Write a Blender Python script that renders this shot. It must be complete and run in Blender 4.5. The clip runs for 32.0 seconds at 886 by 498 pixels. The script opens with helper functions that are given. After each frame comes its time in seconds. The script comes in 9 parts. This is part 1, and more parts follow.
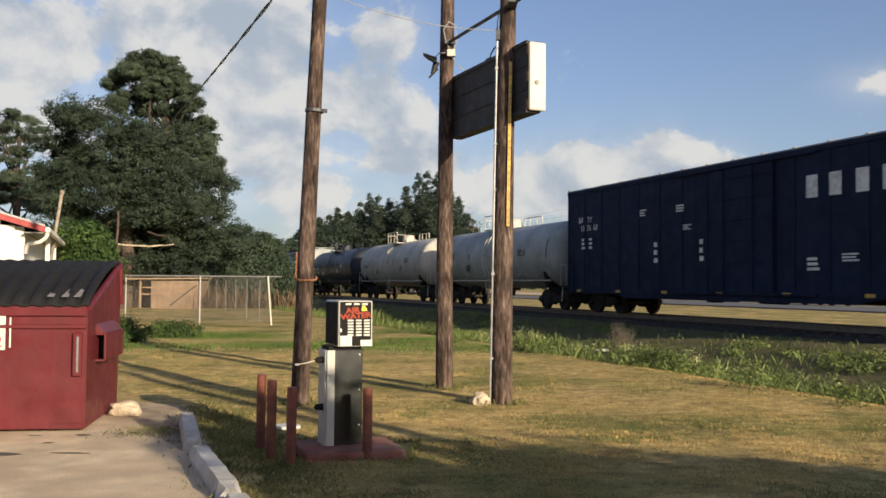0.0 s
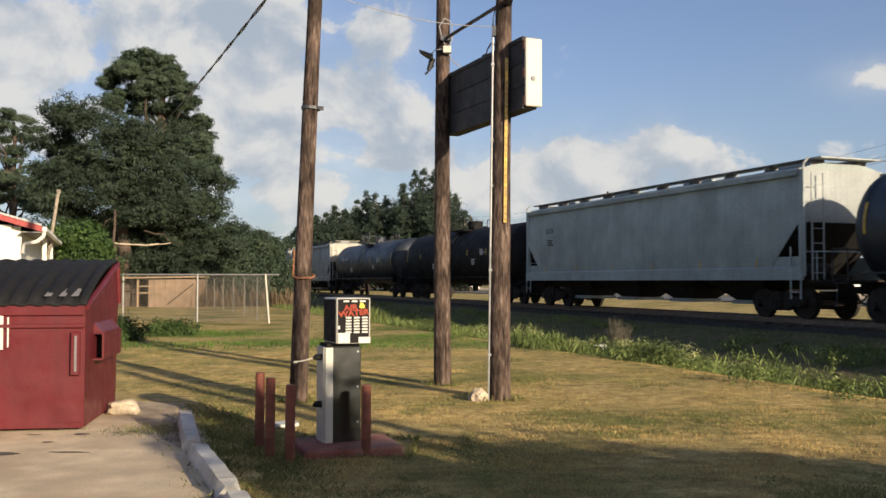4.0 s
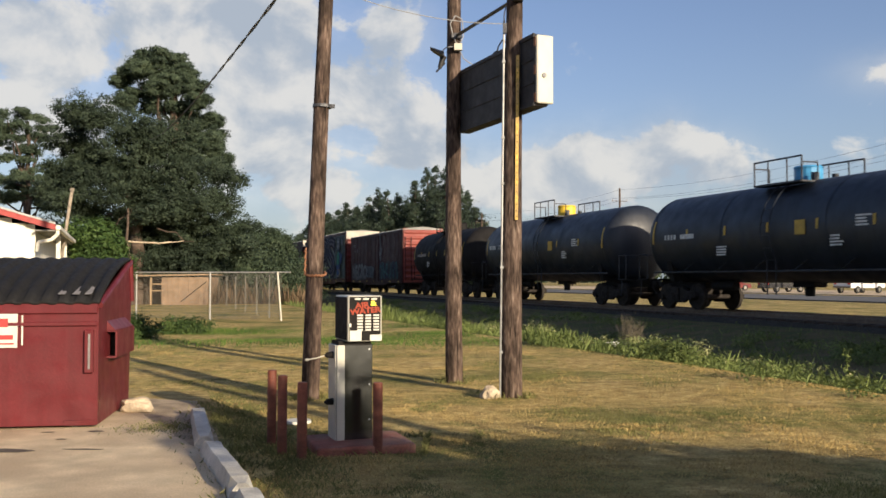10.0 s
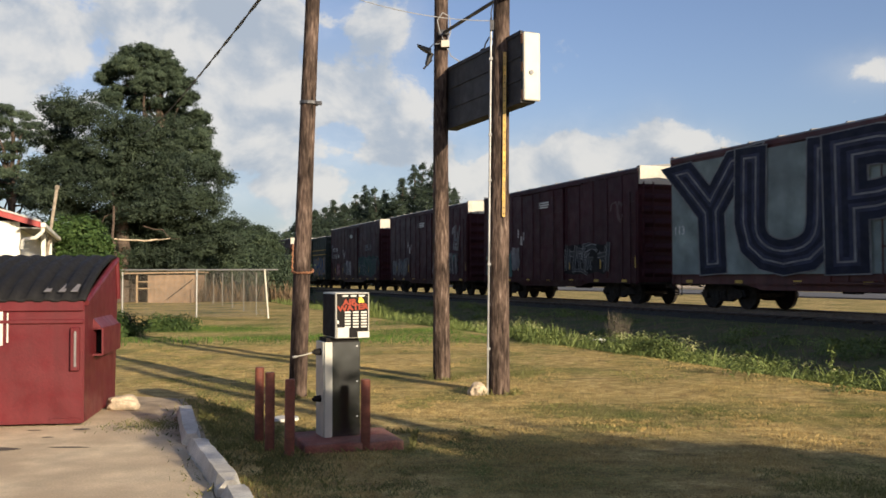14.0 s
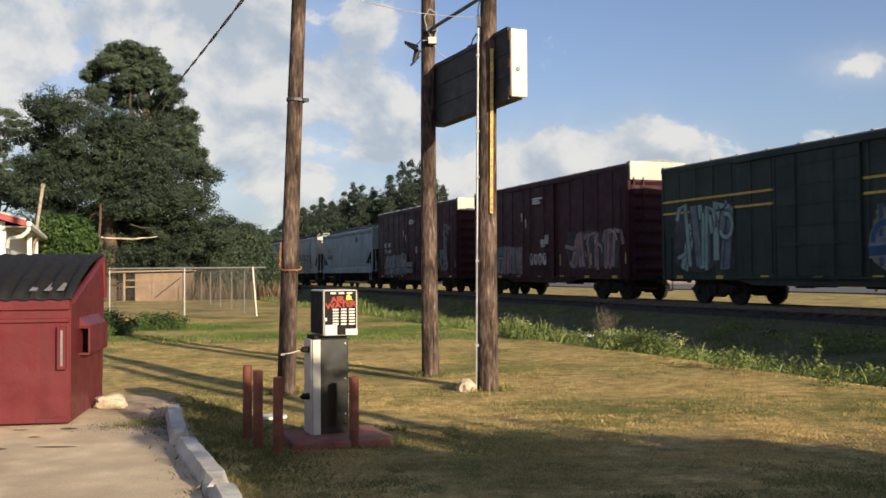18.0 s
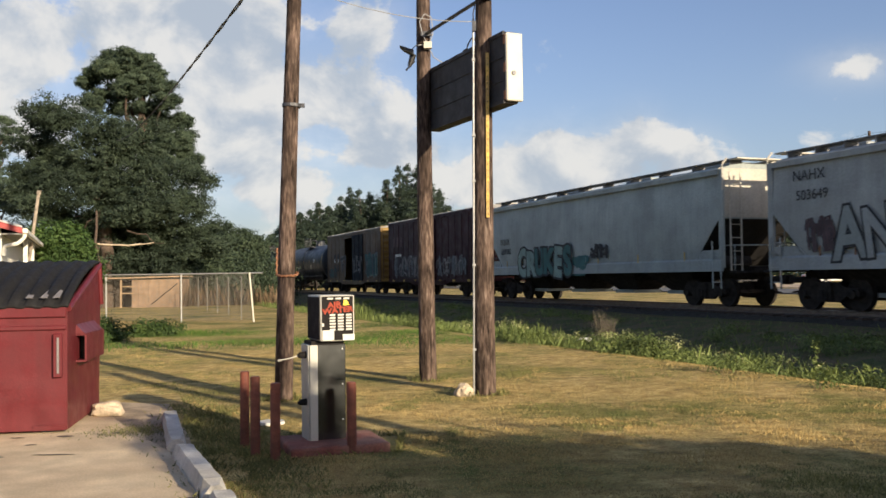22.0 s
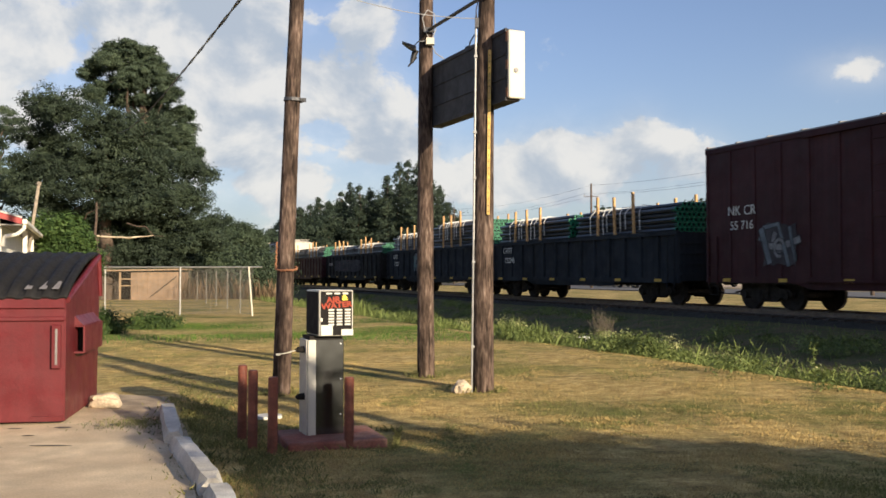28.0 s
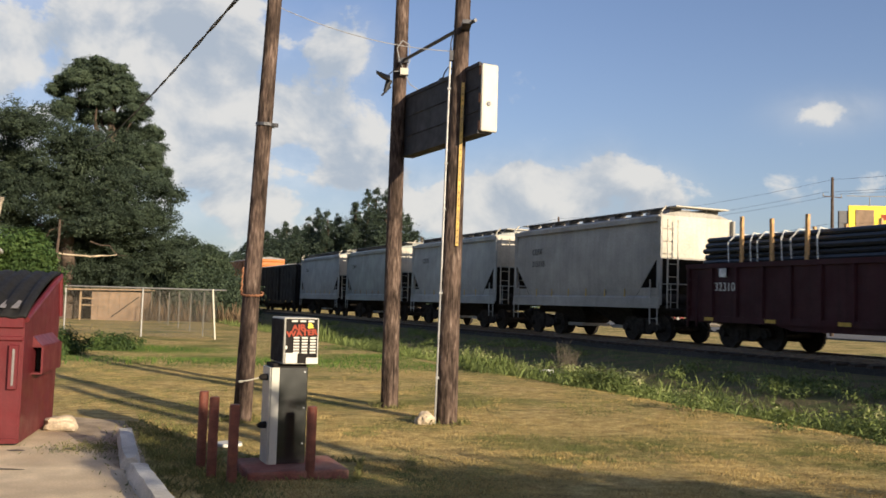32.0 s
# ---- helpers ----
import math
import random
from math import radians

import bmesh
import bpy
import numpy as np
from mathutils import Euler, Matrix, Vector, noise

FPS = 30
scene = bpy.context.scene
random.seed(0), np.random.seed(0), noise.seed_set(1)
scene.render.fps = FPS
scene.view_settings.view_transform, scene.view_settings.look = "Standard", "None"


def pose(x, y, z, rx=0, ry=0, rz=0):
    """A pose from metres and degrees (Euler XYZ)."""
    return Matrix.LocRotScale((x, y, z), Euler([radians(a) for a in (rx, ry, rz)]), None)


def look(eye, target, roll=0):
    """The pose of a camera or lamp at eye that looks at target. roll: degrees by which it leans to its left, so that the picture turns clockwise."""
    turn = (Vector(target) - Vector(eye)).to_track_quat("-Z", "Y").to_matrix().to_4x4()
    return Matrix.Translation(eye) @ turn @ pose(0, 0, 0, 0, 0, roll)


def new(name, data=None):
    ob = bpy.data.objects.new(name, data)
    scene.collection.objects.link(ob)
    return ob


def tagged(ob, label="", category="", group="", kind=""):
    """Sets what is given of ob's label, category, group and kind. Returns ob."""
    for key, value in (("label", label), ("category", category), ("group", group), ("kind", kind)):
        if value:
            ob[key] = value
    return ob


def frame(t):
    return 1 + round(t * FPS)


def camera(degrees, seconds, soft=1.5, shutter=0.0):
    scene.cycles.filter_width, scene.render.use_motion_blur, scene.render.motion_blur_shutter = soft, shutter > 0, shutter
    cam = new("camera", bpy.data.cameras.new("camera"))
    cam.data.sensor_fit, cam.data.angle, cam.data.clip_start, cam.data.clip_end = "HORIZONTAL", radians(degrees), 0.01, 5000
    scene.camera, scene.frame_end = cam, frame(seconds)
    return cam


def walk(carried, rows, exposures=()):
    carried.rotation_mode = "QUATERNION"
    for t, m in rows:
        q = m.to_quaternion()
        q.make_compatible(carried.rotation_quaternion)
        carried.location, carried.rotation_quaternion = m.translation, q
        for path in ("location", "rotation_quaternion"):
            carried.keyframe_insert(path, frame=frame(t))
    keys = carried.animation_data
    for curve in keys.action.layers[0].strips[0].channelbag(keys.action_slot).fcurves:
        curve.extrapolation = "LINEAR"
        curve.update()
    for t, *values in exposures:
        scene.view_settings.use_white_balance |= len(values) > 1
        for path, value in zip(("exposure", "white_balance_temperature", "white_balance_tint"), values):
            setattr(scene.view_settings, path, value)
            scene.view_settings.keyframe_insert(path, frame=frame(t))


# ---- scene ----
cam = camera(52.0, 32.0, soft=1.6, shutter=0.12)
PATH = [
    (0, (-0.004, 0.017, 1.55), (-0.006, 2.016, 1.629), 0.5),
    (0.5, (-0.004, 0.005, 1.552), (-0.02, 2.004, 1.63), 0.6),
    (1, (-0.005, -0.006, 1.553), (-0.035, 1.992, 1.627), 0.8),
    (1.5, (-0.006, 0.013, 1.551), (-0.022, 2.011, 1.635), 0.7),
    (2, (0.0, 0.001, 1.553), (0.003, 1.999, 1.644), 0.4),
    (2.5, (0.007, 0.01, 1.557), (0.026, 2.008, 1.65), 0.0),
    (3, (0.004, 0.007, 1.555), (0.023, 2.005, 1.644), -0.1),
    (3.5, (-0.001, 0.015, 1.546), (0.007, 2.014, 1.627), 0.1),
    (4, (-0.005, 0.011, 1.548), (-0.001, 2.01, 1.62), 0.1),
    (4.5, (0.004, 0.002, 1.546), (0.004, 2.001, 1.612), 0.1),
    (6.5, (-0.001, 0.017, 1.548), (-0.017, 2.016, 1.609), 0.3),
    (7, (-0.001, 0.019, 1.54), (-0.02, 2.018, 1.594), 0.2),
    (7.5, (-0.003, 0.009, 1.547), (-0.038, 2.008, 1.595), 0.4),
    (8, (-0.004, 0.012, 1.549), (-0.04, 2.011, 1.606), 0.5),
    (8.5, (-0.004, -0.006, 1.552), (-0.037, 1.992, 1.619), 0.4),
    (9, (0.003, 0.003, 1.547), (-0.02, 2.002, 1.618), 0.0),
    (9.5, (0.001, -0.001, 1.548), (-0.019, 1.997, 1.618), -0.0),
    (10, (0.001, 0.008, 1.551), (-0.021, 2.007, 1.617), -0.0),
    (10.5, (0.001, 0.007, 1.545), (-0.012, 2.006, 1.613), -0.1),
    (11, (0.002, 0.007, 1.549), (-0.008, 2.006, 1.616), -0.0),
    (11.5, (0.004, 0.003, 1.552), (-0.001, 2.002, 1.622), -0.1),
    (12, (0.002, 0.003, 1.546), (0.007, 2.001, 1.618), -0.3),
    (12.5, (0.0, 0.004, 1.548), (0.003, 2.003, 1.616), -0.4),
    (13, (0.003, -0.007, 1.55), (0.003, 1.992, 1.611), -0.3),
    (13.5, (0.002, 0.001, 1.544), (0.005, 2.0, 1.605), -0.3),
    (14, (-0.001, -0.001, 1.546), (0.005, 1.998, 1.606), -0.1),
    (14.5, (0.005, 0.011, 1.547), (0.019, 2.01, 1.608), -0.2),
    (16.5, (0.006, 0.0, 1.543), (0.027, 1.999, 1.6), -0.3),
    (17, (0.006, 0.005, 1.542), (0.029, 2.004, 1.592), -0.3),
    (17.5, (0.003, 0.005, 1.544), (0.024, 2.005, 1.594), -0.2),
    (18, (0.007, 0.002, 1.545), (0.038, 2.001, 1.598), -0.4),
    (18.5, (0.006, 0.013, 1.546), (0.041, 2.012, 1.601), -0.7),
    (19, (0.006, 0.021, 1.542), (0.034, 2.02, 1.598), -0.7),
    (19.5, (0.007, 0.002, 1.545), (0.026, 2.001, 1.597), -0.6),
    (20, (0.009, 0.007, 1.542), (0.031, 2.006, 1.595), -0.5),
    (20.5, (0.005, 0.016, 1.544), (0.037, 2.015, 1.603), -0.5),
    (21, (0.009, 0.013, 1.545), (0.053, 2.012, 1.61), -0.8),
    (21.5, (0.012, 0.006, 1.549), (0.057, 2.004, 1.615), -1.0),
    (22, (0.009, 0.008, 1.549), (0.047, 2.007, 1.611), -0.8),
    (22.5, (0.007, 0.016, 1.544), (0.034, 2.015, 1.598), -0.5),
    (23, (0.007, 0.009, 1.545), (0.037, 2.008, 1.601), -0.4),
    (23.5, (0.007, 0.019, 1.548), (0.042, 2.018, 1.605), -0.4),
    (24, (0.014, 0.005, 1.544), (0.053, 2.004, 1.603), -0.6),
    (24.5, (0.007, 0.015, 1.545), (0.038, 2.014, 1.6), -0.6),
    (25, (0.004, 0.001, 1.543), (0.031, 2.001, 1.592), -0.2),
    (25.5, (-0.001, 0.008, 1.544), (0.026, 2.008, 1.592), -0.1),
    (27.5, (0.008, 0.011, 1.549), (0.047, 2.01, 1.606), -0.4),
    (28, (0.007, 0.009, 1.546), (0.046, 2.008, 1.601), -0.0),
    (28.5, (0.007, 0.008, 1.546), (0.052, 2.007, 1.602), 0.1),
    (29, (0.007, 0.006, 1.555), (0.048, 2.005, 1.61), -0.0),
    (29.5, (0.007, 0.004, 1.545), (0.06, 2.002, 1.607), -0.2),
    (30, (0.007, 0.012, 1.545), (0.072, 2.01, 1.61), -0.3),
    (30.5, (0.005, 0.01, 1.55), (0.058, 2.008, 1.619), -0.1),
    (31, (0.002, 0.019, 1.547), (0.048, 2.018, 1.618), 0.0),
    (31.5, (0.003, 0.003, 1.549), (0.057, 2.001, 1.625), 0.6),
    (32, (-0.01, 0.014, 1.569), (0.101, 2.007, 1.688), 1.7),
]
EXPOSE = [(0, 0.51), (8, 0.53), (14, 0.56), (20, 0.63), (25, 0.65), (28, 0.68), (30, 0.62), (32, 0.56)]
# the picture brightens a little as darker cars pass
walk(cam, [(t, look(eye, target, roll)) for t, eye, target, roll in PATH], exposures=EXPOSE)

# ---- light ----
SUN_FROM = Vector((0.61, -0.79, 0)).normalized()
SUN_UP = radians(15.5)
sun_data = bpy.data.lights.new("sun", "SUN")
sun_data.energy, sun_data.angle, sun_data.color = 5.0, radians(0.5), (1.0, 0.84, 0.62)
sun = new("sun", sun_data)
sun_dir = Vector((SUN_FROM.x * math.cos(SUN_UP), SUN_FROM.y * math.cos(SUN_UP), math.sin(SUN_UP)))
sun.matrix_world = look(tuple(sun_dir * 200), (0, 0, 0))


def make_world():
    w = bpy.data.worlds.new("sky")
    w.use_nodes = True
    scene.world = w
    nt = w.node_tree
    nt.nodes.clear()
    N = nt.nodes.new
    L = nt.links.new
    out = N("ShaderNodeOutputWorld")
    bg = N("ShaderNodeBackground")
    sky = N("ShaderNodeTexSky")
    sky.sky_type = "NISHITA"
    sky.sun_disc = False
    sky.sun_elevation = SUN_UP
    sky.sun_rotation = math.atan2(SUN_FROM.x, SUN_FROM.y)
    sky.air_density, sky.dust_density, sky.ozone_density = 1.0, 1.2, 1.5
    bg.inputs[1].default_value = 0.0635
    co = N("ShaderNodeTexCoord")
    # project the view direction on a cloud sheet so that clouds flatten to the horizon
    sep = N("ShaderNodeSeparateXYZ")
    L(co.outputs["Generated"], sep.inputs[0])

    def mathn(op, a, b=None, c=None):
        m = N("ShaderNodeMath")
        m.operation = op
        for i, v in enumerate((a, b, c)):
            if v is None:
                continue
            if isinstance(v, (int, float)):
                m.inputs[i].default_value = v
            else:
                L(v, m.inputs[i])
        return m.outputs[0]

    # azimuth and height as cloud coordinates
    az = mathn("ARCTAN2", sep.outputs[0], sep.outputs[1])
    el = mathn("ARCSINE", sep.outputs[2])
    vec = N("ShaderNodeCombineXYZ")
    L(az, vec.inputs[0])
    L(mathn("MULTIPLY", el, 1.25), vec.inputs[1])

    def noisen(scale, detail, rough, off, dist=0.0):
        mp = N("ShaderNodeMapping")
        mp.inputs["Location"].default_value = off
        L(vec.outputs[0], mp.inputs[0])
        n = N("ShaderNodeTexNoise")
        n.inputs["Scale"].default_value = scale
        n.inputs["Detail"].default_value = detail
        n.inputs["Roughness"].default_value = rough
        n.inputs["Distortion"].default_value = dist
        L(mp.outputs[0], n.inputs[0])
        return n.outputs[0]

    def blob(a, e, ra, re):
        da = mathn("DIVIDE", mathn("SUBTRACT", az, a), ra)
        de = mathn("DIVIDE", mathn("SUBTRACT", el, e), re)
        d2 = mathn("ADD", mathn("MULTIPLY", da, da), mathn("MULTIPLY", de, de))
        return mathn("EXPONENT", mathn("MULTIPLY", d2, -1.0))

    cover = None
    for a, e, ra, re, k in CLOUDS:
        b = mathn("MULTIPLY", blob(a, e, ra, re), k)
        cover = b if cover is None else mathn("ADD", cover, b)
    # banks go on round the rest of the sky
    rest = noisen(1.3, 2, 0.5, (4.0, 2.0, 0))
    behind = mathn("MULTIPLY", mathn("SUBTRACT", 0.15, mathn("MULTIPLY", sep.outputs[1], 0.5)), rest)
    cover = mathn("ADD", cover, mathn("MAXIMUM", behind, 0.0))
    big = noisen(9.0, 8, 0.55, (0.3, 0.9, 0), 0.25)
    fine = noisen(26.0, 6, 0.6, (2.3, 0.1, 0), 0.4)
    puff = mathn("ADD", mathn("MULTIPLY", big, 2.0), mathn("MULTIPLY", fine, 0.6))
    dens = mathn("ADD", mathn("MULTIPLY", cover, 0.61), mathn("SUBTRACT", puff, 1.56))
    ramp = N("ShaderNodeValToRGB")
    ramp.color_ramp.interpolation = "EASE"
    ramp.color_ramp.elements[0].position = 0.0
    ramp.color_ramp.elements[1].position = 0.25
    L(dens, ramp.inputs[0])
    # cloud tone: bright tops, greyer thick parts
    tone = noisen(7.0, 6, 0.6, (1.3, 5.0, 0), 0.2)
    lee = noisen(9.0, 8, 0.55, (0.318, 0.932, 0), 0.25)      # the same puffs a little nearer the sun
    relief = mathn("MULTIPLY", mathn("SUBTRACT", big, lee), 2.0)
    tone = mathn("ADD", mathn("MULTIPLY_ADD", tone, 0.55, 0.215), relief)
    tr = N("ShaderNodeValToRGB")
    tr.color_ramp.interpolation = "EASE"
    tr.color_ramp.elements[0].position, tr.color_ramp.elements[1].position = 0.2, 0.74
    tr.color_ramp.elements[0].color = (4.7, 5.3, 6.1, 1)
    tr.color_ramp.elements[1].color = (8.2, 8.05, 7.75, 1)
    L(tone, tr.inputs[0])
    # haze that pales the sky to the horizon
    hz = mathn("MULTIPLY", mathn("EXPONENT", mathn("MULTIPLY", mathn("MAXIMUM", el, 0.0), -7.0)), 0.62)
    haze = N("ShaderNodeMix")
    haze.data_type = "RGBA"
    tint = N("ShaderNodeMix")
    tint.data_type = "RGBA"
    tint.blend_type = "MULTIPLY"
    tint.inputs[0].default_value = 1.0
    tint.inputs[7].default_value = (1.36, 1.34, 1.62, 1)
    L(sky.outputs[0], tint.inputs[6])
    L(hz, haze.inputs[0])
    L(tint.outputs[2], haze.inputs[6])
    haze.inputs[7].default_value = (4.2, 5.2, 6.0, 1)
    mix = N("ShaderNodeMix")
    mix.data_type = "RGBA"
    veil = mathn("MINIMUM", mathn("MULTIPLY", cover, 0.42), 0.5)
    L(mathn("MAXIMUM", mathn("MULTIPLY", ramp.outputs[0], 0.93), veil), mix.inputs[0])
    L(haze.outputs[2], mix.inputs[6])
    L(tr.outputs[0], mix.inputs[7])
    L(mix.outputs[2], bg.inputs[0])
    L(bg.outputs[0], out.inputs[0])


# clouds: azimuth (radians, right of straight ahead), height, half widths, weight
CLOUDS = [
    (-0.44, 0.245, 0.09, 0.045, 1.05), (-0.30, 0.29, 0.085, 0.07, 1.1), (-0.21, 0.27, 0.07, 0.09, 1.0), (-0.24, 0.17, 0.10, 0.06, 0.95), (-0.06, 0.27, 0.045, 0.04, 0.85),
    (-0.115, 0.20, 0.06, 0.05, 1.0), (-0.05, 0.175, 0.045, 0.045, 0.95), (-0.02, 0.135, 0.06, 0.025, 0.95), (-0.17, 0.115, 0.08, 0.03, 0.75), (0.07, 0.115, 0.05, 0.03, 0.8),
    (0.125, 0.13, 0.05, 0.035, 0.95), (0.175, 0.125, 0.05, 0.03, 0.9), (0.232, 0.145, 0.035, 0.03, 1.15), (0.29, 0.125, 0.035, 0.025, 0.8), (0.18, 0.095, 0.16, 0.025, 0.75), (0.46, 0.205, 0.05, 0.02, 1.0),
    (-0.10, 0.07, 0.2, 0.03, 0.5), (-0.42, 0.16, 0.10, 0.05, 0.7),
]
make_world()

# ---- materials ----
MATS = {}


def mat(name, base, rough=0.7, metal=0.0, var=0.25, scale=6.0, fine=60.0, bump=0.15, second=None, amount=0.5, streak=0.0,
        coat=0.0, spec=0.5, rnd=0.0, bump_dist=0.01, rvar=0.12):
    """A surface: base colour with grain at two scales, patches of a second colour, streaks down and a fine relief."""
    if name in MATS:
        return MATS[name]
    m = bpy.data.materials.new(name)
    m.use_nodes = True
    nt = m.node_tree
    p = nt.nodes["Principled BSDF"]
    N, L = nt.nodes.new, nt.links.new
    co = N("ShaderNodeTexCoord")

    def noisen(s, d=4, stretch=None):
        n = N("ShaderNodeTexNoise")
        n.inputs["Scale"].default_value = s
        n.inputs["Detail"].default_value = d
        src = co.outputs["Object"]
        if stretch:
            mp = N("ShaderNodeMapping")
            mp.inputs["Scale"].default_value = stretch
            L(src, mp.inputs[0])
            src = mp.outputs[0]
        L(src, n.inputs[0])
        return n.outputs[0]

    def ramp(src, a, b, ca, cb):
        r = N("ShaderNodeValToRGB")
        r.color_ramp.elements[0].position, r.color_ramp.elements[1].position = a, b
        r.color_ramp.elements[0].color, r.color_ramp.elements[1].color = ca, cb
        L(src, r.inputs[0])
        return r.outputs[0]

    def mix(f, a, b, mode="MIX"):
        x = N("ShaderNodeMix")
        x.data_type, x.blend_type = "RGBA", mode
        for i, v in ((0, f), (6, a), (7, b)):
            if isinstance(v, (int, float)):
                x.inputs[i].default_value = v
            elif isinstance(v, tuple):
                x.inputs[i].default_value = (*v[:3], 1)
            else:
                L(v, x.inputs[i])
        return x.outputs[2]

    lo, hi = 1 - var, 1 + var
    g1 = ramp(noisen(scale), 0.3, 0.7, (lo, lo, lo, 1), (hi, hi, hi, 1))
    fv = var * 0.6
    g2 = ramp(noisen(fine, 3), 0.3, 0.7, (1 - fv,) * 3 + (1,), (1 + fv,) * 3 + (1,))
    col = mix(1.0, tuple(base), g1, "MULTIPLY")
    if second:
        patch = ramp(noisen(scale * 0.45, 5), 0.5 - 0.15 * amount, 0.62, (0, 0, 0, 1), (amount,) * 3 + (1,))
        col = mix(patch, col, tuple(second))
    if streak:
        s = ramp(noisen(3.0, 5, (2.2, 2.2, 0.12)), 0.45, 0.75, (0, 0, 0, 1), (streak,) * 3 + (1,))
        col = mix(s, col, tuple(c * 0.35 for c in base))
    col = mix(1.0, col, g2, "MULTIPLY")
    if rnd:
        oi = N("ShaderNodeObjectInfo")
        rr = ramp(oi.outputs["Random"], 0, 1, (1 - rnd,) * 3 + (1,), (1 + rnd,) * 3 + (1,))
        col = mix(1.0, col, rr, "MULTIPLY")
    L(col, p.inputs["Base Color"])
    rr = ramp(noisen(scale * 2.3), 0.3, 0.7, (max(rough - rvar, 0.02),) * 3 + (1,), (min(rough + rvar, 1),) * 3 + (1,))
    L(rr, p.inputs["Roughness"])
    p.inputs["Metallic"].default_value = metal
    p.inputs["Coat Weight"].default_value = coat
    p.inputs["Specular IOR Level"].default_value = spec
    if bump:
        b = N("ShaderNodeBump")
        b.inputs["Strength"].default_value = bump
        b.inputs["Distance"].default_value = bump_dist
        L(noisen(fine * 1.4, 4), b.inputs["Height"])
        L(b.outputs[0], p.inputs["Normal"])
    MATS[name] = m
    return m


def foliage(name, a, b, rough=0.65):
    """Leaves whose tone varies from clump to clump."""
    m = bpy.data.materials.new(name)
    m.use_nodes = True
    nt = m.node_tree
    p = nt.nodes["Principled BSDF"]
    geo = nt.nodes.new("ShaderNodeNewGeometry")
    r = nt.nodes.new("ShaderNodeValToRGB")
    r.color_ramp.elements[0].color = (*a, 1)
    r.color_ramp.elements[1].color = (*b, 1)
    nt.links.new(geo.outputs["Random Per Island"], r.inputs[0])
    co = nt.nodes.new("ShaderNodeTexCoord")
    n = nt.nodes.new("ShaderNodeTexNoise")
    n.inputs["Scale"].default_value = 0.6
    nt.links.new(co.outputs["Object"], n.inputs[0])
    r2 = nt.nodes.new("ShaderNodeValToRGB")
    r2.color_ramp.elements[0].position, r2.color_ramp.elements[1].position = 0.35, 0.65
    r2.color_ramp.elements[0].color = (0.7, 0.72, 0.7, 1)
    r2.color_ramp.elements[1].color = (1.25, 1.2, 1.1, 1)
    nt.links.new(n.outputs[0], r2.inputs[0])
    x = nt.nodes.new("ShaderNodeMix")
    x.data_type, x.blend_type = "RGBA", "MULTIPLY"
    x.inputs[0].default_value = 1.0
    nt.links.new(r.outputs[0], x.inputs[6])
    nt.links.new(r2.outputs[0], x.inputs[7])
    nt.links.new(x.outputs[2], p.inputs["Base Color"])
    p.inputs["Roughness"].default_value = rough
    p.inputs["Specular IOR Level"].default_value = 0.25
    tr = nt.nodes.new("ShaderNodeBsdfTranslucent")
    nt.links.new(x.outputs[2], tr.inputs[0])
    ms = nt.nodes.new("ShaderNodeMixShader")
    ms.inputs[0].default_value = 0.18
    out = nt.nodes["Material Output"]
    nt.links.new(p.outputs[0], ms.inputs[1])
    nt.links.new(tr.outputs[0], ms.inputs[2])
    nt.links.new(ms.outputs[0], out.inputs[0])
    MATS[name] = m
    return m


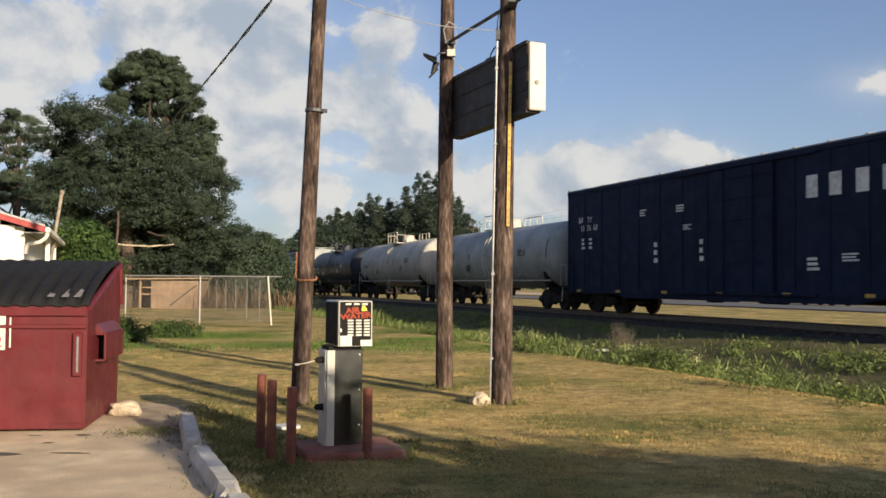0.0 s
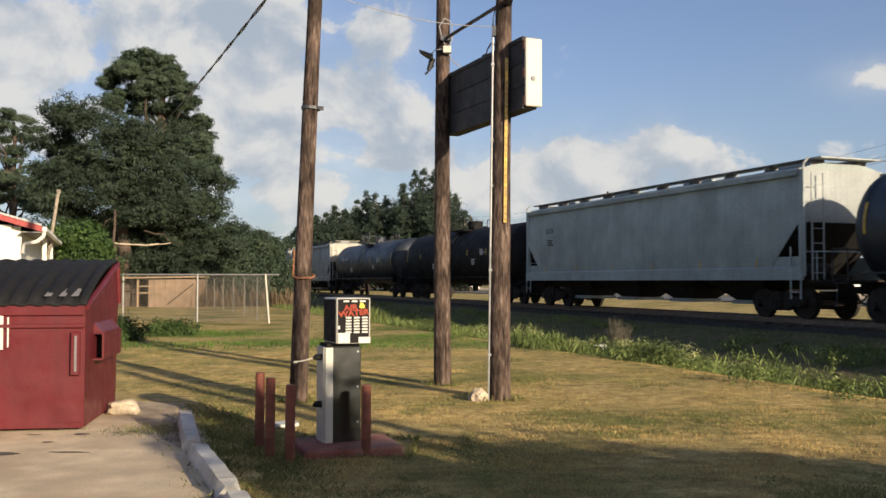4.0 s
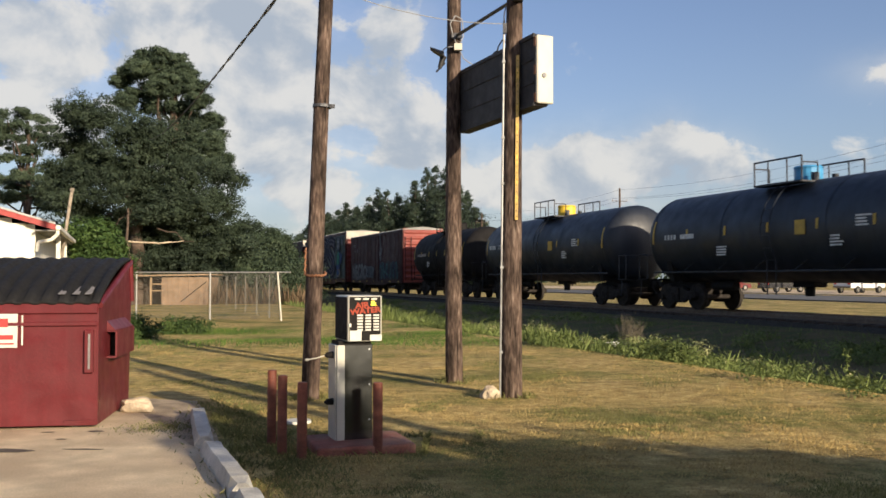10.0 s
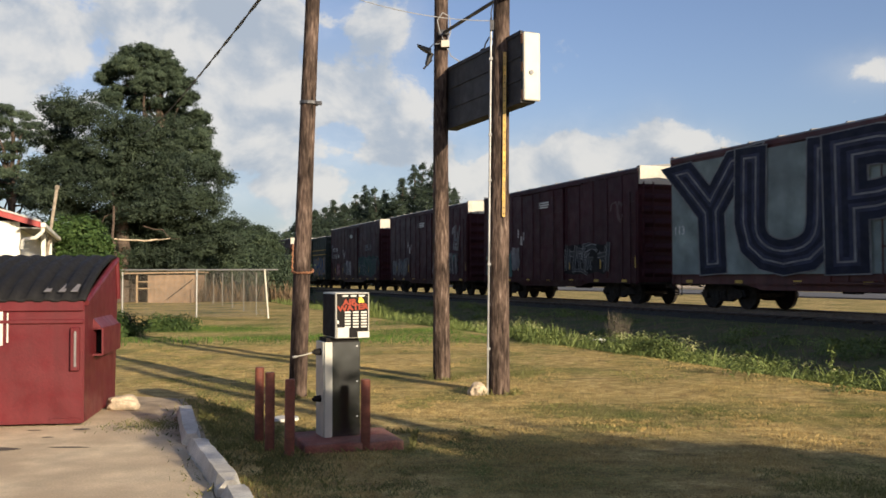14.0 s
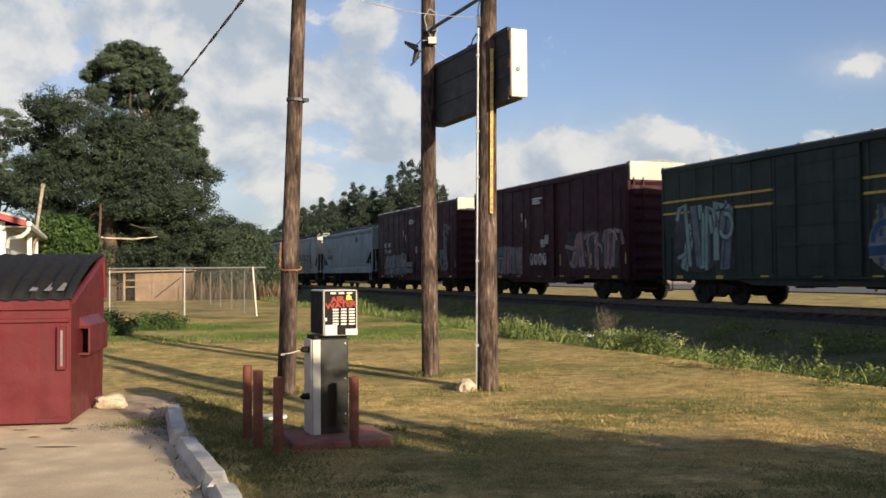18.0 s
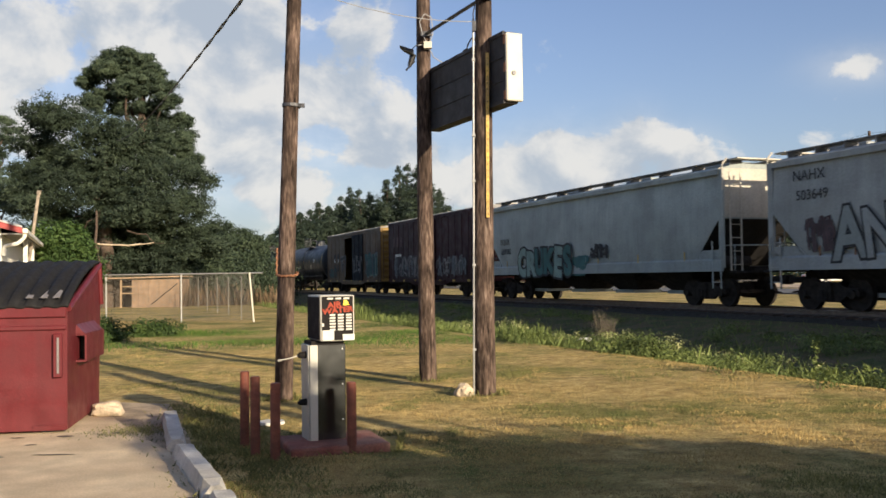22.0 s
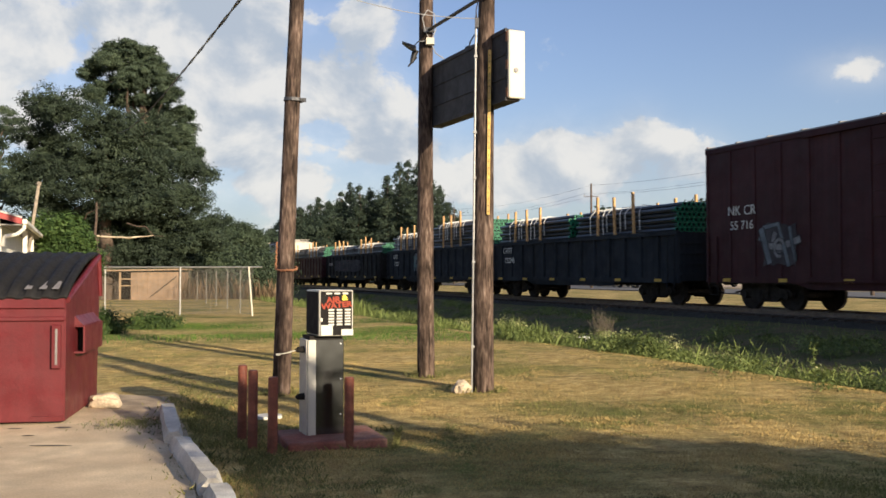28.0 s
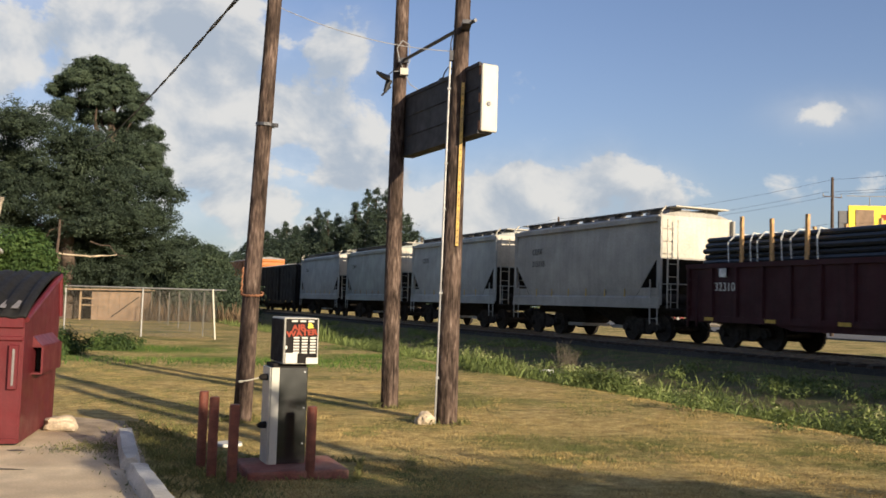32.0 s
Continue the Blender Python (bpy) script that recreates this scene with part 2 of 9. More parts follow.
def ground_material():
    """Mown summer grass: straw and green in patches, bare earth here and there."""
    m = bpy.data.materials.new("dry_grass")
    m.use_nodes = True
    nt = m.node_tree
    p = nt.nodes["Principled BSDF"]
    N, L = nt.nodes.new, nt.links.new
    co = N("ShaderNodeTexCoord")

    def noisen(s, d=5, r=0.55, off=(0, 0, 0), st=(1, 1, 1)):
        mp = N("ShaderNodeMapping")
        mp.inputs["Location"].default_value = off
        mp.inputs["Scale"].default_value = st
        L(co.outputs["Object"], mp.inputs[0])
        n = N("ShaderNodeTexNoise")
        n.inputs["Scale"].default_value, n.inputs["Detail"].default_value, n.inputs["Roughness"].default_value = s, d, r
        L(mp.outputs[0], n.inputs[0])
        return n.outputs[0]

    def ramp(src, a, b, ca=(0, 0, 0, 1), cb=(1, 1, 1, 1)):
        r = N("ShaderNodeValToRGB")
        r.color_ramp.elements[0].position, r.color_ramp.elements[1].position = a, b
        r.color_ramp.elements[0].color, r.color_ramp.elements[1].color = ca, cb
        L(src, r.inputs[0])
        return r.outputs[0]

    def mix(f, a, b, mode="MIX"):
        x = N("ShaderNodeMix")
        x.data_type, x.blend_type = "RGBA", mode
        for i, v in ((0, f), (6, a), (7, b)):
            if isinstance(v, (int, float)):
                x.inputs[i].default_value = v
            elif isinstance(v, tuple):
                x.inputs[i].default_value = (*v[:3], 1)
            else:
                L(v, x.inputs[i])
        return x.outputs[2]

    straw = mix(ramp(noisen(5.0), 0.35, 0.65), (0.34, 0.235, 0.092), (0.64, 0.485, 0.205))
    green = mix(ramp(noisen(8.0, off=(3, 1, 0)), 0.35, 0.65), (0.10, 0.13, 0.035), (0.20, 0.20, 0.06))
    col = mix(ramp(noisen(0.45, 6, 0.6, (7, 2, 0)), 0.46, 0.66), straw, green)
    col = mix(ramp(noisen(2.4, 6, 0.7, (1, 8, 0), (0.6, 1.3, 1)), 0.50, 0.68, (0, 0, 0, 1), (0.75, 0.75, 0.75, 1)), col, (0.13, 0.11, 0.045))
    col = mix(ramp(noisen(1.1, 6, 0.7, (11, 4, 0)), 0.62, 0.72, (0, 0, 0, 1), (0.7, 0.7, 0.7, 1)), col, (0.26, 0.17, 0.09))
    # dark soil on the railway bank, deepened for the train's shade on it
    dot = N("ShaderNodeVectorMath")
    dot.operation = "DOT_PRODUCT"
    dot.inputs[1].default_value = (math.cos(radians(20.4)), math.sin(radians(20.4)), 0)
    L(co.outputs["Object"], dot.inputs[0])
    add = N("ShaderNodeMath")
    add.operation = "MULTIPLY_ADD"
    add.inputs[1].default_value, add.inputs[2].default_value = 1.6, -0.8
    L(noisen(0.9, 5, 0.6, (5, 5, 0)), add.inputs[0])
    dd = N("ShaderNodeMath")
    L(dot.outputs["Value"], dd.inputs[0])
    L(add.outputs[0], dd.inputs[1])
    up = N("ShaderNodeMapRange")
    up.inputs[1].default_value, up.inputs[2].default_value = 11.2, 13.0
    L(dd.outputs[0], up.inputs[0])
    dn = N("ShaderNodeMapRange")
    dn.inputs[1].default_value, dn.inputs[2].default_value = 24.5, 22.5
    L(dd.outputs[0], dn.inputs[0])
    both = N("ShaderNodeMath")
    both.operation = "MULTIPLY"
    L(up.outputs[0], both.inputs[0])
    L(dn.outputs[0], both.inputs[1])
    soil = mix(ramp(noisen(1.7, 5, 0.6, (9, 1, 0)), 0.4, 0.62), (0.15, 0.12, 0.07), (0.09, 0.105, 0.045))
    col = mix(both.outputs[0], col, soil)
    col = mix(1.0, col, ramp(noisen(45, 3), 0.3, 0.7, (0.6, 0.6, 0.6, 1), (1.35, 1.35, 1.3, 1)), "MULTIPLY")
    L(col, p.inputs["Base Color"])
    p.inputs["Roughness"].default_value = 0.95
    p.inputs["Specular IOR Level"].default_value = 0.1
    b = N("ShaderNodeBump")
    b.inputs["Strength"].default_value, b.inputs["Distance"].default_value = 0.6, 0.05
    L(noisen(28, 6, 0.7), b.inputs["Height"])
    L(b.outputs[0], p.inputs["Normal"])
    MATS["dry_grass"] = m
    return m


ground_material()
M = mat
# ballast nearly black, as its colour also carries the train's shadow
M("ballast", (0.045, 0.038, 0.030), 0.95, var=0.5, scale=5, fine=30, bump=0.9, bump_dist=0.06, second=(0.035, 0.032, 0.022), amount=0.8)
M("concrete_lot", (0.68, 0.54, 0.355), 0.95, var=0.2, scale=2.6, fine=60, bump=0.6, second=(0.50, 0.375, 0.24), amount=0.8, spec=0.2)
M("oil_stain", (0.13, 0.105, 0.08), 0.8, var=0.3, scale=7, fine=60)
M("earth", (0.38, 0.29, 0.185), 0.95, var=0.35, scale=4, fine=50, bump=0.6)
M("asphalt", (0.11, 0.108, 0.105), 0.9, var=0.2, scale=2, fine=90, bump=0.3)
M("stop_concrete", (0.62, 0.59, 0.52), 0.9, var=0.2, scale=7, fine=70, bump=0.5, second=(0.30, 0.27, 0.22))
M("dark_wood", (0.05, 0.036, 0.028), 0.95, var=0.4, scale=10, fine=60, bump=0.5)
M("sign_dark", (0.034, 0.032, 0.034), 0.75, var=0.3, scale=3, fine=40, bump=0.1, streak=0.4)
M("sign_white", (0.55, 0.52, 0.43), 0.5, var=0.05, scale=3, fine=40, bump=0.05)
M("rust_tab", (0.27, 0.12, 0.06), 0.85, var=0.35, scale=20)
M("yellow_strip", (0.72, 0.47, 0.11), 0.7, var=0.3, scale=14, fine=50, second=(0.40, 0.27, 0.12), amount=0.8)
M("galvanised", (0.36, 0.355, 0.34), 0.5, metal=0.4, var=0.15, scale=10, bump=0.05)
M("fence_worn", (0.20, 0.19, 0.165), 0.6, metal=0.2, var=0.2, scale=10, bump=0.05)
M("steel_dark", (0.10, 0.10, 0.105), 0.5, metal=0.6, var=0.25, scale=10)
M("black_plastic", (0.018, 0.018, 0.02), 0.5, var=0.2)
M("cable_black", (0.015, 0.015, 0.016), 0.6, var=0.2)
M("cable_grey", (0.30, 0.30, 0.30), 0.6, var=0.2)
M("bin_red", (0.118, 0.0125, 0.016), 0.5, var=0.16, scale=2.2, fine=40, bump=0.12, second=(0.13, 0.016, 0.02), amount=0.5, streak=0.35)
M("bin_lid", (0.011, 0.0105, 0.0105), 0.75, spec=0.3, var=0.25, scale=5, fine=40, bump=0.15)
M("grey_scuff", (0.20, 0.185, 0.18), 0.7, var=0.2, scale=14)
M("paper_white", (0.62, 0.60, 0.53), 0.7, var=0.08)
M("print_red", (0.42, 0.05, 0.045), 0.6, var=0.1)
M("print_green", (0.10, 0.42, 0.06), 0.6, var=0.1)
M("print_yellow", (0.85, 0.62, 0.03), 0.5, var=0.1)
M("print_orange", (0.33, 0.055, 0.028), 0.85, var=0.1)
M("bollard_red", (0.195, 0.060, 0.034), 0.6, var=0.3, scale=9, fine=60, second=(0.16, 0.04, 0.03), bump=0.15, streak=0.3)
M("slab_red", (0.23, 0.075, 0.052), 0.9, var=0.35, scale=6, fine=60, second=(0.24, 0.17, 0.12), bump=0.4)
M("pump_steel", (0.135, 0.14, 0.14), 0.22, metal=1.0, var=0.08, rvar=0.02, scale=3, fine=30, bump=0.02, streak=0.25)
M("pump_white", (0.50, 0.48, 0.41), 0.45, var=0.08, scale=5)
M("pump_black", (0.018, 0.016, 0.015), 0.85, var=0.2, spec=0.15)
M("stone", (0.50, 0.40, 0.28), 0.95, var=0.3, scale=9, fine=40, bump=0.7)
M("house_white", (0.74, 0.71, 0.62), 0.7, var=0.06, scale=3, fine=40, bump=0.05)
M("house_red", (0.33, 0.045, 0.04), 0.6, var=0.15)
M("shingle", (0.09, 0.085, 0.08), 0.95, var=0.35, scale=9, fine=60, bump=0.6)
M("shade_soffit", (0.24, 0.23, 0.21), 0.8, var=0.15)
M("glass_dark", (0.03, 0.035, 0.04), 0.08, var=0.05, bump=0)
M("shed_siding", (0.27, 0.185, 0.12), 0.9, var=0.25, scale=2, fine=40, second=(0.20, 0.14, 0.10), bump=0.3)
M("shed_wood", (0.34, 0.235, 0.14), 0.85, var=0.2)
M("bark", (0.085, 0.06, 0.044), 0.95, var=0.4, scale=6, fine=30, bump=0.9)
M("bark_pale", (0.30, 0.25, 0.19), 0.95, var=0.35, scale=6, fine=30, bump=0.6)
M("rail_steel", (0.16, 0.13, 0.11), 0.45, metal=0.7, var=0.25, scale=5)
M("rail_tie", (0.075, 0.055, 0.042), 0.95, var=0.4, scale=6, bump=0.6)
foliage("oak_leaf", (0.026, 0.042, 0.030), (0.058, 0.082, 0.052))
foliage("pine_leaf", (0.038, 0.063, 0.043), (0.093, 0.126, 0.080))
foliage("grove_leaf", (0.032, 0.053, 0.033), (0.074, 0.103, 0.060))
foliage("belt_leaf", (0.028, 0.045, 0.033), (0.058, 0.084, 0.058))
foliage("shrub_leaf", (0.035, 0.075, 0.022), (0.085, 0.14, 0.04))
foliage("bush_leaf", (0.045, 0.10, 0.02), (0.13, 0.20, 0.04))
foliage("weed_leaf", (0.090, 0.128, 0.036), (0.20, 0.245, 0.080))
foliage("weed_flower", (0.24, 0.27, 0.11), (0.40, 0.40, 0.21))
foliage("straw_blade", (0.27, 0.195, 0.080), (0.60, 0.455, 0.20), 0.9)
foliage("green_blade", (0.11, 0.12, 0.04), (0.27, 0.255, 0.10), 0.9)
foliage("mound_leaf", (0.03, 0.06, 0.018), (0.085, 0.13, 0.035))
foliage("dead_pale", (0.13, 0.11, 0.085), (0.22, 0.19, 0.15), 0.95)
foliage("dead_twig", (0.10, 0.075, 0.05), (0.21, 0.15, 0.10), 0.95)


def wood_material():
    """Weathered round timber: long grain, dark checks and paler worn patches."""
    m = bpy.data.materials.new("pole_wood")
    m.use_nodes = True
    nt = m.node_tree
    p = nt.nodes["Principled BSDF"]
    N, L = nt.nodes.new, nt.links.new
    co = N("ShaderNodeTexCoord")

    def noisen(s, st, d=5):
        mp = N("ShaderNodeMapping")
        mp.inputs["Scale"].default_value = st
        L(co.outputs["Object"], mp.inputs[0])
        n = N("ShaderNodeTexNoise")
        n.inputs["Scale"].default_value, n.inputs["Detail"].default_value = s, d
        L(mp.outputs[0], n.inputs[0])
        return n.outputs[0]

    def ramp(src, stops):
        r = N("ShaderNodeValToRGB")
        while len(r.color_ramp.elements) < len(stops):
            r.color_ramp.elements.new(0.5)
        for e, (pos, c) in zip(r.color_ramp.elements, stops):
            e.position, e.color = pos, (*c, 1)
        L(src, r.inputs[0])
        return r.outputs[0]

    def mix(f, a, b, mode="MIX"):
        x = N("ShaderNodeMix")
        x.data_type, x.blend_type = "RGBA", mode
        for i, v in ((0, f), (6, a), (7, b)):
            if isinstance(v, (int, float)):
                x.inputs[i].default_value = v
            elif isinstance(v, tuple):
                x.inputs[i].default_value = (*v, 1)
            else:
                L(v, x.inputs[i])
        return x.outputs[2]

    grain = noisen(1.0, (30, 30, 6.5), 9)
    col = ramp(grain, [(0.30, (0.040, 0.027, 0.022)), (0.45, (0.076, 0.053, 0.042)), (0.60, (0.122, 0.088, 0.070)), (0.75, (0.215, 0.166, 0.135))])
    checks = ramp(noisen(1.0, (30, 30, 2.6), 7), [(0.33, (0.25, 0.24, 0.23)), (0.41, (1, 1, 1))])
    col = mix(1.0, col, checks, "MULTIPLY")
    wear = ramp(noisen(1.0, (7, 7, 2.6), 7), [(0.38, (0.5, 0.49, 0.48)), (0.62, (1.35, 1.32, 1.3))])
    col = mix(1.0, col, wear, "MULTIPLY")
    L(col, p.inputs["Base Color"])
    p.inputs["Roughness"].default_value = 0.88
    p.inputs["Specular IOR Level"].default_value = 0.2
    b = N("ShaderNodeBump")
    b.inputs["Strength"].default_value, b.inputs["Distance"].default_value = 0.9, 0.02
    L(grain, b.inputs["Height"])
    L(b.outputs[0], p.inputs["Normal"])
    MATS["pole_wood"] = m


wood_material()

# ---- geometry tools ----


def bm_box(bm, c, s, rz=0.0, m=None):
    """A box of size s at c; rz in degrees, or any matrix m."""
    r = bmesh.ops.create_cube(bm, size=1.0)
    mm = Matrix.Translation(c) @ Matrix.Rotation(radians(rz), 4, "Z") @ Matrix.Diagonal((*s, 1))
    if m is not None:
        mm = m @ mm
    bmesh.ops.transform(bm, matrix=mm, verts=r["verts"])
    return r["verts"]


def bm_tube(bm, p0, p1, r0, r1=None, seg=8, caps=True):
    p0, p1 = Vector(p0), Vector(p1)
    d = p1 - p0
    r = bmesh.ops.create_cone(bm, cap_ends=caps, segments=seg, radius1=r0, radius2=r0 if r1 is None else r1, depth=d.length)
    mm = Matrix.Translation((p0 + p1) / 2) @ d.to_track_quat("Z", "Y").to_matrix().to_4x4()
    bmesh.ops.transform(bm, matrix=mm, verts=r["verts"])
    return r["verts"]


def bm_path(bm, pts, r, seg=6):
    for a, b in zip(pts[:-1], pts[1:]):
        bm_tube(bm, a, b, r, r, seg)


def bm_prism(bm, poly, axis, a, b):
    """A prism: poly is a list of 2D points; axis x: (y, z), y: (x, z), z: (x, y); from a to b along the axis."""
    def at(p, k):
        return {"x": (k, p[0], p[1]), "y": (p[0], k, p[1]), "z": (p[0], p[1], k)}[axis]
    va = [bm.verts.new(at(p, a)) for p in poly]
    vb = [bm.verts.new(at(p, b)) for p in poly]
    n = len(poly)
    fs = [bm.faces.new(va), bm.faces.new(vb[::-1])]
    for i in range(n):
        fs.append(bm.faces.new((va[i], vb[i], vb[(i + 1) % n], va[(i + 1) % n])))
    bmesh.ops.recalc_face_normals(bm, faces=fs)
    return va + vb


def bevel(bm, w, seg=2):
    bmesh.ops.bevel(bm, geom=list(bm.edges), offset=w, segments=seg, affect="EDGES", profile=0.5, clamp_overlap=True)


def mesh_of(name, bm, material, smooth=False):
    me = bpy.data.meshes.new(name)
    bm.to_mesh(me)
    bm.free()
    me.materials.append(MATS[material] if isinstance(material, str) else material)
    if smooth:
        me.polygons.foreach_set("use_smooth", [True] * len(me.polygons))
    return me


def part(name, bm, material, parent=None, label="", smooth=False, m=None):
    ob = new(name, mesh_of(name, bm, material, smooth))
    ob.parent = parent
    if m is not None:
        ob.matrix_basis = m
    if label:
        ob["label"] = label
    return ob


def shared(name, me, parent, m=None, label=""):
    ob = new(name, me)
    ob.parent = parent
    if m is not None:
        ob.matrix_basis = m
    if label:
        ob["label"] = label
    return ob


def thing(name, m, label, category, group="", kind=""):
    ob = new(name)
    ob.empty_display_size = 0.2
    ob.matrix_basis = m
    return tagged(ob, label, category, group, kind)


def soup(name, verts, faces, material, parent=None, smooth=False):
    """A mesh from arrays of generated corners."""
    me = bpy.data.meshes.new(name)
    me.from_pydata(verts.tolist() if hasattr(verts, "tolist") else verts, [], faces.tolist() if hasattr(faces, "tolist") else faces)
    me.materials.append(MATS[material])
    if smooth:
        me.polygons.foreach_set("use_smooth", [True] * len(me.polygons))
    ob = new(name, me)
    ob.parent = parent
    return ob


def text_mesh(name, body, size, material, bold=0.0, extrude=0.004):
    cu = bpy.data.curves.new(name, "FONT")
    cu.body, cu.size, cu.align_x, cu.align_y = body, size, "CENTER", "CENTER"
    cu.offset, cu.extrude, cu.resolution_u = bold, extrude, 3
    ob = bpy.data.objects.new(name, cu)
    me = bpy.data.meshes.new_from_object(ob)
    bpy.data.objects.remove(ob)
    bpy.data.curves.remove(cu)
    me.materials.clear()
    me.materials.append(MATS[material])
    return me


# the track: unit vectors along it (away) and across it (away from the camera)
TRACK = radians(20.4)
ALONG = Vector((-math.sin(TRACK), math.cos(TRACK), 0))
ACROSS = Vector((math.cos(TRACK), math.sin(TRACK), 0))
RAIL_Z, TRACK_D = 0.47, 20.1


def at_track(s, d, z=0.0):
    p = ALONG * s + ACROSS * d
    return Vector((p.x, p.y, z))


def smooth01(x):
    x = max(0.0, min(1.0, x))
    return x * x * (3 - 2 * x)


def ground_z(x, y):
    """Lawn, a shallow ditch, the railway bank and the flat beyond."""
    d = x * ACROSS.x + y * ACROSS.y
    s = x * ALONG.x + y * ALONG.y
    z = 0.0
    z -= 0.42 * smooth01((d - 9.2) / 3.0) * (1 - smooth01((d - 12.8) / 4.6))
    z += 0.16 * smooth01((d - 12.8) / 4.6) * (1 - smooth01((d - 23.0) / 4.0) * 0.6)
    fade = math.exp(-((x * x + y * y) / 60.0 ** 2))
    z += 0.05 * noise.noise((x * 0.21, y * 0.21, 0.3)) * fade + 0.02 * noise.noise((x * 0.9, y * 0.9, 1.7)) * fade
    return z

# ---- the ground ----


def build_ground():
    # a grid that is fine near the camera and coarse to the horizon
    def axis(lo, hi, fine_lo, fine_hi, step):
        a = list(np.arange(fine_lo, fine_hi + 1e-6, step))
        k, v = step, fine_hi
        while v < hi:
            k *= 1.35
            v += k
            a.append(v)
        k, v = step, fine_lo
        while v > lo:
            k *= 1.35
            v -= k
            a.insert(0, v)
        return a
    us = axis(-1500, 1500, -6, 70, 0.55)      # along the track
    vs = axis(-1500, 1500, -14, 30, 0.45)     # across it
    verts = []
    for u in us:
        for v in vs:
            p = at_track(u, v)
            verts.append((p.x, p.y, ground_z(p.x, p.y)))
    n = len(vs)
    faces = [(i * n + j, (i + 1) * n + j, (i + 1) * n + j + 1, i * n + j + 1) for i in range(len(us) - 1) for j in range(n - 1)]
    faces = [f[::-1] for f in faces]
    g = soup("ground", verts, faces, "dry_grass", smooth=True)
    tagged(g, "mown straw-coloured summer lawn with green patches and a ditch", "ground", kind="structure")


def slab_from(name, poly, z0, z1, material, label, category, kind="structure", w=0.0):
    bm = bmesh.new()
    bm_prism(bm, poly, "z", z0, z1)
    if w:
        bevel(bm, w, 2)
    ob = part(name, bm, material)
    return tagged(ob, label, category, kind=kind)


def build_lot():
    edge = [(-0.2, -6), (-0.75, 2.0), (-1.2, 5.0), (-1.60, 6.4), (-1.95, 7.4), (-2.3, 8.2), (-2.68, 8.8), (-3.05, 9.5), (-3.3, 9.9), (-3.5, 10.3), (-3.85, 10.6)]
    rng = random.Random(5)
    pts = []
    for (x0, y0), (x1, y1) in zip(edge[:-1], edge[1:]):
        for k in range(6):
            f = k / 6
            pts.append((x0 + (x1 - x0) * f + 0.05 * noise.noise((y0 * 0.9 + f, 3.0, 1.0)) + rng.uniform(-0.012, 0.012), y0 + (y1 - y0) * f))
    pts += [(-5.0, 10.9), (-16, 12.0), (-16, -6)]
    slab_from("pavement", pts, -0.06, 0.035, "concrete_lot", "pale worn concrete parking lot with oil stains and cracks", "pavement")
    rng = random.Random(9)
    for x, y, a, b in [(-4.05, 8.02, 0.42, 0.11), (-4.55, 8.35, 0.3, 0.08), (-3.55, 9.05, 0.09, 0.05), (-3.1, 9.2, 0.07, 0.05), (-4.0, 9.0, 0.08, 0.03),
                       (-3.3, 8.1, 0.2, 0.03), (-4.9, 7.6, 0.3, 0.1), (-3.7, 8.6, 0.06, 0.03)]:
        bm = bmesh.new()
        ring = [bm.verts.new((x + a * math.cos(k / 18 * math.tau) * rng.uniform(0.75, 1.1), y + b * math.sin(k / 18 * math.tau) * rng.uniform(0.7, 1.15), 0.0395)) for k in range(18)]
        bm.faces.new(ring)
        tagged(part("oil_stain", bm, "oil_stain"), "dark oil stain on the concrete lot", "stain", "stains on the lot", "structure")
    # bare earth where the concrete breaks off
    slab_from("ground_strip", [(-1.7, 6.2), (-2.2, 7.5), (-2.8, 8.9), (-3.55, 10.2), (-4.4, 10.8), (-4.6, 11.9), (-3.2, 11.4), (-2.75, 10.2), (-2.3, 8.9), (-1.9, 7.6), (-1.45, 6.2)],
              -0.03, 0.022, "earth", "bare brown earth along the broken edge of the lot", "ground")


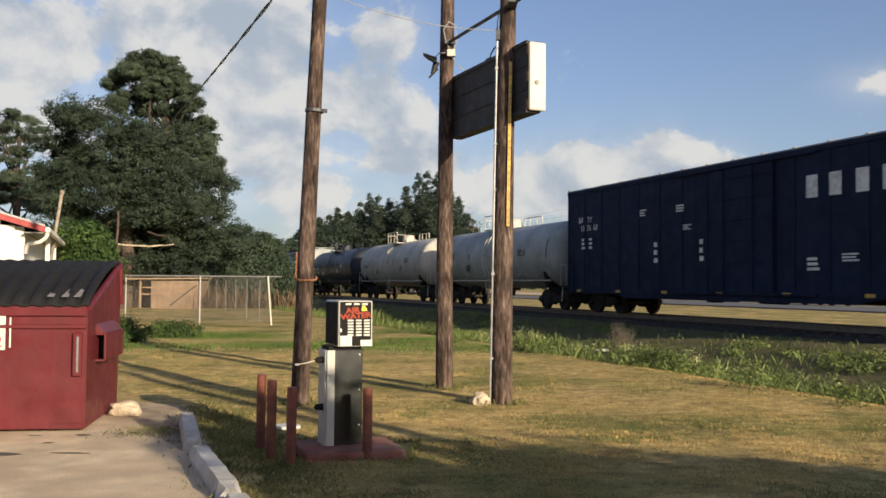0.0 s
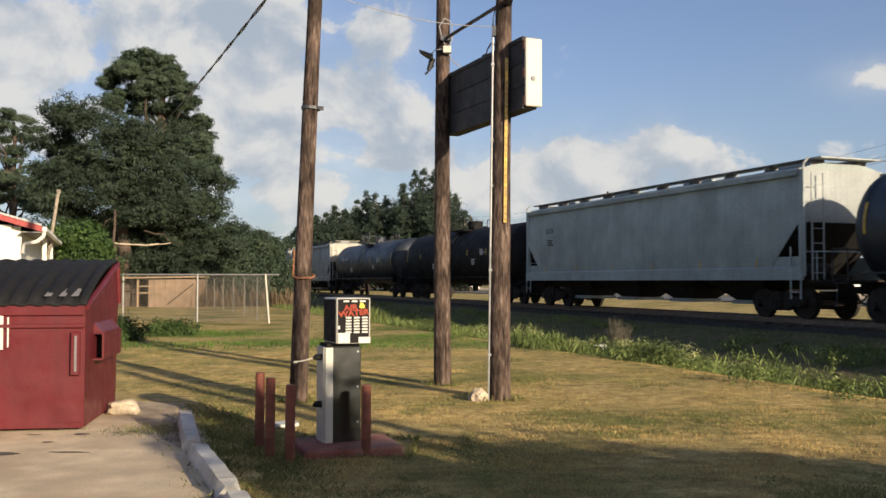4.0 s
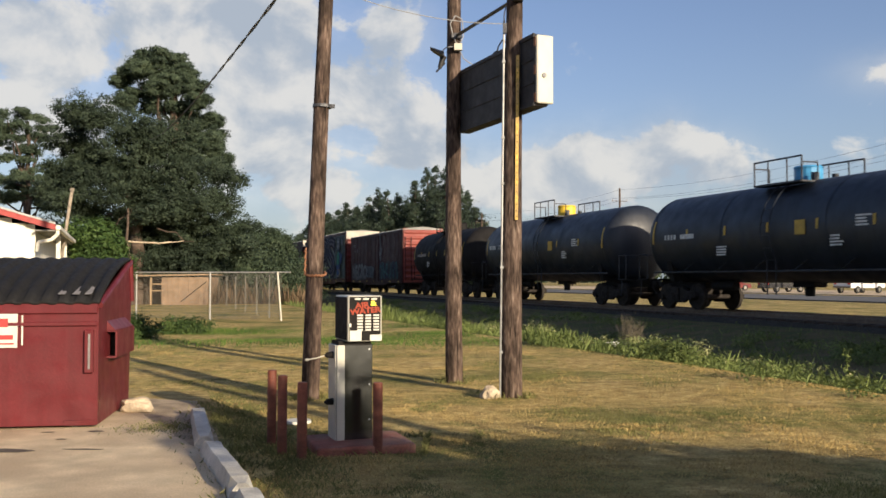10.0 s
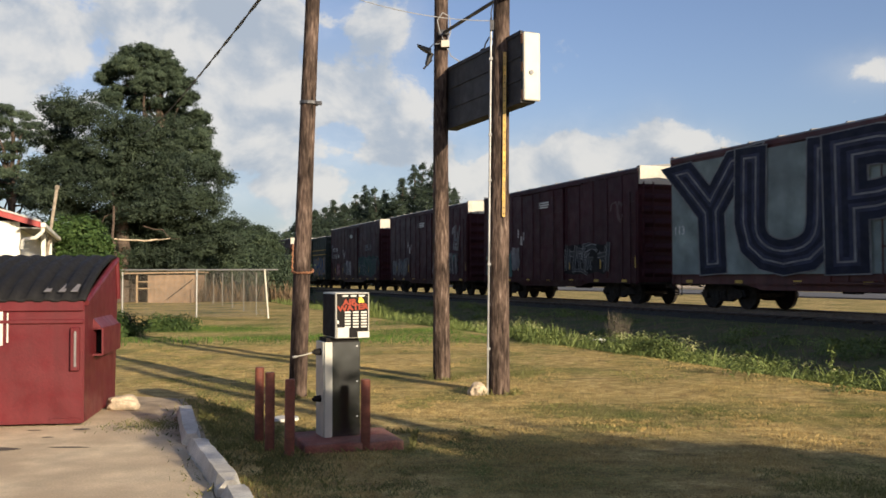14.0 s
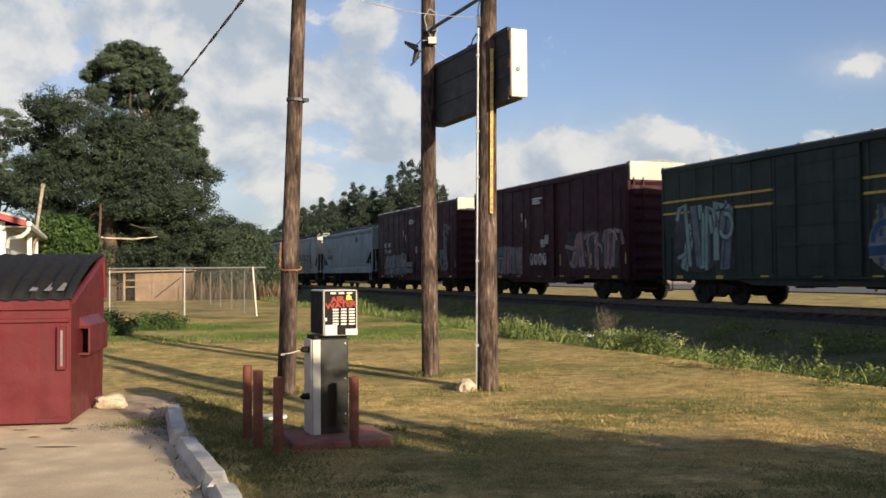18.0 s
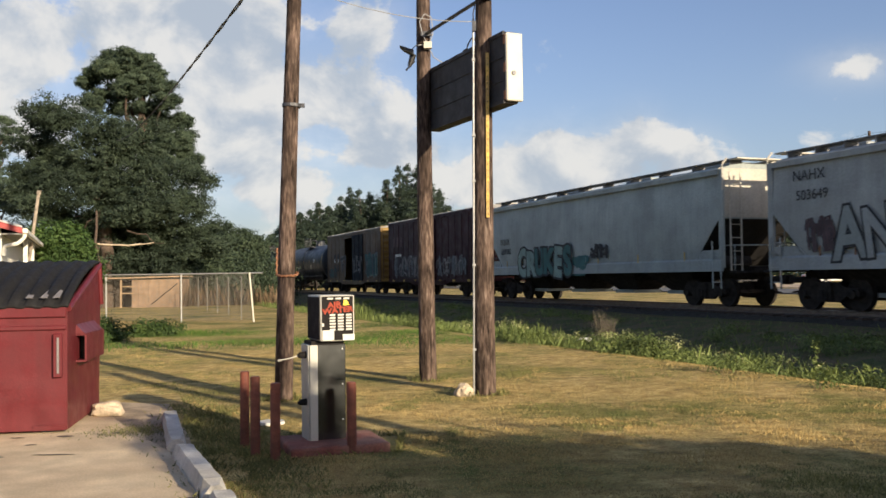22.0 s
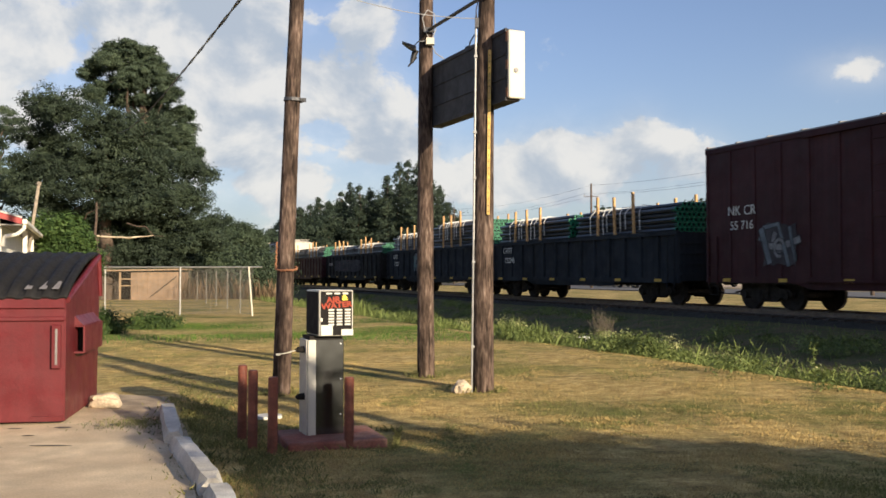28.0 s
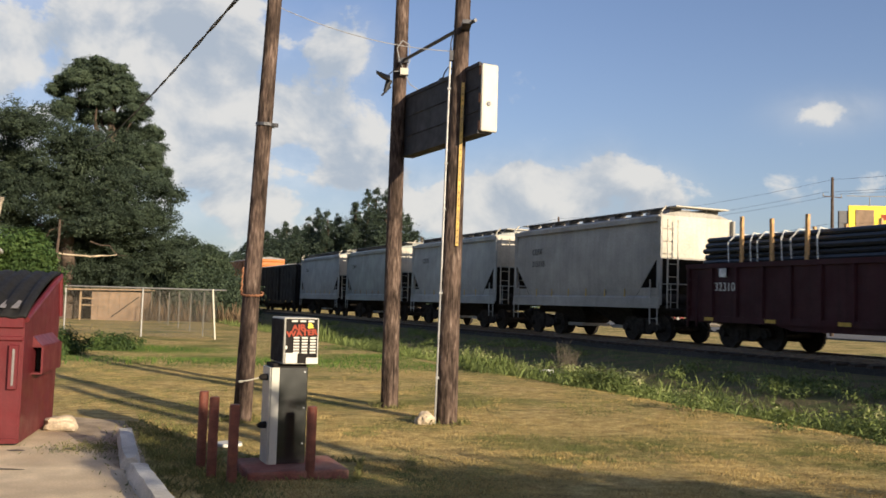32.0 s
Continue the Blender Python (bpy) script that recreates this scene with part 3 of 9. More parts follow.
def build_track():
    # ballast bed
    prof = [(-2.6, -0.35), (-1.55, 0.20), (1.55, 0.20), (2.6, -0.35)]
    verts, faces = [], []
    steps = [i * 2.5 for i in range(-30, 70)] + [200, 300, 500, 900, 1400]
    rng = random.Random(3)
    cols = 13
    for s in steps:
        for k in range(cols):
            t = -2.9 + 5.8 * k / (cols - 1)
            z = 0.27 if abs(t) < 1.6 else 0.27 - (abs(t) - 1.6) * 0.42
            p = at_track(s, TRACK_D + t, z + rng.uniform(-0.02, 0.02))
            verts.append(tuple(p))
    faces = [(i * cols + j, i * cols + j + 1, (i + 1) * cols + j + 1, (i + 1) * cols + j) for i in range(len(steps) - 1) for j in range(cols - 1)]
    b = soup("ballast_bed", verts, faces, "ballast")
    tagged(b, "stone ballast bed under the railway track, coloured darker for the train's shadow", "ballast", kind="structure")
    for side in (-0.76, 0.76):
        bm = bmesh.new()
        prof = [(-0.07, 0), (0.07, 0), (0.07, 0.02), (0.012, 0.04), (0.012, 0.125), (0.036, 0.135), (0.036, 0.165), (-0.036, 0.165), (-0.036, 0.135), (-0.012, 0.125), (-0.012, 0.04), (-0.07, 0.02)]
        bm_prism(bm, prof, "y", -120, 900)
        ob = part("rail", bm, "rail_steel")
        ob.matrix_basis = Matrix.Translation(at_track(0, TRACK_D + side, RAIL_Z - 0.165)) @ Matrix.Rotation(TRACK, 4, "Z")
        tagged(ob, "brown steel running rail with a worn bright head", "rail", "rails of the track", "structure")
    bm = bmesh.new()
    bm_box(bm, (0, 0, 0), (2.6, 0.22, 0.18))
    bevel(bm, 0.012, 1)
    me = mesh_of("tie", bm, "rail_tie")
    track = thing("track_ties", Matrix.Identity(4), "row of weathered timber railway ties in the ballast", "ties", kind="structure")
    for i in range(-20, 150):
        shared("tie", me, track, Matrix.Translation(at_track(i * 0.55, TRACK_D, RAIL_Z - 0.165 - 0.07)) @ Matrix.Rotation(TRACK + random.uniform(-0.01, 0.01), 4, "Z"))


def build_road():
    # highway beyond the track, with a parking apron behind it
    def strip(name, d0, d1, z, material, label, category):
        bm = bmesh.new()
        n = 60
        prev = None
        for i in range(n + 1):
            s = -250 + i * 20
            a = bm.verts.new(tuple(at_track(s, d0, z)))
            b = bm.verts.new(tuple(at_track(s, d1, z)))
            if prev:
                bm.faces.new((prev[0], prev[1], b, a))
            prev = (a, b)
        bmesh.ops.recalc_face_normals(bm, faces=list(bm.faces))
        r = bmesh.ops.extrude_face_region(bm, geom=list(bm.faces))
        bmesh.ops.translate(bm, vec=(0, 0, -0.25), verts=[v for v in r["geom"] if isinstance(v, bmesh.types.BMVert)])
        tagged(part(name, bm, material), label, category, kind="structure")
    strip("road", 44, 56, 0.16, "asphalt", "grey asphalt highway running beside the railway", "road")
    strip("parking_apron", 61, 84, 0.17, "concrete_lot", "pale concrete parking apron beyond the highway", "pavement")


# ---- utility poles and the sign ----


def pole_mesh(name, h, r0, r1, material="pole_wood", seg=16):
    bm = bmesh.new()
    rng = random.Random(hash(h) % 97)
    n = 14
    rings = []
    for i in range(n + 1):
        f = i / n
        z = -0.4 + (h + 0.4) * f
        r = r0 + (r1 - r0) * f
        ox, oy = 0.012 * math.sin(f * 5 + h), 0.012 * math.cos(f * 4)
        rings.append([bm.verts.new((ox + r * math.cos(k / seg * math.tau) * rng.uniform(0.965, 1.035), oy + r * math.sin(k / seg * math.tau) * rng.uniform(0.965, 1.035), z)) for k in range(seg)])
    for a, b in zip(rings[:-1], rings[1:]):
        for k in range(seg):
            bm.faces.new((a[k], a[(k + 1) % seg], b[(k + 1) % seg], b[k]))
    bm.faces.new(rings[-1])
    bm.faces.new(rings[0][::-1])
    return bm


def lean(x, y, dx, dy):
    """A pose on the ground whose up axis leans by dx, dy per metre."""
    up = Vector((dx, dy, 1)).normalized()
    return Matrix.Translation((x, y, 0)) @ Vector((0, 0, 1)).rotation_difference(up).to_matrix().to_4x4()


POLE3, POLE2, POLE1 = (0.765, 11.95), (0.02, 13.66), (-1.84, 11.75)


def build_poles():
    p1 = thing("utility_pole", lean(*POLE1, 0.036, 0.0), "leaning brown wooden utility pole with a rusty chain in the lawn", "pole", "wooden poles")
    part("shaft", pole_mesh("shaft", 9.5, 0.118, 0.075), "pole_wood", p1, smooth=True)
    bm = bmesh.new()
    bm_tube(bm, (0, 0, 3.78), (0, 0, 3.82), 0.124, 0.124, 16)
    bm_box(bm, (0.13, -0.03, 3.8), (0.08, 0.03, 0.05))
    part("band", bm, "steel_dark", p1, "steel band clamp")
    bm = bmesh.new()
    rng = random.Random(2)
    for i in range(22):
        a = i / 22 * math.tau * 1.1
        bm_tube(bm, (0.135 * math.cos(a), 0.135 * math.sin(a), 1.62 + 0.03 * math.sin(a)), (0.135 * math.cos(a + 0.3), 0.135 * math.sin(a + 0.3), 1.62 + 0.03 * math.sin(a + 0.3) + rng.uniform(-0.01, 0.01)), 0.014, 0.014, 5)
    for i in range(9):
        bm_tube(bm, (-0.125 - 0.012 * (i % 2), -0.05, 1.95 - i * 0.04), (-0.13 + 0.012 * (i % 2), -0.05, 1.915 - i * 0.04), 0.013, 0.013, 5)
    part("chain", bm, "rust_tab", p1, "rusty chain wrapped round the pole")

    p2 = thing("sign_pole", lean(*POLE2, 0.0, 0.0), "brown wooden pole carrying the old roadside sign", "pole", "wooden poles")
    part("shaft", pole_mesh("shaft", 9.4, 0.132, 0.085), "pole_wood", p2, smooth=True)
    bm = bmesh.new()
    bm_box(bm, (0.06, -0.16, 5.02), (0.12, 0.09, 0.10))
    part("junction_box", bm, "sign_white", p2, "small white junction box")
    bm = bmesh.new()
    bm_prism(bm, [(-0.36, 5.0), (-0.15, 4.93), (-0.15, 4.86), (-0.30, 4.95)], "y", -0.26, -0.06)
    bm_tube(bm, (-0.16, -0.1, 4.9), (-0.22, -0.1, 4.72), 0.05, 0.03, 8)
    bm_tube(bm, (-0.14, -0.1, 4.8), (-0.27, -0.1, 4.66), 0.015, 0.015, 6)
    part("floodlight", bm, "black_plastic", p2, "black floodlight on a bracket")
    bm = bmesh.new()
    for pts in ([(0.05, -0.15, 5.05), (-0.02, -0.16, 5.2), (-0.06, -0.15, 5.38), (0.02, -0.15, 5.5), (0.12, -0.13, 5.45), (0.14, -0.13, 5.2), (0.08, -0.14, 5.05)],
                [(0.02, -0.16, 5.03), (-0.12, -0.16, 5.02), (-0.2, -0.12, 4.95), (-0.2, -0.1, 4.86)],
                [(0.08, -0.15, 4.98), (0.14, -0.14, 4.85), (0.35, -0.1, 4.72)]):
        bm_path(bm, pts, 0.008, 5)
    part("wiring", bm, "cable_grey", p2, "loose grey wiring")

    p3 = thing("sign_pole", lean(*POLE3, 0.011, 0.0), "weathered brown wooden sign pole with conduit and a yellow strip", "pole", "wooden poles")
    part("shaft", pole_mesh("shaft", 9.2, 0.148, 0.075), "pole_wood", p3, smooth=True)
    bm = bmesh.new()
    bm_path(bm, [(-0.155, -0.09, -0.1), (-0.15, -0.08, 2.0), (-0.145, -0.08, 4.95)], 0.014, 8)
    for z in (0.6, 1.7, 2.8, 3.4, 4.4):
        bm_box(bm, (-0.145, -0.09, z), (0.045, 0.04, 0.03))
    part("conduit", bm, "galvanised", p3, "thin grey metal conduit")
    bm = bmesh.new()
    bm_box(bm, (-0.135, -0.1, 4.84), (0.05, 0.06, 0.13))
    bm_path(bm, [(-0.135, -0.1, 4.88), (-0.15, -0.1, 5.0), (-0.12, -0.08, 5.15)], 0.008, 5)
    part("meter_box", bm, "steel_dark", p3, "small dark conduit box")
    bm = bmesh.new()
    bm_box(bm, (0.035, -0.136, 3.40), (0.040, 0.02, 2.16))
    part("marker_strip", bm, "yellow_strip", p3, "faded yellow plastic strip nailed to the pole")
    # small dark dots for the strip's perforated look
    for k in range(26):
        z = 2.36 + k * 0.082
        bm = bmesh.new()
        bm_box(bm, (0.035, -0.1455, z), (0.012, 0.003, 0.014))
        part("nail_plate", bm, "dark_wood", p3)

    brace = thing("sign_brace", Matrix.Identity(4), "dark steel angle brace between the two sign poles", "brace")
    bm = bmesh.new()
    a, b = Vector((0.06, 13.52, 5.2)), Vector((0.86, 11.72, 5.22))
    bm_tube(bm, a, b, 0.03, 0.03, 4)
    bm_tube(bm, b, b + (b - a).normalized() * 0.25, 0.028, 0.028, 4)
    part("bar", bm, "steel_dark", brace)
    for c, sz in ((a, (0.16, 0.05, 0.07)), (b, (0.12, 0.34, 0.05))):
        bm = bmesh.new()
        bm_box(bm, tuple(c), sz)
        part("bracket", bm, "steel_dark", brace)


def build_sign():
    # the cabinet hangs on the far side of both poles, its long faces along the line between them
    ax = (Vector((POLE3[0], POLE3[1], 0)) - Vector((POLE2[0], POLE2[1], 0))).normalized()
    ang = math.degrees(math.atan2(ax.y, ax.x))
    c0 = Vector((-0.07, 13.66, 0))
    L0, T, H, Z = 2.42, 0.20, 0.92, 3.76
    m = Matrix.Translation((c0.x, c0.y, Z)) @ Matrix.Rotation(radians(ang), 4, "Z")
    s = thing("roadside_sign", m, "old dark sign cabinet with a white end panel on poles", "sign")
    bm = bmesh.new()
    bm_box(bm, (L0 / 2, 0.16 + T / 2, H / 2), (L0, T, H))
    bevel(bm, 0.015, 1)
    part("cabinet", bm, "sign_dark", s)
    for z in (0.3, 0.6):
        bm = bmesh.new()
        bm_box(bm, (L0 / 2, 0.153, z), (L0 - 0.06, 0.016, 0.022))
        part("seam_strip", bm, "sign_dark", s)
    bm = bmesh.new()
    bm_box(bm, (L0 / 2, 0.155, H - 0.02), (L0, 0.03, 0.05))
    bm_box(bm, (L0 / 2, 0.155, 0.02), (L0, 0.03, 0.05))
    part("edge_frame", bm, "sign_dark", s)
    bm = bmesh.new()
    bm_box(bm, (L0 + 0.035, 0.16 + T / 2 + 0.02, H / 2), (0.05, T + 0.04, H - 0.04))
    bevel(bm, 0.02, 2)
    part("end_panel", bm, "sign_white", s, "sunlit white end panel")
    for z in (0.1, H / 2, H - 0.1):
        bm = bmesh.new()
        bm_box(bm, (L0 + 0.004, 0.18, z), (0.05, 0.05, 0.12))
        part("hinge_tab", bm, "rust_tab", s, "rusty hinge tab")
    bm = bmesh.new()
    bm_tube(bm, (L0 + 0.06, 0.26, 0.38), (L0 + 0.075, 0.26, 0.38), 0.03, 0.03, 10)
    part("latch", bm, "steel_dark", s)
    bm = bmesh.new()
    bm_path(bm, [(1.25, 0.2, H), (1.3, 0.2, H + 0.1), (1.42, 0.2, H + 0.16), (1.55, 0.2, H + 0.1), (1.56, 0.2, H)], 0.01, 5)
    bm_box(bm, (1.2, 0.22, H + 0.03), (0.12, 0.05, 0.05))
    part("top_wiring", bm, "cable_black", s)


def cable(name, pts, r, material, label, sag=0.0, n=24):
    """One swept tube along a sagging line."""
    a, b = Vector(pts[0]), Vector(pts[1])
    side = (b - a).cross(Vector((0, 0, 1))).normalized()
    bm = bmesh.new()
    rings = []
    for i in range(n + 1):
        f = i / n
        p = a.lerp(b, f)
        p.z -= sag * 4 * f * (1 - f)
        rings.append([bm.verts.new(p + side * (r * math.cos(k * math.tau / 5)) + Vector((0, 0, r * math.sin(k * math.tau / 5)))) for k in range(5)])
    for c, d in zip(rings[:-1], rings[1:]):
        for k in range(5):
            bm.faces.new((c[k], c[(k + 1) % 5], d[(k + 1) % 5], d[k]))
    return tagged(part(name, bm, material), label, "cable")


def build_cables():
    # service drop, two twisted strands from behind the camera into the trees
    a, b = Vector(DROP_A), Vector(DROP_B)
    bm = bmesh.new()
    n = 150
    for k in (0, math.pi):
        P = []
        for i in range(n + 1):
            f = i / n
            p = a.lerp(b, f)
            p.z -= 1.7 * f * (1 - f)
            P.append(p + Vector((math.cos(f * 130 + k), 0, math.sin(f * 130 + k))) * 0.010)
        bm_path(bm, P, 0.010, 4)
    tagged(part("service_cable", bm, "cable_black"), "black twisted overhead service cable running to the trees", "cable")
    cable("thin_wire", ((-1.62, 11.72, 5.36), (0.68, 11.84, 4.9)), 0.006, "cable_grey", "thin pale wire sagging between the wooden poles", 0.12)


DROP_A, DROP_B = (-0.35, 5.0, 3.95), (-16.9, 50.0, 9.3)


# ---- the red dumpster ----


def build_dumpster():
    # front face on the ground from the near right corner to the left; local x runs left along the front, y goes back
    fx = Vector((-0.985, -0.17, 0)).normalized()
    m = Matrix.Translation((-3.645, 9.30, 0.035)) @ Matrix.Rotation(math.atan2(fx.y, fx.x), 4, "Z")
    d = thing("dumpster", m, "red steel front-load dumpster with a ribbed black plastic lid", "dumpster")
    Ln, hf, hb, dp = 2.0, 1.25, 1.70, 1.72
    # the side outline: y goes back (negative local y), slopes at the back
    side = [(0.0, 0.03), (0.0, hf), (-dp, hb + 0.02), (-dp - 0.12, 1.25), (-dp - 0.02, 0.03)]
    for k, x in enumerate((0.0, Ln)):
        bm = bmesh.new()
        bm_prism(bm, side, "x", x - 0.012, x + 0.012)
        part("side_panel", bm, "bin_red", d)
    bm = bmesh.new()
    bm_box(bm, (Ln / 2, 0.0, (0.03 + hf) / 2), (Ln, 0.02, hf - 0.03))
    part("front_panel", bm, "bin_red", d)
    bm = bmesh.new()
    bm_prism(bm, [(-dp - 0.02, 0.1), (-dp, 0.1), (-dp - 0.1, 1.25), (-dp, hb), (-dp - 0.02, hb), (-dp - 0.12, 1.25)], "x", 0, Ln)
    part("back_panel", bm, "bin_red", d)
    bm = bmesh.new()
    bm_box(bm, (Ln / 2, -dp / 2, 0.10), (Ln, dp, 0.03))
    part("floor_plate", bm, "bin_red", d)
    for z, h, o in ((hf - 0.03, 0.11, 0.035), (1.06, 0.045, 0.03)):
        bm = bmesh.new()
        bm_box(bm, (Ln / 2, o / 2 + 0.01, z), (Ln + 0.02, o, h))
        bevel(bm, 0.008, 1)
        part("front_rail", bm, "bin_red", d)
    bm = bmesh.new()
    bm_tube(bm, (-0.02, 0.0, hf), (-0.02, -dp, hb + 0.02), 0.035, 0.035, 8)
    bm_tube(bm, (-0.02, -dp, hb + 0.02), (-0.02, -dp - 0.12, 1.25), 0.03, 0.03, 8)
    part("top_rim", bm, "bin_red", d)
    # fork pocket on the right side
    bm = bmesh.new()
    y0, y1, z0, z1, o = -0.42, -1.45, 0.68, 0.96, 0.11
    for zz, hh in ((z0, 0.02), (z1, 0.02)):
        bm_box(bm, (-o / 2, (y0 + y1) / 2, zz), (o, y0 - y1, hh))
    bm_box(bm, (-o, (y0 + y1) / 2, (z0 + z1) / 2), (0.02, y0 - y1, z1 - z0))
    bm_prism(bm, [(0.0, z1 + 0.12), (-o, z1), (0.0, z1)], "y", y0, y1)
    part("fork_pocket", bm, "bin_red", d, "welded fork pocket with a chipped bright top")
    # black block set in the pocket for the shade inside it
    bm = bmesh.new()
    bm_box(bm, (-o / 2, (y0 + y1) / 2 - 0.1, (z0 + z1) / 2), (o - 0.025, y0 - y1 - 0.2, z1 - z0 - 0.025))
    part("pocket_hollow", bm, "pump_black", d)
    # stiffener with a grey scuff on the front near the corner
    bm = bmesh.new()
    bm_box(bm, (0.07, 0.035, 0.78), (0.09, 0.05, 0.44))
    bevel(bm, 0.008, 1)
    part("stiffener", bm, "bin_red", d)
    bm = bmesh.new()
    bm_box(bm, (0.065, 0.064, 0.78), (0.022, 0.004, 0.36))
    part("scuff", bm, "grey_scuff", d, "bare scraped metal")
    for x in (0.14, Ln - 0.14):
        for y in (-0.14, -dp + 0.1):
            bm = bmesh.new()
            bm_box(bm, (x, y, 0.02), (0.22, 0.14, 0.10))
            part("skid", bm, "steel_dark", d)
    bm = bmesh.new()
    bm_box(bm, (0.16, 0.012, 0.055), (0.30, 0.03, 0.05))
    part("corner_shoe", bm, "bin_red", d)
    # lid: ribs running from the back down to the front
    bm = bmesh.new()
    n, pitch = 112, (Ln + 0.02) / 112
    cols = []
    for i in range(n + 1):
        x = -0.03 + i * pitch * 1.03
        w = 0.5 + 0.5 * math.sin(i / 112 * math.tau * 12.5)
        dz = 0.042 * smooth01((w - 0.35) / 0.3)
        col = []
        for f in np.linspace(0, 1, 9):
            y = 0.05 - (dp + 0.06) * f
            z = hf + 0.035 + (hb - hf + 0.02) * f + dz * min(1.0, (1 - f) * 9 + 0.15, f * 9 + 0.25) + 0.085 * math.sin(f * math.pi)
            col.append(bm.verts.new((x, y, z)))
        cols.append(col)
    for a, b in zip(cols[:-1], cols[1:]):
        for k in range(8):
            bm.faces.new((a[k], a[k + 1], b[k + 1], b[k]))
    r = bmesh.ops.extrude_face_region(bm, geom=list(bm.faces))
    bmesh.ops.translate(bm, vec=(0, 0, -0.03), verts=[v for v in r["geom"] if isinstance(v, bmesh.types.BMVert)])
    bmesh.ops.recalc_face_normals(bm, faces=list(bm.faces))
    part("lid", bm, "bin_lid", d, "ribbed black plastic lid", smooth=True)
    # pale scuffs on the lid's front
    rng = random.Random(4)
    for k, x in enumerate((0.10, 0.22, 0.36)):
        bm = bmesh.new()
        hh = 0.26 if k < 3 else 0.12
        bm_prism(bm, [(x - 0.035, 0.0), (x + 0.035, 0.0), (x + 0.025 + rng.uniform(-0.02, 0.02), hh), (x - 0.02, hh * 0.9)], "z", 0.0, 0.004)
        ob = part("lid_scuff", bm, "grey_scuff", d)
        ob.matrix_basis = Matrix.Translation((0, 0.0, hf + 0.10)) @ Matrix.Rotation(radians(180 - 17), 4, "X") @ Matrix.Translation((0, 0.03, -0.004))
    # notice on the front: unreadable print as bars, the number as a bar
    bm = bmesh.new()
    bm_box(bm, (1.05, 0.035, 0.995), (0.58, 0.005, 0.34))
    part("notice", bm, "paper_white", d, "white company notice with red and green print")
    for x, z, w, h, mt in ((1.02, 1.075, 0.34, 0.085, "print_red"), (1.20, 1.12, 0.16, 0.05, "print_green"), (1.0, 0.93, 0.40, 0.045, "print_red"), (1.02, 0.865, 0.46, 0.014, "print_red")):
        bm = bmesh.new()
        bm_box(bm, (x, 0.041, z), (w, 0.006, h))
        part("print_bar", bm, mt, d)
    bm = bmesh.new()
    bm_box(bm, (0.715, 0.036, 1.0), (0.016, 0.004, 0.30))
    part("sticker_strip", bm, "paper_white", d)


# ---- air and water machine with its slab and bollards ----


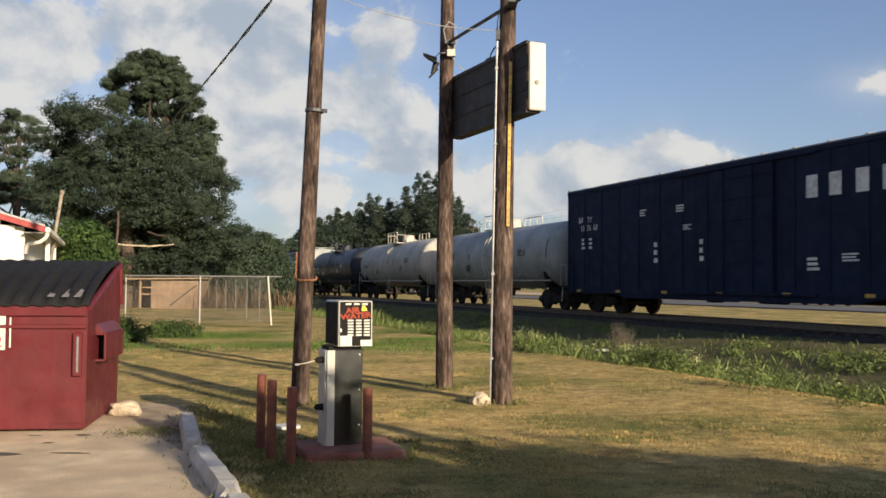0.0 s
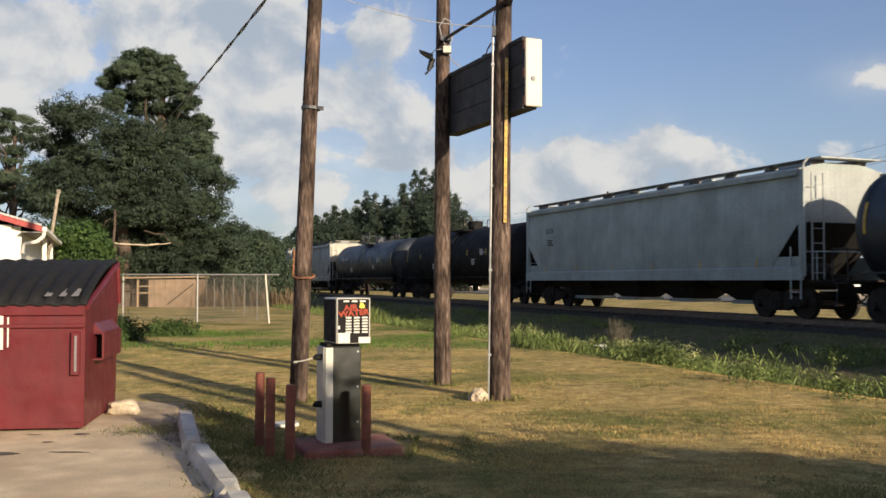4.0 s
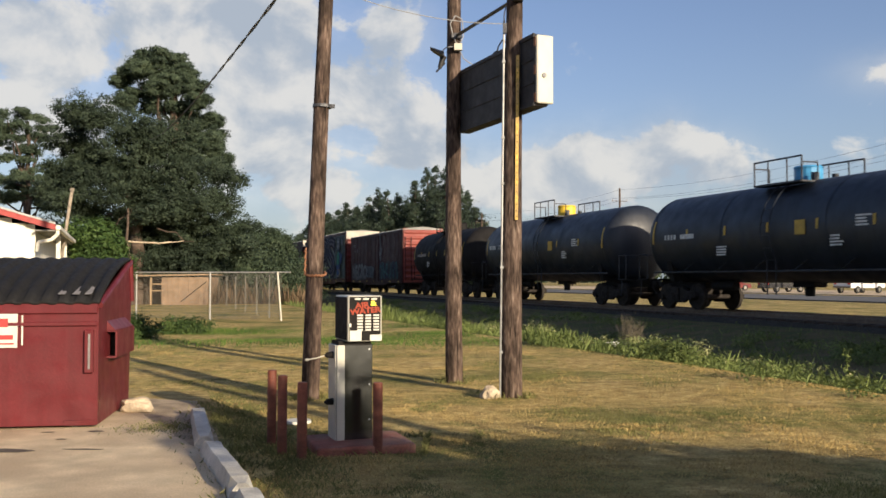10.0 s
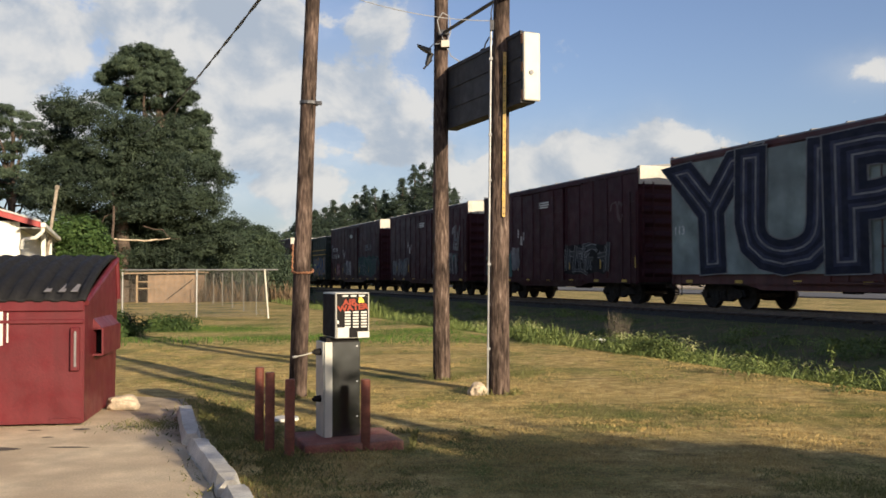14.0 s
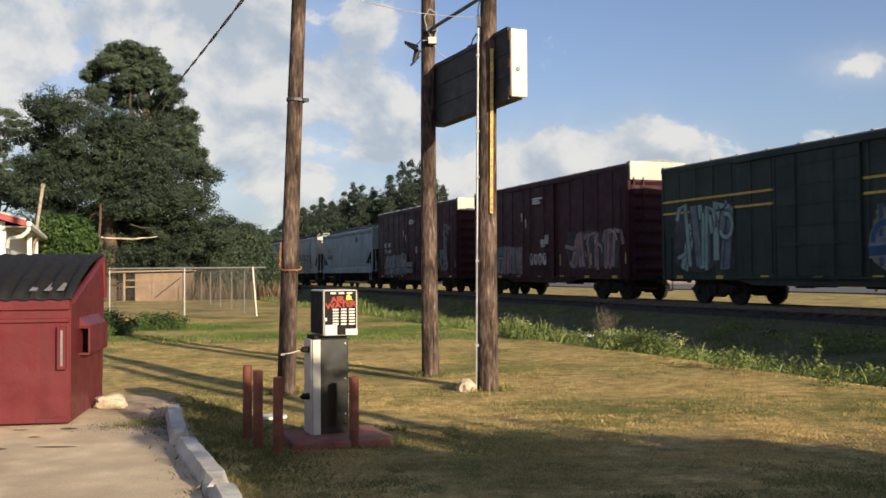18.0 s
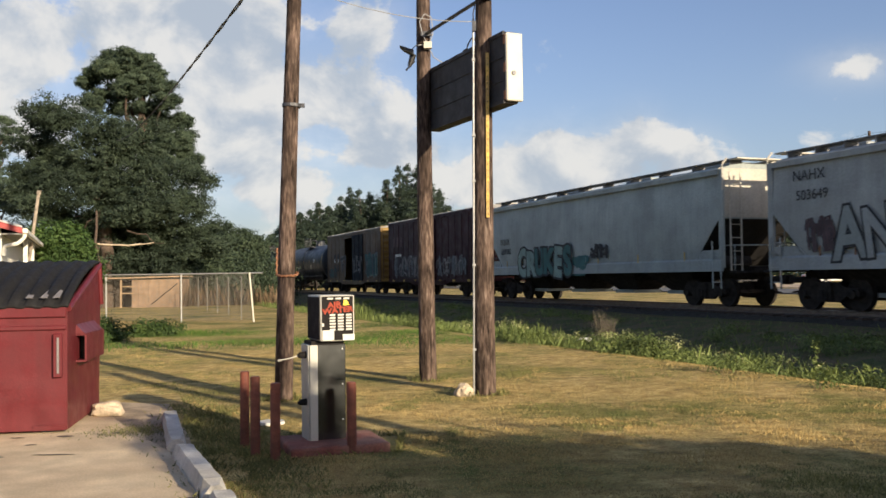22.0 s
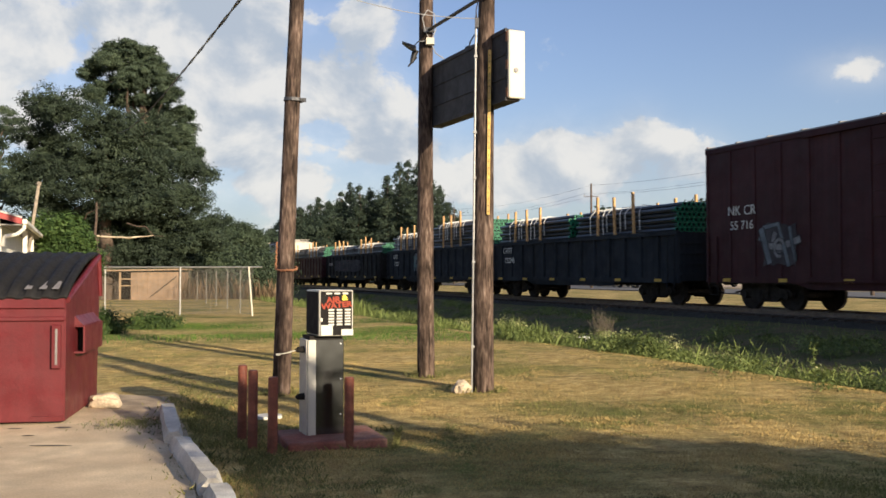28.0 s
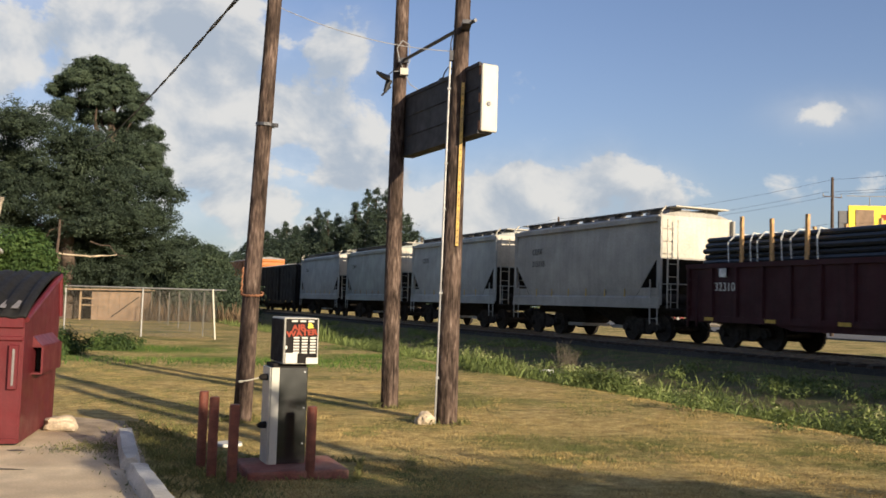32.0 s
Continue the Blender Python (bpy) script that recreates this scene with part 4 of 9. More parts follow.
def build_air_machine():
    rz = 21.6
    m = Matrix.Translation((-0.944, 8.426, 0.09)) @ Matrix.Rotation(radians(rz), 4, "Z")
    slab = thing("concrete_base", Matrix.Translation((-0.86, 8.32, 0)) @ Matrix.Rotation(radians(18), 4, "Z"), "low red-painted concrete base in the grass", "base")
    bm = bmesh.new()
    bm_box(bm, (0, 0, 0.03), (0.885, 0.75, 0.13))
    bevel(bm, 0.02, 2)
    part("slab", bm, "slab_red", slab)
    a = thing("air_water_machine", m, "grey steel coin-operated air and water machine on a red base", "air machine")
    w, dp, h = 0.335, 0.276, 0.865
    bm = bmesh.new()
    bm_box(bm, (0.0, 0, h / 2), (w, dp, h))
    bevel(bm, 0.006, 1)
    part("pedestal", bm, "pump_steel", a)
    bm = bmesh.new()
    bm_box(bm, (-w / 2 + 0.035, -dp / 2 - 0.006, h / 2), (0.07, 0.014, h - 0.01))
    part("corner_strip", bm, "pump_white", a, "white painted corner strip")
    bm = bmesh.new()
    bm_box(bm, (-w / 2 - 0.006, 0, h / 2), (0.012, dp - 0.02, h - 0.01))
    part("side_cover", bm, "pump_white", a)
    hw, hd, hh = 0.32, 0.45, 0.415
    HX, HY = 0.07, 0.0
    bm = bmesh.new()
    bm_box(bm, (HX, HY, h + 0.03 + hh / 2), (hw, hd, hh))
    bevel(bm, 0.012, 2)
    part("head", bm, "pump_white", a, "white metal machine head")
    bm = bmesh.new()
    bm_box(bm, (0, -0.01, h + 0.012), (w - 0.03, dp - 0.02, 0.04))
    part("neck", bm, "pump_black", a)
    bm = bmesh.new()
    bm_box(bm, (HX, HY - hd / 2 - 0.003, h + 0.03 + hh / 2), (hw - 0.03, 0.008, hh - 0.02))
    part("face_panel", bm, "pump_black", a, "black instruction face")
    bm = bmesh.new()
    bm_box(bm, (HX - hw / 2 - 0.003, HY, h + 0.03 + hh / 2), (0.008, hd - 0.04, hh - 0.03))
    part("side_panel", bm, "pump_black", a)
    yf = HY - hd / 2 - 0.010
    zt = h + 0.03 + hh
    rot = Matrix.Rotation(radians(90), 4, "X")
    for body, x, z, size, mt in (("AIR", HX - 0.03, zt - 0.088, 0.068, "print_orange"), ("&", HX + 0.075, zt - 0.070, 0.066, "print_yellow"), ("WATER", HX + 0.0, zt - 0.138, 0.068, "print_orange")):
        me = text_mesh("lettering", body, size, mt, bold=0.003)
        shared("lettering", me, a, Matrix.Translation((x, yf, z)) @ rot @ Matrix.Rotation(radians(5), 4, "Z") @ Matrix.Diagonal((1.22, 1, 1, 1)), "red and yellow lettering")
    bm = bmesh.new()
    bm_box(bm, (0, 0, 0), (0.055, 0.006, 0.017))
    bevel(bm, 0.004, 1)
    pill = mesh_of("label_pill", bm, "paper_white")
    for c in range(3):
        for r in range(6):
            shared("label_pill", pill, a, Matrix.Translation((HX - 0.049 + c * 0.076, yf, zt - 0.178 - r * 0.0262)))
        shared("label_pill", pill, a, Matrix.Translation((HX - 0.070 + c * 0.076, yf, zt - 0.030)))
    for x, wv, hv, z in ((HX - 0.09, 0.108, 0.092, h + 0.085), (HX + 0.10, 0.110, 0.055, h + 0.064)):
        bm = bmesh.new()
        bm_box(bm, (x, yf + 0.002, z), (wv, 0.01, hv))
        part("coin_plate", bm, "paper_white", a, "white plate at the foot of the face")
    bm = bmesh.new()
    bm_box(bm, (HX - 0.14, yf, zt - 0.265), (0.02, 0.006, 0.03))
    part("sticker", bm, "paper_white", a)
    for z in (0.77, 0.345):
        bm = bmesh.new()
        bm_tube(bm, (-w / 2 - 0.01, -0.05, z), (-w / 2 - 0.075, -0.05, z), 0.032, 0.026, 10)
        bm_tube(bm, (-w / 2 - 0.075, -0.05, z), (-w / 2 - 0.09, -0.05, z - 0.01), 0.016, 0.016, 8)
        part("hose_fitting", bm, "pump_black", a)
    bm = bmesh.new()
    bm_path(bm, [(-w / 2 - 0.07, -0.05, 0.77), (-w / 2 - 0.17, -0.06, 0.745), (-w / 2 - 0.25, -0.07, 0.735)], 0.005, 6)
    bm_tube(bm, (-w / 2 - 0.24, -0.07, 0.735), (-w / 2 - 0.275, -0.072, 0.732), 0.011, 0.011, 8)
    part("nozzle", bm, "sign_white", a, "pale air hose nozzle")
    for z in (0.18, 0.5, 0.82):
        bm = bmesh.new()
        bm_tube(bm, (w / 2 - 0.03, -dp / 2 - 0.004, z), (w / 2 - 0.03, -dp / 2 + 0.004, z), 0.008, 0.008, 8)
        part("screw", bm, "galvanised", a)
    for x, y, hgt, dx in ((-1.70, 8.55, 0.69, 0.006), (-1.506, 8.04, 0.695, 0.004), (-1.287, 7.77, 0.665, 0.008), (-0.66, 8.02, 0.635, 0.0)):
        b = thing("bollard", lean(x, y, dx, 0.0), "short rust-red painted steel pipe bollard in the grass", "bollard", "bollards round the air machine")
        bm = bmesh.new()
        bm_tube(bm, (0, 0, -0.2), (0, 0, hgt), 0.043, 0.043, 16)
        part("pipe", bm, "bollard_red", b, smooth=False)
        bm = bmesh.new()
        bm_tube(bm, (0, 0, hgt), (0, 0, hgt + 0.008), 0.041, 0.036, 16)
        part("cap", bm, "bollard_red", b)
    lid = thing("utility_cover", Matrix.Translation((-1.68, 9.88, 0.0)), "round white plastic cover lying in the grass", "cover")
    bm = bmesh.new()
    bm_tube(bm, (0, 0, -0.02), (0, 0, 0.025), 0.15, 0.14, 20)
    part("disc", bm, "paper_white", lid)


def build_stops():
    for (x0, y0), (x1, y1), tilt in (((-2.78, 9.95), (-2.24, 8.24), 3.0), ((-2.12, 7.95), (-1.47, 6.36), -2.0), ((-1.40, 6.2), (-0.80, 4.5), 0.0)):
        a, b = Vector((x0, y0, 0)), Vector((x1, y1, 0))
        d = b - a
        t = thing("parking_stop", Matrix.Translation((a + b) / 2 + Vector((0, 0, 0.02))) @ Matrix.Rotation(math.atan2(d.y, d.x), 4, "Z") @ Matrix.Rotation(radians(tilt), 4, "X"),
                  "weathered pale concrete parking stop at the lot's edge", "parking stop", "parking stops")
        bm = bmesh.new()
        n = 16
        rng = random.Random(int(x0 * 100))
        ln = d.length
        rings = []
        for i in range(n + 1):
            x = -ln / 2 + ln * i / n
            e = 0.03 if i in (0, n) else 0.0
            prof = [(-0.085, 0), (-0.085, 0.05), (-0.06 + e, 0.14 - e), (0.06 - e, 0.14 - e), (0.085, 0.05), (0.085, 0)]
            rings.append([bm.verts.new((x, y + rng.uniform(-0.006, 0.006), z + rng.uniform(-0.005, 0.005))) for y, z in prof])
        for p, q in zip(rings[:-1], rings[1:]):
            for k in range(6):
                bm.faces.new((p[k], q[k], q[(k + 1) % 6], p[(k + 1) % 6]))
        bm.faces.new(rings[0][::-1])
        bm.faces.new(rings[-1])
        bmesh.ops.recalc_face_normals(bm, faces=list(bm.faces))
        part("block", bm, "stop_concrete", t)


def rock(name, c, s, seed, label):
    bm = bmesh.new()
    bmesh.ops.create_icosphere(bm, subdivisions=3, radius=1.0)
    for v in bm.verts:
        n = noise.noise(v.co * 1.3 + Vector((seed, 0, 0))) * 0.35 + noise.noise(v.co * 3.1 + Vector((0, seed, 0))) * 0.15
        v.co *= 1 + n
        v.co = Vector((v.co.x * s[0], v.co.y * s[1], max(v.co.z, -0.6) * s[2]))
    ob = part(name, bm, "stone")
    ob.matrix_basis = Matrix.Translation((c[0], c[1], c[2]))
    return tagged(ob, label, "rock")

# ---- the train ----
for nm, col in {"blue": (0.007, 0.013, 0.036), "brown": (0.075, 0.014, 0.014), "red": (0.20, 0.03, 0.024), "maroon": (0.044, 0.011, 0.016), "umber": (0.046, 0.012, 0.015), "lit_wine": (0.27, 0.056, 0.042), "dull_red": (0.15, 0.035, 0.028), "lit_yellow": (0.30, 0.18, 0.04), "green": (0.032, 0.042, 0.036),
                "rust": (0.13, 0.05, 0.03), "yellow": (0.105, 0.058, 0.026), "grey": (0.27, 0.305, 0.295), "shade_white": (0.33, 0.315, 0.285), "pale": (0.33, 0.35, 0.34), "mist": (0.32, 0.365, 0.355), "wine": (0.054, 0.013, 0.016), "steel": (0.26, 0.315, 0.325), "sage": (0.30, 0.34, 0.31),
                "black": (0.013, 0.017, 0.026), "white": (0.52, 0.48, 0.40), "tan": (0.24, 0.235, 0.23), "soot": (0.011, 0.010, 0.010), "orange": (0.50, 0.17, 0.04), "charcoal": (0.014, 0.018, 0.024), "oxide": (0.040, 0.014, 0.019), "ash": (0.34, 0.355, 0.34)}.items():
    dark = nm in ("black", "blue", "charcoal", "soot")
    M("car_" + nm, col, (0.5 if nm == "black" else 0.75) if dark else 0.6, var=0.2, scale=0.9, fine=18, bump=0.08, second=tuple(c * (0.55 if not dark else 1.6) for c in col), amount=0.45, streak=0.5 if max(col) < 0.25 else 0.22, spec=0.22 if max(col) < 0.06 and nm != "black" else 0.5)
M("truck_iron", (0.032, 0.028, 0.025), 0.9, spec=0.12, var=0.4, scale=6, bump=0.2)
M("wheel_iron", (0.035, 0.030, 0.027), 0.85, spec=0.15, var=0.4, scale=6)
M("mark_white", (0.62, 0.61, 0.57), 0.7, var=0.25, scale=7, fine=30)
M("mark_black", (0.02, 0.02, 0.022), 0.7, var=0.2)
M("mark_pale", (0.40, 0.37, 0.35), 0.85, var=0.35, scale=2.5, second=(0.22, 0.16, 0.17), amount=0.6)
M("mark_yellow", (0.50, 0.32, 0.05), 0.6, var=0.2)
M("spray_silver", (0.20, 0.20, 0.20), 0.9, var=0.45, scale=3.0, second=(0.09, 0.075, 0.08), amount=0.6)
M("spray_haze", (0.062, 0.056, 0.060), 0.95, var=0.45, scale=1.4, second=(0.03, 0.022, 0.026), amount=0.7)
M("spray_forest", (0.016, 0.055, 0.036), 0.9, var=0.35, scale=1.5, second=(0.02, 0.035, 0.045), amount=0.6)
M("spray_mint", (0.21, 0.30, 0.27), 0.9, var=0.25, scale=2.0)
M("mark_faded", (0.095, 0.062, 0.065), 0.9, var=0.4, scale=2.0)
M("spray_sage", (0.085, 0.115, 0.10), 0.9, var=0.4, scale=1.2, second=(0.05, 0.065, 0.07), amount=0.7)
M("spray_field", (0.21, 0.25, 0.235), 0.9, var=0.4, scale=1.2, second=(0.12, 0.14, 0.145), amount=0.6)
M("spray_smoke", (0.125, 0.145, 0.16), 0.9, var=0.5, scale=1.6)
M("spray_sky", (0.035, 0.07, 0.16), 0.9, var=0.3, scale=2.0)
M("spray_teal", (0.055, 0.135, 0.13), 0.9, var=0.3, scale=2.0)
M("spray_navy", (0.008, 0.010, 0.024), 0.9, var=0.4, scale=2.0)
M("spray_violet", (0.030, 0.032, 0.060), 0.9, var=0.5, scale=2.0)
M("spray_red", (0.13, 0.022, 0.028), 0.9, var=0.3, scale=2.0)
M("spray_sand", (0.24, 0.165, 0.09), 0.9, var=0.3, scale=2.0)
M("spray_green", (0.03, 0.16, 0.11), 0.9, var=0.3, scale=2.0)
M("spray_pink", (0.26, 0.165, 0.165), 0.9, var=0.3, scale=2.0)
M("pipe_black", (0.02, 0.022, 0.026), 0.35, var=0.2, scale=6)
M("pipe_green", (0.02, 0.24, 0.12), 0.5, var=0.2, scale=6)
M("lumber", (0.50, 0.30, 0.13), 0.85, var=0.25, scale=8)
M("strap_white", (0.62, 0.62, 0.58), 0.6, var=0.1)
M("dome_blue", (0.05, 0.26, 0.50), 0.5, var=0.15)
M("dome_yellow", (0.75, 0.50, 0.04), 0.5, var=0.15)

EXTRA_MOVES = []
KEYED = []          # (thing, place along the train at the clip's start)
SCALE = 1.1625
CACHE = {}


def cached(key, make):
    if key not in CACHE:
        CACHE[key] = make()
    return CACHE[key]


def wheel_mesh():
    bm = bmesh.new()
    for y in (-0.755, 0.755):
        s = 1 if y > 0 else -1
        bm_tube(bm, (0, y - 0.065, 0), (0, y + 0.065, 0), 0.455, 0.455, 28)
        bm_tube(bm, (0, y - s * 0.08, 0), (0, y - s * 0.055, 0), 0.485, 0.485, 28)
        bm_tube(bm, (0, y + s * 0.06, 0), (0, y + s * 0.10, 0), 0.12, 0.10, 12)
    bm_tube(bm, (0, -1.0, 0), (0, 1.0, 0), 0.08, 0.08, 12)
    return mesh_of("wheelset", bm, "wheel_iron")


def frame_mesh():
    bm = bmesh.new()
    top = [(-1.12, 0.50), (-1.02, 0.62), (-0.62, 0.66), (-0.34, 0.80), (0.34, 0.80), (0.62, 0.66), (1.02, 0.62), (1.12, 0.50)]
    low = [(1.10, 0.40), (0.70, 0.42), (0.42, 0.24), (-0.42, 0.24), (-0.70, 0.42), (-1.10, 0.40)]
    bm_prism(bm, top + low, "y", -0.07, 0.07)
    for x in (-0.89, 0.89):
        bm_tube(bm, (x, -0.13, 0.46), (x, 0.1, 0.46), 0.13, 0.13, 10)
    for x in (-0.16, 0.0, 0.16):
        bm_tube(bm, (x, -0.10, 0.30), (x, -0.10, 0.58), 0.07, 0.07, 8)
    return mesh_of("side_frame", bm, "truck_iron")


def bolster_mesh():
    bm = bmesh.new()
    bm_box(bm, (0, 0, 0.64), (0.36, 2.2, 0.24))
    for x in (-0.45, 0.45):
        bm_box(bm, (x, 0, 0.38), (0.10, 1.9, 0.14))
    return mesh_of("bolster", bm, "truck_iron")


def add_truck(car, x):
    t = new("truck")
    t.parent = car
    t.matrix_basis = Matrix.Translation((x, 0, 0))
    for dx in (-0.89, 0.89):
        shared("wheelset", cached("wheel", wheel_mesh), t, Matrix.Translation((dx, 0, 0.455)))
    for y, r in ((-0.98, 0), (0.98, 180)):
        shared("side_frame", cached("frame", frame_mesh), t, Matrix.Translation((0, y, 0)) @ Matrix.Rotation(radians(r), 4, "Z"))
    shared("bolster", cached("bolster", bolster_mesh), t)


def coupler_mesh():
    bm = bmesh.new()
    bm_box(bm, (0.0, 0, 0.86), (0.9, 0.16, 0.2))
    bm_box(bm, (0.5, 0.04, 0.86), (0.28, 0.30, 0.30))
    bevel(bm, 0.03, 1)
    bm_path(bm, [(0.1, -0.35, 0.75), (0.35, -0.32, 0.50), (0.6, -0.3, 0.46)], 0.03, 6)
    return mesh_of("coupler", bm, "truck_iron")


def add_running_gear(car, L, inset):
    for s in (-1, 1):
        add_truck(car, s * (L / 2 - inset))
        shared("coupler", cached("coupler", coupler_mesh), car, Matrix.Translation((s * (L / 2 + 0.18), 0, 0)) @ Matrix.Rotation(0 if s > 0 else math.pi, 4, "Z"))


def ladder_mesh(key, h, w, mtl):
    def make():
        bm = bmesh.new()
        for x in (-w / 2, w / 2):
            bm_box(bm, (x, 0, h / 2), (0.045, 0.03, h))
        n = int(h / 0.42)
        for i in range(n):
            bm_box(bm, (0, -0.02, 0.2 + i * 0.42), (w, 0.025, 0.025))
        return mesh_of("ladder", bm, mtl)
    return cached(("ladder", key, h, w, mtl), make)


ON_SIDE = Matrix.Rotation(radians(90), 4, "X")


def letter(car, body, x, z, size, y, mtl="mark_white", bold=0.0, sx=1.0, name="lettering"):
    me = cached(("txt", body, round(size, 3), mtl, bold), lambda: text_mesh("lettering", body, size, mtl, bold, 0.002))
    return shared(name, me, car, Matrix.Translation((x, y, z)) @ ON_SIDE @ Matrix.Diagonal((sx, 1, 1, 1)))


def bars(car, x, z, w, h, n, y, mtl="mark_white", seed=0):
    """Unreadable stencilled lines as plain bars."""
    rng = random.Random(seed + int(x * 10))
    bm = bmesh.new()
    for i in range(n):
        ww = w * rng.uniform(0.6, 1.0)
        bm_box(bm, (x - (w - ww) / 2, y, z - i * h * 1.7), (ww, 0.006, h))
    part("stencil_bars", bm, mtl, car)["kind"] = "stuff"


def tag_art(car, x, z, w, h, y, seed, fill="spray_silver", line="mark_black", glyphs=5, under="spray_haze", accent="spray_smoke"):
    """A spray-painted tag: crowded angular strokes with a darker outline behind them, on a thin cloud of paint."""
    rng = random.Random(seed)
    outs, fills, accents = bmesh.new(), bmesh.new(), bmesh.new()
    if under:
        bm = bmesh.new()
        n = 34
        edge = [(0.5 * w * max(-1, min(1, 1.35 * math.cos(k / n * math.tau))), 0.5 * h * max(-1, min(1, 1.35 * math.sin(k / n * math.tau)))) for k in range(n)]
        bm.faces.new([bm.verts.new((x + a * rng.uniform(0.92, 1.1), y + 0.004, z + b * rng.uniform(0.8, 1.08))) for a, b in edge])
        part("graffiti_cloud", bm, under, car)

    def stroke(bm, pts, r, yy):
        prev = None
        for i, p in enumerate(pts):
            q = pts[min(i + 1, len(pts) - 1)]
            o = pts[max(i - 1, 0)]
            d = Vector((q[0] - o[0], 0, q[1] - o[1])).normalized()
            nrm = Vector((-d.z, 0, d.x)) * r
            a = bm.verts.new((p[0] + nrm.x, yy, p[1] + nrm.z))
            b = bm.verts.new((p[0] - nrm.x, yy, p[1] - nrm.z))
            if prev:
                bm.faces.new((prev[0], prev[1], b, a))
            prev = (a, b)
    glyphs = max(1, int(glyphs * 1.5))
    gw = w / glyphs
    k = 0
    for g in range(glyphs):
        cx = x - w / 2 + gw * (g + 0.5)
        tilt = rng.uniform(-0.25, 0.3)
        for _ in range(rng.randint(4, 6)):
            kind = rng.choice(("bar", "bar", "hook", "arc", "cross"))
            r = h * rng.uniform(0.028, 0.075)
            if kind in ("bar", "hook"):
                a = (cx + rng.uniform(-0.55, 0.55) * gw, z - h * rng.uniform(0.35, 0.5))
                b = (a[0] + tilt * h + rng.uniform(-0.12, 0.12) * gw, z + h * rng.uniform(0.3, 0.5))
                pts = [(a[0] + (b[0] - a[0]) * t, a[1] + (b[1] - a[1]) * t) for t in (0.0, 0.5, 1.0)]
                if kind == "hook":
                    sgn = rng.choice((-1, 1))
                    pts += [(b[0] + sgn * gw * 0.45, b[1] - h * 0.06), (b[0] + sgn * gw * 0.6, b[1] - h * rng.uniform(0.2, 0.5))]
            elif kind == "arc":
                a0, da = rng.uniform(0, 6.28), rng.uniform(2.4, 4.6)
                rr = h * rng.uniform(0.14, 0.28)
                zc = z + rng.uniform(-0.2, 0.2) * h
                pts = [(cx + rr * 0.8 * math.cos(a0 + da * t), zc + rr * math.sin(a0 + da * t)) for t in np.linspace(0, 1, 8)]
            else:
                zz = z + rng.uniform(-0.4, 0.4) * h
                pts = [(cx - gw * rng.uniform(0.3, 0.7), zz), (cx, zz + rng.uniform(-0.08, 0.08) * h), (cx + gw * rng.uniform(0.3, 0.7), zz + rng.uniform(-0.15, 0.15) * h)]
            k += 1
            stroke(outs, pts, r * 1.45, y - 0.002 - k * 0.0006)
            stroke(accents if rng.random() < 0.35 else fills, pts, r, y - 0.0023 - k * 0.0006)
    part("graffiti_outline", outs, line, car)["kind"] = "stuff"
    part("graffiti", fills, fill, car)["kind"] = "stuff"
    if len(accents.faces):
        part("graffiti_accent", accents, accent, car)["kind"] = "stuff"
    else:
        accents.free()


def tag_letters(car, word, x, z, size, y, fills, line, step, seed, bold=0.05, sx=1.0, sz=1.15):
    """Sprayed letters, each turned and sized a little differently and overlapping its neighbour."""
    rng = random.Random(seed)
    for k, ltr in enumerate(word):
        fill = fills[k % len(fills)]
        m = Matrix.Translation((x + k * step, y - k * 0.009, z + rng.uniform(-0.05, 0.05) * size)) @ ON_SIDE @ Matrix.Rotation(rng.uniform(-0.14, 0.14), 4, "Z") @ Matrix.Diagonal((sx * rng.uniform(0.92, 1.12), sz * rng.uniform(0.92, 1.1), 1, 1))
        o = cached(("word", ltr, size, line, bold, "o"), lambda: text_mesh("graffiti", ltr, size, line, bold * 1.2 + 0.05 * min(1.0, size), 0.001))
        f = cached(("word", ltr, size, fill, bold, "f"), lambda: text_mesh("graffiti", ltr, size, fill, bold, 0.001))
        shared("graffiti_outline", o, car, m)
        shared("graffiti", f, car, Matrix.Translation((0, -0.004, 0)) @ m)


def block_mark(car, x, z, n, size, y, mtl="mark_white"):
    """A company's initials as plain upright blocks."""
    for k in range(n):
        bm = bmesh.new()
        bm_box(bm, (x + k * size * 0.78, y, z), (size * 0.46, 0.006, size * 0.72))
        part("block_initial", bm, mtl, car)


def panel(car, x, z, w, h, y, mtl):
    """A rectangle of newer paint."""
    bm = bmesh.new()
    bm_box(bm, (x, y, z), (w, 0.004, h))
    part("paint_panel", bm, mtl, car)


def tag_word(car, word, x, z, size, y, fill, line, sx=1.0, bold=0.05):
    me = cached(("word", word, size, line, "o"), lambda: text_mesh("graffiti", word, size, line, bold * 1.2 + 0.05, 0.001))
    shared("graffiti_outline", me, car, Matrix.Translation((x, y, z)) @ ON_SIDE @ Matrix.Diagonal((sx, 1.15, 1, 1)))
    me = cached(("word", word, size, fill, "f"), lambda: text_mesh("graffiti", word, size, fill, bold, 0.001))
    shared("graffiti", me, car, Matrix.Translation((x, y - 0.006, z)) @ ON_SIDE @ Matrix.Diagonal((sx, 1.15, 1, 1)))


